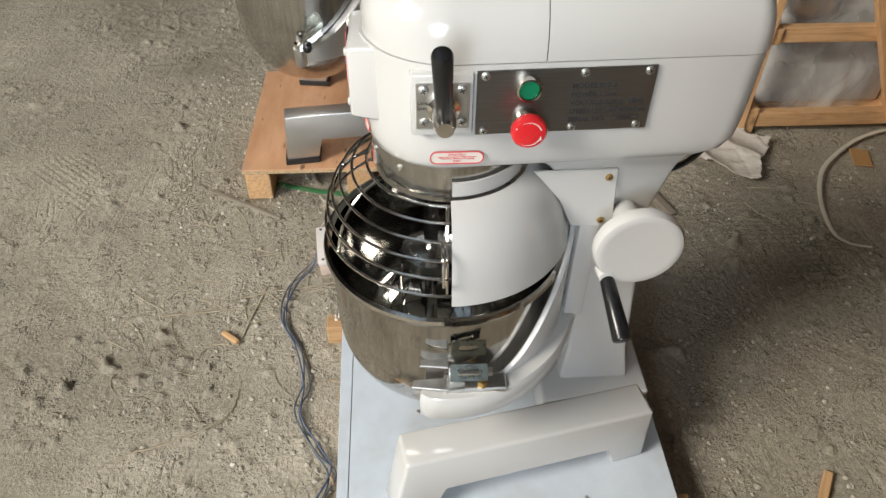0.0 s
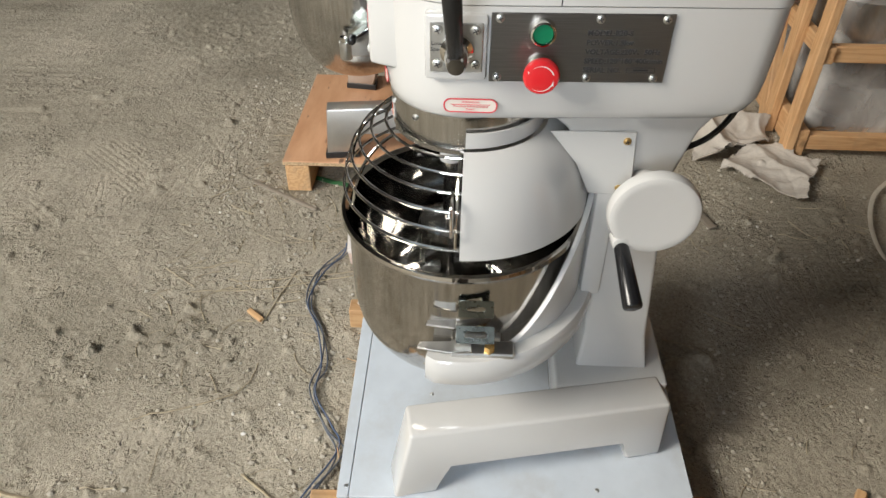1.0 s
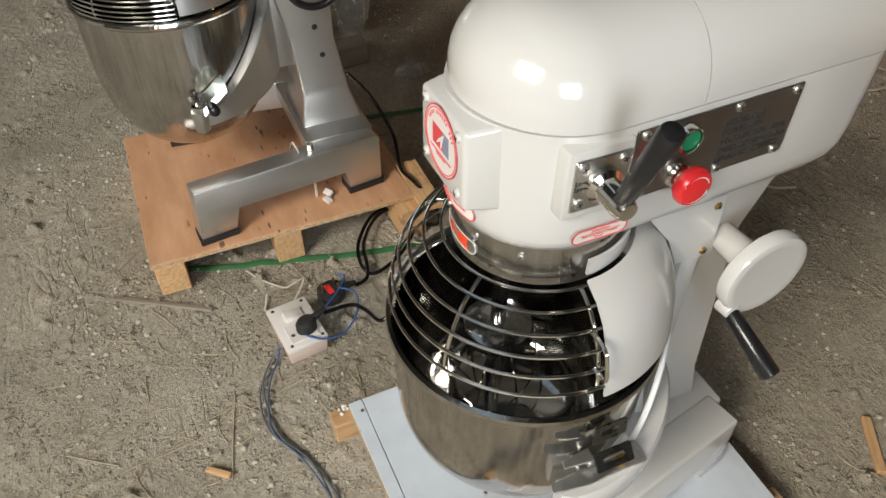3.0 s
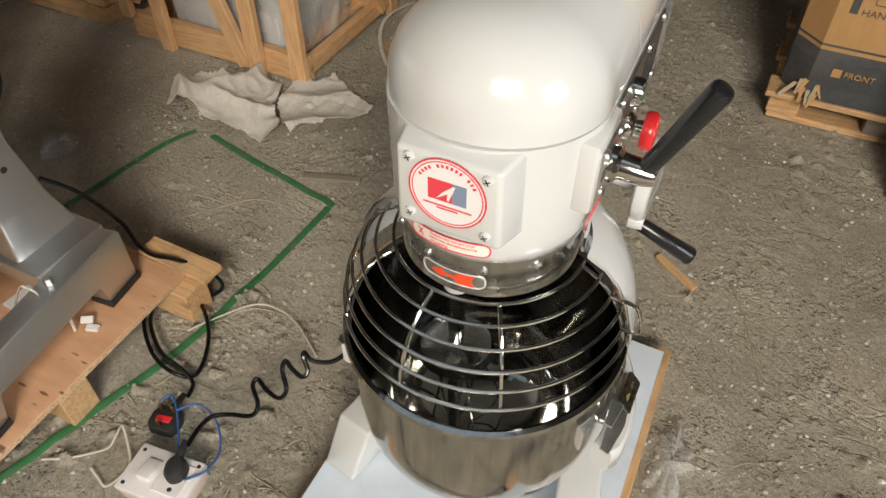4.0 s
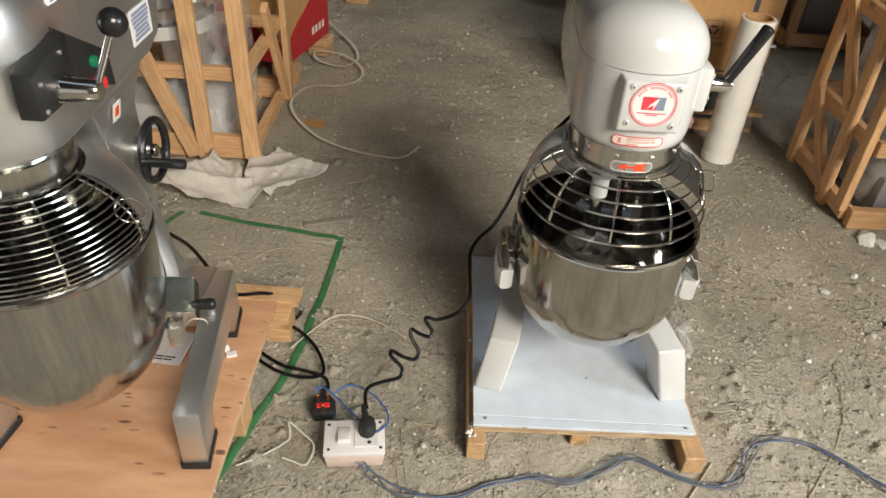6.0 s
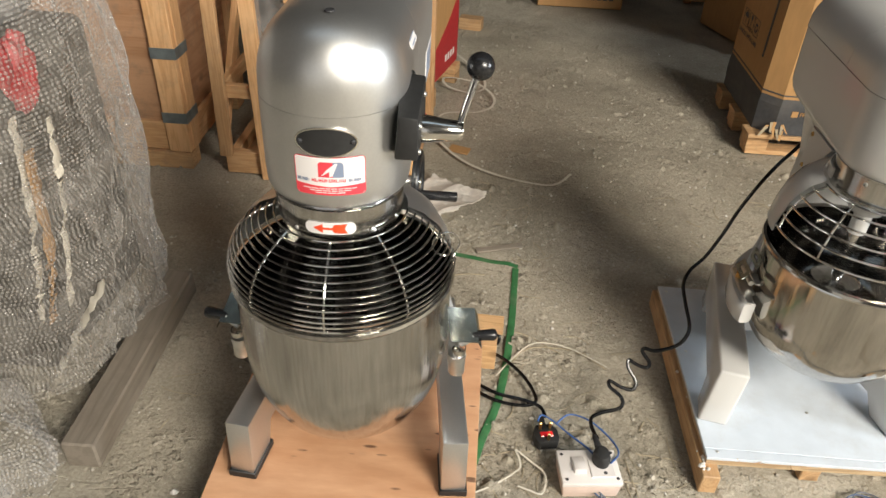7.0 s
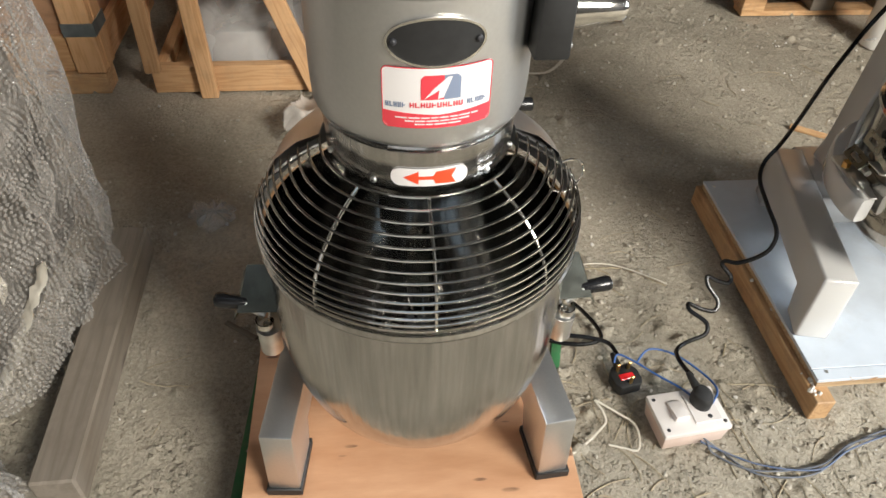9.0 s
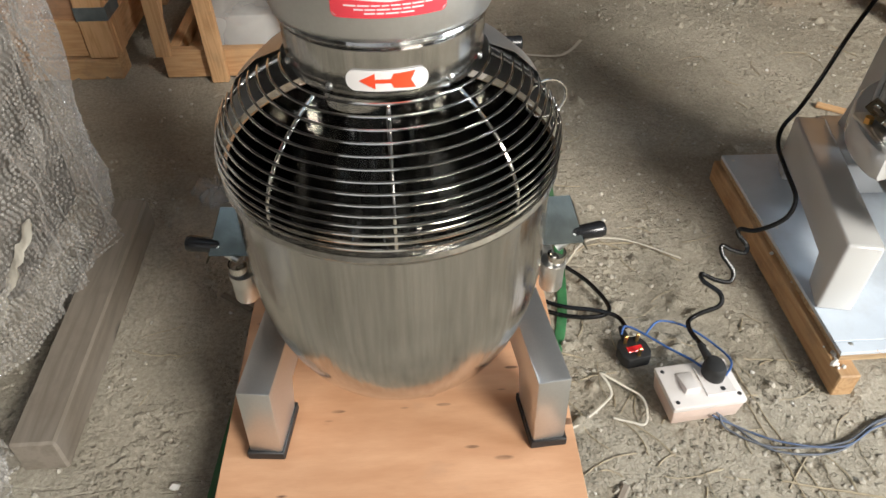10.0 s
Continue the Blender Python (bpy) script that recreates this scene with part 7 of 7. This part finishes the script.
cable("power_lead", [(-0.885, 0.02, 0.33), (-0.87, 0.07, 0.26), (-0.85, 0.11, 0.16), (-0.83, 0.112, 0.108), (-0.79, 0.106, 0.0985), (-0.735, 0.116, 0.0985), (-0.69, 0.145, 0.062), (-0.656, 0.144, 0.03), (-0.674, 0.116, 0.016), (-0.735, 0.095, 0.014), (-0.768, 0.052, 0.013), (-0.748, 0.003, 0.013), (-0.676, -0.05, 0.013), (-0.607, -0.066, 0.013), (-0.568, -0.048, 0.016),
                     (-0.6, 0.026, 0.02), (-0.664, 0.084, 0.024), (-0.722, 0.09, 0.024), (-0.754, 0.058, 0.021), (-0.732, 0.008, 0.02), (-0.664, -0.04, 0.021), (-0.598, -0.056, 0.021), (-0.56, -0.07, 0.018), (-0.549, -0.098, 0.017)], 0.0042, M_CORD, "black looped power cord from the silver mixer")
cable("twin_wire", [(-0.53, -0.14, 0.045), (-0.5, -0.115, 0.05), (-0.455, -0.125, 0.045), (-0.415, -0.165, 0.04), (-0.405, -0.21, 0.05), (-0.425, -0.24, 0.0525)], 0.0019, M_BLUE, "thin blue wire looped from the plug to the socket", "wire")
cable("twin_wire", [(-0.57, -0.135, 0.042), (-0.56, -0.12, 0.046), (-0.535, -0.135, 0.045), (-0.5, -0.17, 0.045), (-0.468, -0.205, 0.05), (-0.452, -0.232, 0.0525)], 0.0019, M_BLUE, "thin blue wire tucked into the socket", "wire")
lead = [(-0.452, -0.29, 0.02), (-0.43, -0.305, 0.006), (-0.37, -0.345, 0.004), (-0.27, -0.352, 0.004), (-0.19, -0.312, 0.004), (-0.1, -0.29, 0.004), (-0.03, -0.298, 0.005), (0.05, -0.258, 0.004), (0.105, -0.228, 0.004),
        (0.2, -0.272, 0.004), (0.26, -0.285, 0.004), (0.315, -0.268, 0.004), (0.36, -0.2, 0.005), (0.41, -0.16, 0.004), (0.49, -0.16, 0.004), (0.55, -0.2, 0.004), (0.64, -0.28, 0.004), (0.8, -0.36, 0.004), (1.1, -0.5, 0.004)]
for k, (mt, nm) in enumerate(((M_GWIRE, "grey"), (M_GWIRE, "grey"), (M_BGWIRE, "blue-grey"))):
    q = [(x + 0.007 * math.sin(i * 1.7 + k * 2.1), y + 0.008 * math.cos(i * 1.3 + k * 2.0), max(z + 0.002 * k, float(lie(x, y).z) + 0.004)) for i, (x, y, z) in enumerate(lead)]
    cable("supply_wire", q, 0.0017, mt, "dusty " + nm + " supply wire trailing over the floor", "wire")

# green marking tape
for pts in ([(-0.775, -0.45), (-0.73, -0.335), (-0.69, -0.17), (-0.651, -0.03), (-0.625, 0.2), (-0.611, 0.478)], [(-0.604, 0.488), (-0.75, 0.518), (-0.9, 0.552), (-1.05, 0.586)], [(-1.1, 0.583), (-1.137, 0.5), (-1.17, 0.3), (-1.2, 0.1), (-1.225, -0.2), (-1.24, -0.45)]):
    line = [lie(p.x, p.y, 0.0035) for p in spline([(a, b, 0) for a, b in pts], 14)]
    for i in range(2):
        line = [line[0]] + [(a + b * 2 + c) / 4 for a, b, c in zip(line, line[1:], line[2:])] + [line[-1]]
    thing("marking_tape", tube(line, 0.0092, 8, flat=0.12), M_TAPE, "strip of green marking tape stuck on the dusty floor", "tape", group="floor marking", at=tuple(line[0]))

# packing strap
cable("packing_strap", [(-0.418, 1.015, 0.03), (-0.46, 0.985, 0.008), (-0.51, 0.97, 0.005), (-0.62, 0.99, 0.008), (-0.73, 1.04, 0.01), (-0.81, 1.11, 0.01), (-0.89, 1.22, 0.014), (-0.93, 1.33, 0.016), (-0.92, 1.43, 0.014), (-0.88, 1.5, 0.01), (-0.76, 1.53, 0.008),
                        (-0.7, 1.6, 0.012), (-0.71, 1.7, 0.02), (-0.8, 1.8, 0.03), (-0.92, 1.82, 0.03), (-0.9, 1.75, 0.02), (-0.8, 1.72, 0.01), (-0.74, 1.8, 0.01), (-0.78, 1.95, 0.02), (-0.93, 2.2, 0.03)], 0.0056, M_STRAP, "cream plastic packing strap curling over the floor", "strap", flat=0.14)
cable("cord", [(-0.7, -0.306, 0.006), (-0.665, -0.287, 0.008), (-0.642, -0.271, 0.009), (-0.618, -0.252, 0.012), (-0.606, -0.238, 0.014), (-0.609, -0.218, 0.018), (-0.616, -0.197, 0.016), (-0.6, -0.206, 0.013), (-0.578, -0.223, 0.01), (-0.557, -0.242, 0.009), (-0.553, -0.266, 0.007), (-0.563, -0.294, 0.006), (-0.588, -0.288, 0.006), (-0.611, -0.281, 0.007)],
      0.0021, M_STRAP, "cream plastic cord folded into a loop beside the pallet", flat=0.5)
cable("cord", [(-0.66, 0.03, 0.006), (-0.63, 0.075, 0.01), (-0.58, 0.14, 0.012), (-0.53, 0.155, 0.01), (-0.47, 0.14, 0.008), (-0.39, 0.09, 0.006)], 0.0016, M_STRAP, "thin pale cord curling on the floor", "cord")
cable("cable_tie", [(-0.904, -0.142, 0.0945), (-0.886, -0.142, 0.12), (-0.845, -0.141, 0.185), (-0.808, -0.139, 0.236), (-0.79, -0.138, 0.2415), (-0.778, -0.136, 0.236), (-0.772, -0.125, 0.195), (-0.767, -0.113, 0.15)], 0.0026, M_STRAP, "pale cable tie pulled over the mixer leg", "cable tie", flat=0.4)
cable("cable_tie", [(-0.771, -0.11, 0.142), (-0.778, -0.108, 0.12), (-0.783, -0.107, 0.093)], 0.003, M_STRAP, "pale stub of a cut cable tie stapled to the plywood", "cable tie", flat=0.5)
ma = root("manual", (-0.905, -0.075, 0.092), "white printed booklet lying on the plywood under the bowl", "booklet")
mm = Matrix.Translation((-0.905, -0.075, 0.0922)) @ Matrix.Rotation(radians(-4), 4, "Z")
part("cover", placed(bevelled(box(-0.05, 0.05, -0.05, 0.05, 0, 0.003), 0.0008, 1), mm), M_LABELW, ma)
for k, (y, w) in enumerate(((0.03, 0.03), (-0.03, 0.06), (-0.038, 0.05))):
    part("print_bar", placed(box(0.005 - w / 2, 0.005 + w / 2, y - 0.002, y + 0.002, 0.003, 0.0034), mm), M_INK, ma)
tg = root("paper_tag", (-0.765, -0.086, 0.093), "small pale pink folded tag on the plywood", "tag")
for x, y, z, a, tilt in ((-0.774, -0.082, 0.103, 0.55, 0.5), (-0.757, -0.089, 0.096, 0.35, 0.1)):
    part("tag_half", placed(bevelled(box(-0.0115, 0.0115, -0.007, 0.007, -0.0035, 0.0035), 0.001, 1), Matrix.Translation((x, y, z)) @ Matrix.Rotation(a, 4, "Z") @ Matrix.Rotation(tilt, 4, "X")), M_SOCKET, tg)


def cloth(outline, seed, high, at_z, label):
    """A crumpled sheet lying on the floor inside an outline."""
    xs, ys = [p[0] for p in outline], [p[1] for p in outline]
    n = 70
    gx, gy = np.linspace(min(xs), max(xs), n), np.linspace(min(ys), max(ys), n)

    def inside(x, y):
        c = False
        for (a, b), (d, e) in zip(outline, outline[1:] + outline[:1]):
            if (b > y) != (e > y) and x < (d - a) * (y - b) / (e - b) + a:
                c = not c
        return c
    bm = bmesh.new()
    vs = {}
    for i, x in enumerate(gx):
        for j, y in enumerate(gy):
            jx, jy = x + 0.012 * noise.noise(Vector((x * 22, y * 22, seed))), y + 0.012 * noise.noise(Vector((y * 22, x * 22, seed + 4)))
            if inside(jx, jy):
                r = 1 - abs(noise.noise(Vector((x * 7, y * 7, seed)))) * 2
                r2 = 1 - abs(noise.noise(Vector((x * 17, y * 17, seed + 2)))) * 2
                vs[i, j] = bm.verts.new((x, y, lie(x, y).z + at_z + high * max(0, 0.5 * r + 0.12 * r2 + 0.45 * noise.noise(Vector((x * 4, y * 4, seed + 9))))))
    for (i, j), v in vs.items():
        q = [vs.get(k) for k in ((i, j), (i + 1, j), (i + 1, j + 1), (i, j + 1))]
        if all(q):
            bm.faces.new(q)
    geo = bmesh.ops.extrude_face_region(bm, geom=bm.faces[:])
    for v in geo["geom"]:
        if isinstance(v, bmesh.types.BMVert):
            v.co.z -= 0.004
    bmesh.ops.delete(bm, geom=[v for v in bm.verts if not v.link_faces], context="VERTS")
    return thing("foam_sheet", bm, M_CLOTH, label, "packing foam", angle=70)


cloth([(-1.215, 0.6), (-1.23, 0.72), (-1.19, 0.83), (-1.09, 0.88), (-1.0, 0.85), (-0.95, 0.74), (-0.87, 0.66), (-0.92, 0.61), (-0.98, 0.64), (-1.05, 0.6), (-1.13, 0.62)], 1.3, 0.11, 0.006, "crumpled dirty white packing foam sheet")
cloth([(-0.985, 0.92), (-0.93, 0.9), (-0.9, 0.96), (-0.85, 0.945), (-0.80, 0.9), (-0.7, 0.86), (-0.75, 0.8), (-0.86, 0.68), (-0.9, 0.7), (-0.96, 0.76)], 7.7, 0.04, 0.006, "torn flat piece of dirty packing foam")
scrap = wrap_shell(0.285, 0.16, 0.0, 0.03, 0.028, 0.09, 4.4, 2.0, 0.025, 50, 14, 0.1)
thing("film_scrap", scrap, M_FILM, "crumpled scrap of clear film beside the pallet", "film", angle=80, at=(0.275, 0.13, 0))
scrap = wrap_shell(-1.36, 0.36, 0.0, 0.025, 0.045, 0.04, 2.4, 2.0, 0.03, 50, 12, 0.1)
thing("film_scrap", scrap, M_FILM, "crumpled scrap of clear film near the beam", "film", angle=80, at=(-1.33, 0.42, 0))
for a, b, w, t, mt, lb in (((0.14, 0.66), (0.236, 0.596), 0.016, 0.012, M_PALLET, "narrow pine stick lying on the floor"), ((-0.73, 0.545), (-0.59, 0.595), 0.022, 0.008, M_OLDWOOD, "grey splintered board end on the floor"),
                           ((-0.247, -0.477), (-0.217, -0.441), 0.012, 0.009, M_PALLET, "small pine offcut on the floor"), ((-0.855, 1.21), (-0.78, 1.19), 0.05, 0.006, M_CARD, "torn cardboard scrap under the strap"),
                           ((-1.3, 0.047), (-1.234, -0.002), 0.012, 0.005, M_OLDWOOD, "thin pale splinter of wood on the floor"), ((-0.735, -0.586), (-0.617, -0.396), 0.012, 0.006, M_OLDWOOD, "thin grey stick lying by the pallet")):
    p, q = lie(*a, t / 2 + 0.002), lie(*b, t / 2 + 0.002)
    ob = plank("wood_offcut", p, q, w, t, mt, None, (1, 1, 0.01))
    tagged(ob, lb, "wood scrap")


def stone(bm, x, y, r, rng, sink=0.25):
    b = bmesh.new()
    bmesh.ops.create_icosphere(b, subdivisions=1, radius=r)
    for v in b.verts:
        v.co *= 1 + rng.uniform(-0.3, 0.3)
        v.co.z *= 0.7
    b.transform(Matrix.Translation(lie(x, y, r * (0.5 - sink))) @ Matrix.Rotation(rng.uniform(0, 6), 4, "Z"))
    return b


def scatter():
    rng = random.Random(4)
    for x, y, r in ((0.744, 0.375, 0.014), (0.976, 0.64, 0.03), (1.01, 0.62, 0.022), (0.6, 0.1, 0.009), (0.86, 0.455, 0.012), (0.62, 0.3, 0.008), (0.8, 0.2, 0.009), (-1.3, -0.36, 0.01)):
        thing("plaster_crumb", stone(None, x, y, r, rng), M_CHIP, "broken crumb of white plaster on the floor", "rubble", group="plaster crumbs", at=(x, y, 0))
    # gravel and crumbs past counting, one sheet of each
    tmpl = []
    for k in range(6):
        b = bmesh.new()
        bmesh.ops.create_icosphere(b, subdivisions=1, radius=1)
        tmpl.append(([v.co * (1 + rng.uniform(-0.3, 0.3)) for v in b.verts], [[v.index for v in f.verts] for f in b.faces]))
        b.free()
    for name, mat, count, lo, hi, lab in (("gravel", M_STONE, 10000, 0.0012, 0.0062, "fine grey gravel and clods on the floor"), ("white_crumbs", M_CHIP, 1000, 0.001, 0.0048, "scattered white plaster crumbs and foam beads")):
        co, fc, spots = [], [], []
        while len(spots) < count:
            i = len(spots)
            x, y = (rng.uniform(-2.2, 1.5), rng.uniform(-0.75, 2.4)) if i % 3 else (rng.uniform(-1.3, 0.9), rng.uniform(-0.7, 0.7))
            if mat is M_CHIP and i % 2:
                x, y = rng.uniform(0.2, 1.2), rng.uniform(-0.5, 1.2)
            # crumbs gather in patches
            if noise.noise(Vector((x * 5.5, y * 5.5, 3.0))) + 0.6 * noise.noise(Vector((x * 17, y * 17, 8.0))) > rng.uniform(-0.55, 0.45):
                spots.append((x, y, lo + (hi - lo) * rng.random() ** 3))
        high = ground_height(np.array([q[0] for q in spots]), np.array([q[1] for q in spots]))
        for i, (x, y, r) in enumerate(spots):
            pts, faces = tmpl[i % 6]
            c, s = math.cos(i), math.sin(i)
            z = float(high[i]) + r * 0.25
            k = len(co)
            co += [(x + r * (p.x * c - p.y * s), y + r * (p.x * s + p.y * c), z + r * 0.75 * p.z) for p in pts]
            fc += [[k + q for q in f] for f in faces]
        me = bpy.data.meshes.new(name)
        me.from_pydata(co, [], fc)
        me.materials.append(mat)
        tagged(new(name, me), lab, "rubble", kind="stuff")
    st = bmesh.new()
    for i in range(330):
        x, y = (rng.uniform(-1.4, 0.9), rng.uniform(-0.7, 1.0)) if i % 4 else (rng.uniform(-0.8, -0.1), rng.uniform(-0.7, -0.1))
        a, ln, cv = rng.uniform(0, 6.28), rng.uniform(0.02, 0.11), rng.uniform(-0.6, 0.6)
        pts = []
        for k in range(6):
            t = k / 5
            pts.append(lie(x + ln * t * math.cos(a + cv * t), y + ln * t * math.sin(a + cv * t), 0.002))
        join(st, tube(pts, rng.uniform(0.0006, 0.0014), 4))
    thing("straw", st, M_STRAW, "dry straw and plant stalks scattered on the floor", "straw", kind="stuff", at=(0, 0, 0))
    for pts, r in (([(0.2, -0.82), (0.217, -0.723), (0.235, -0.6), (0.262, -0.5), (0.285, -0.43)], 0.004), ([(0.15, -0.39), (0.21, -0.31), (0.275, -0.225)], 0.0022), ([(-0.338, -0.527), (-0.36, -0.4), (-0.385, -0.248)], 0.0012), ([(-0.21, -0.44), (-0.3, -0.42), (-0.38, -0.4)], 0.0016), ([(-0.3, -0.62), (-0.32, -0.45), (-0.36, -0.3), (-0.38, -0.18)], 0.0012), ([(-0.64, 0.06), (-0.58, 0.14), (-0.48, 0.15), (-0.39, 0.09)], 0.0016),
                   ([(-0.67, 0.17), (-0.6, 0.2), (-0.5, 0.13)], 0.0014), ([(0.05, -0.62), (-0.02, -0.45), (-0.1, -0.42)], 0.0014), ([(0.4, 0.42), (0.35, 0.56), (0.3, 0.66)], 0.0012), ([(-1.2, 0.35), (-1.1, 0.42), (-0.95, 0.4)], 0.0013), ([(0.45, -0.3), (0.6, -0.1), (0.66, 0.1)], 0.0013), ([(-0.9, 0.3), (-0.8, 0.42), (-0.7, 0.44)], 0.0016)):
        line = [lie(p.x, p.y, 0.0025) for p in spline([(a, b, 0) for a, b in pts], 8)]
        thing("plant_stalk", tube(line, r, 5), M_STRAW, "long dry curved plant stalk on the floor", "straw", at=tuple(line[0]))


scatter()
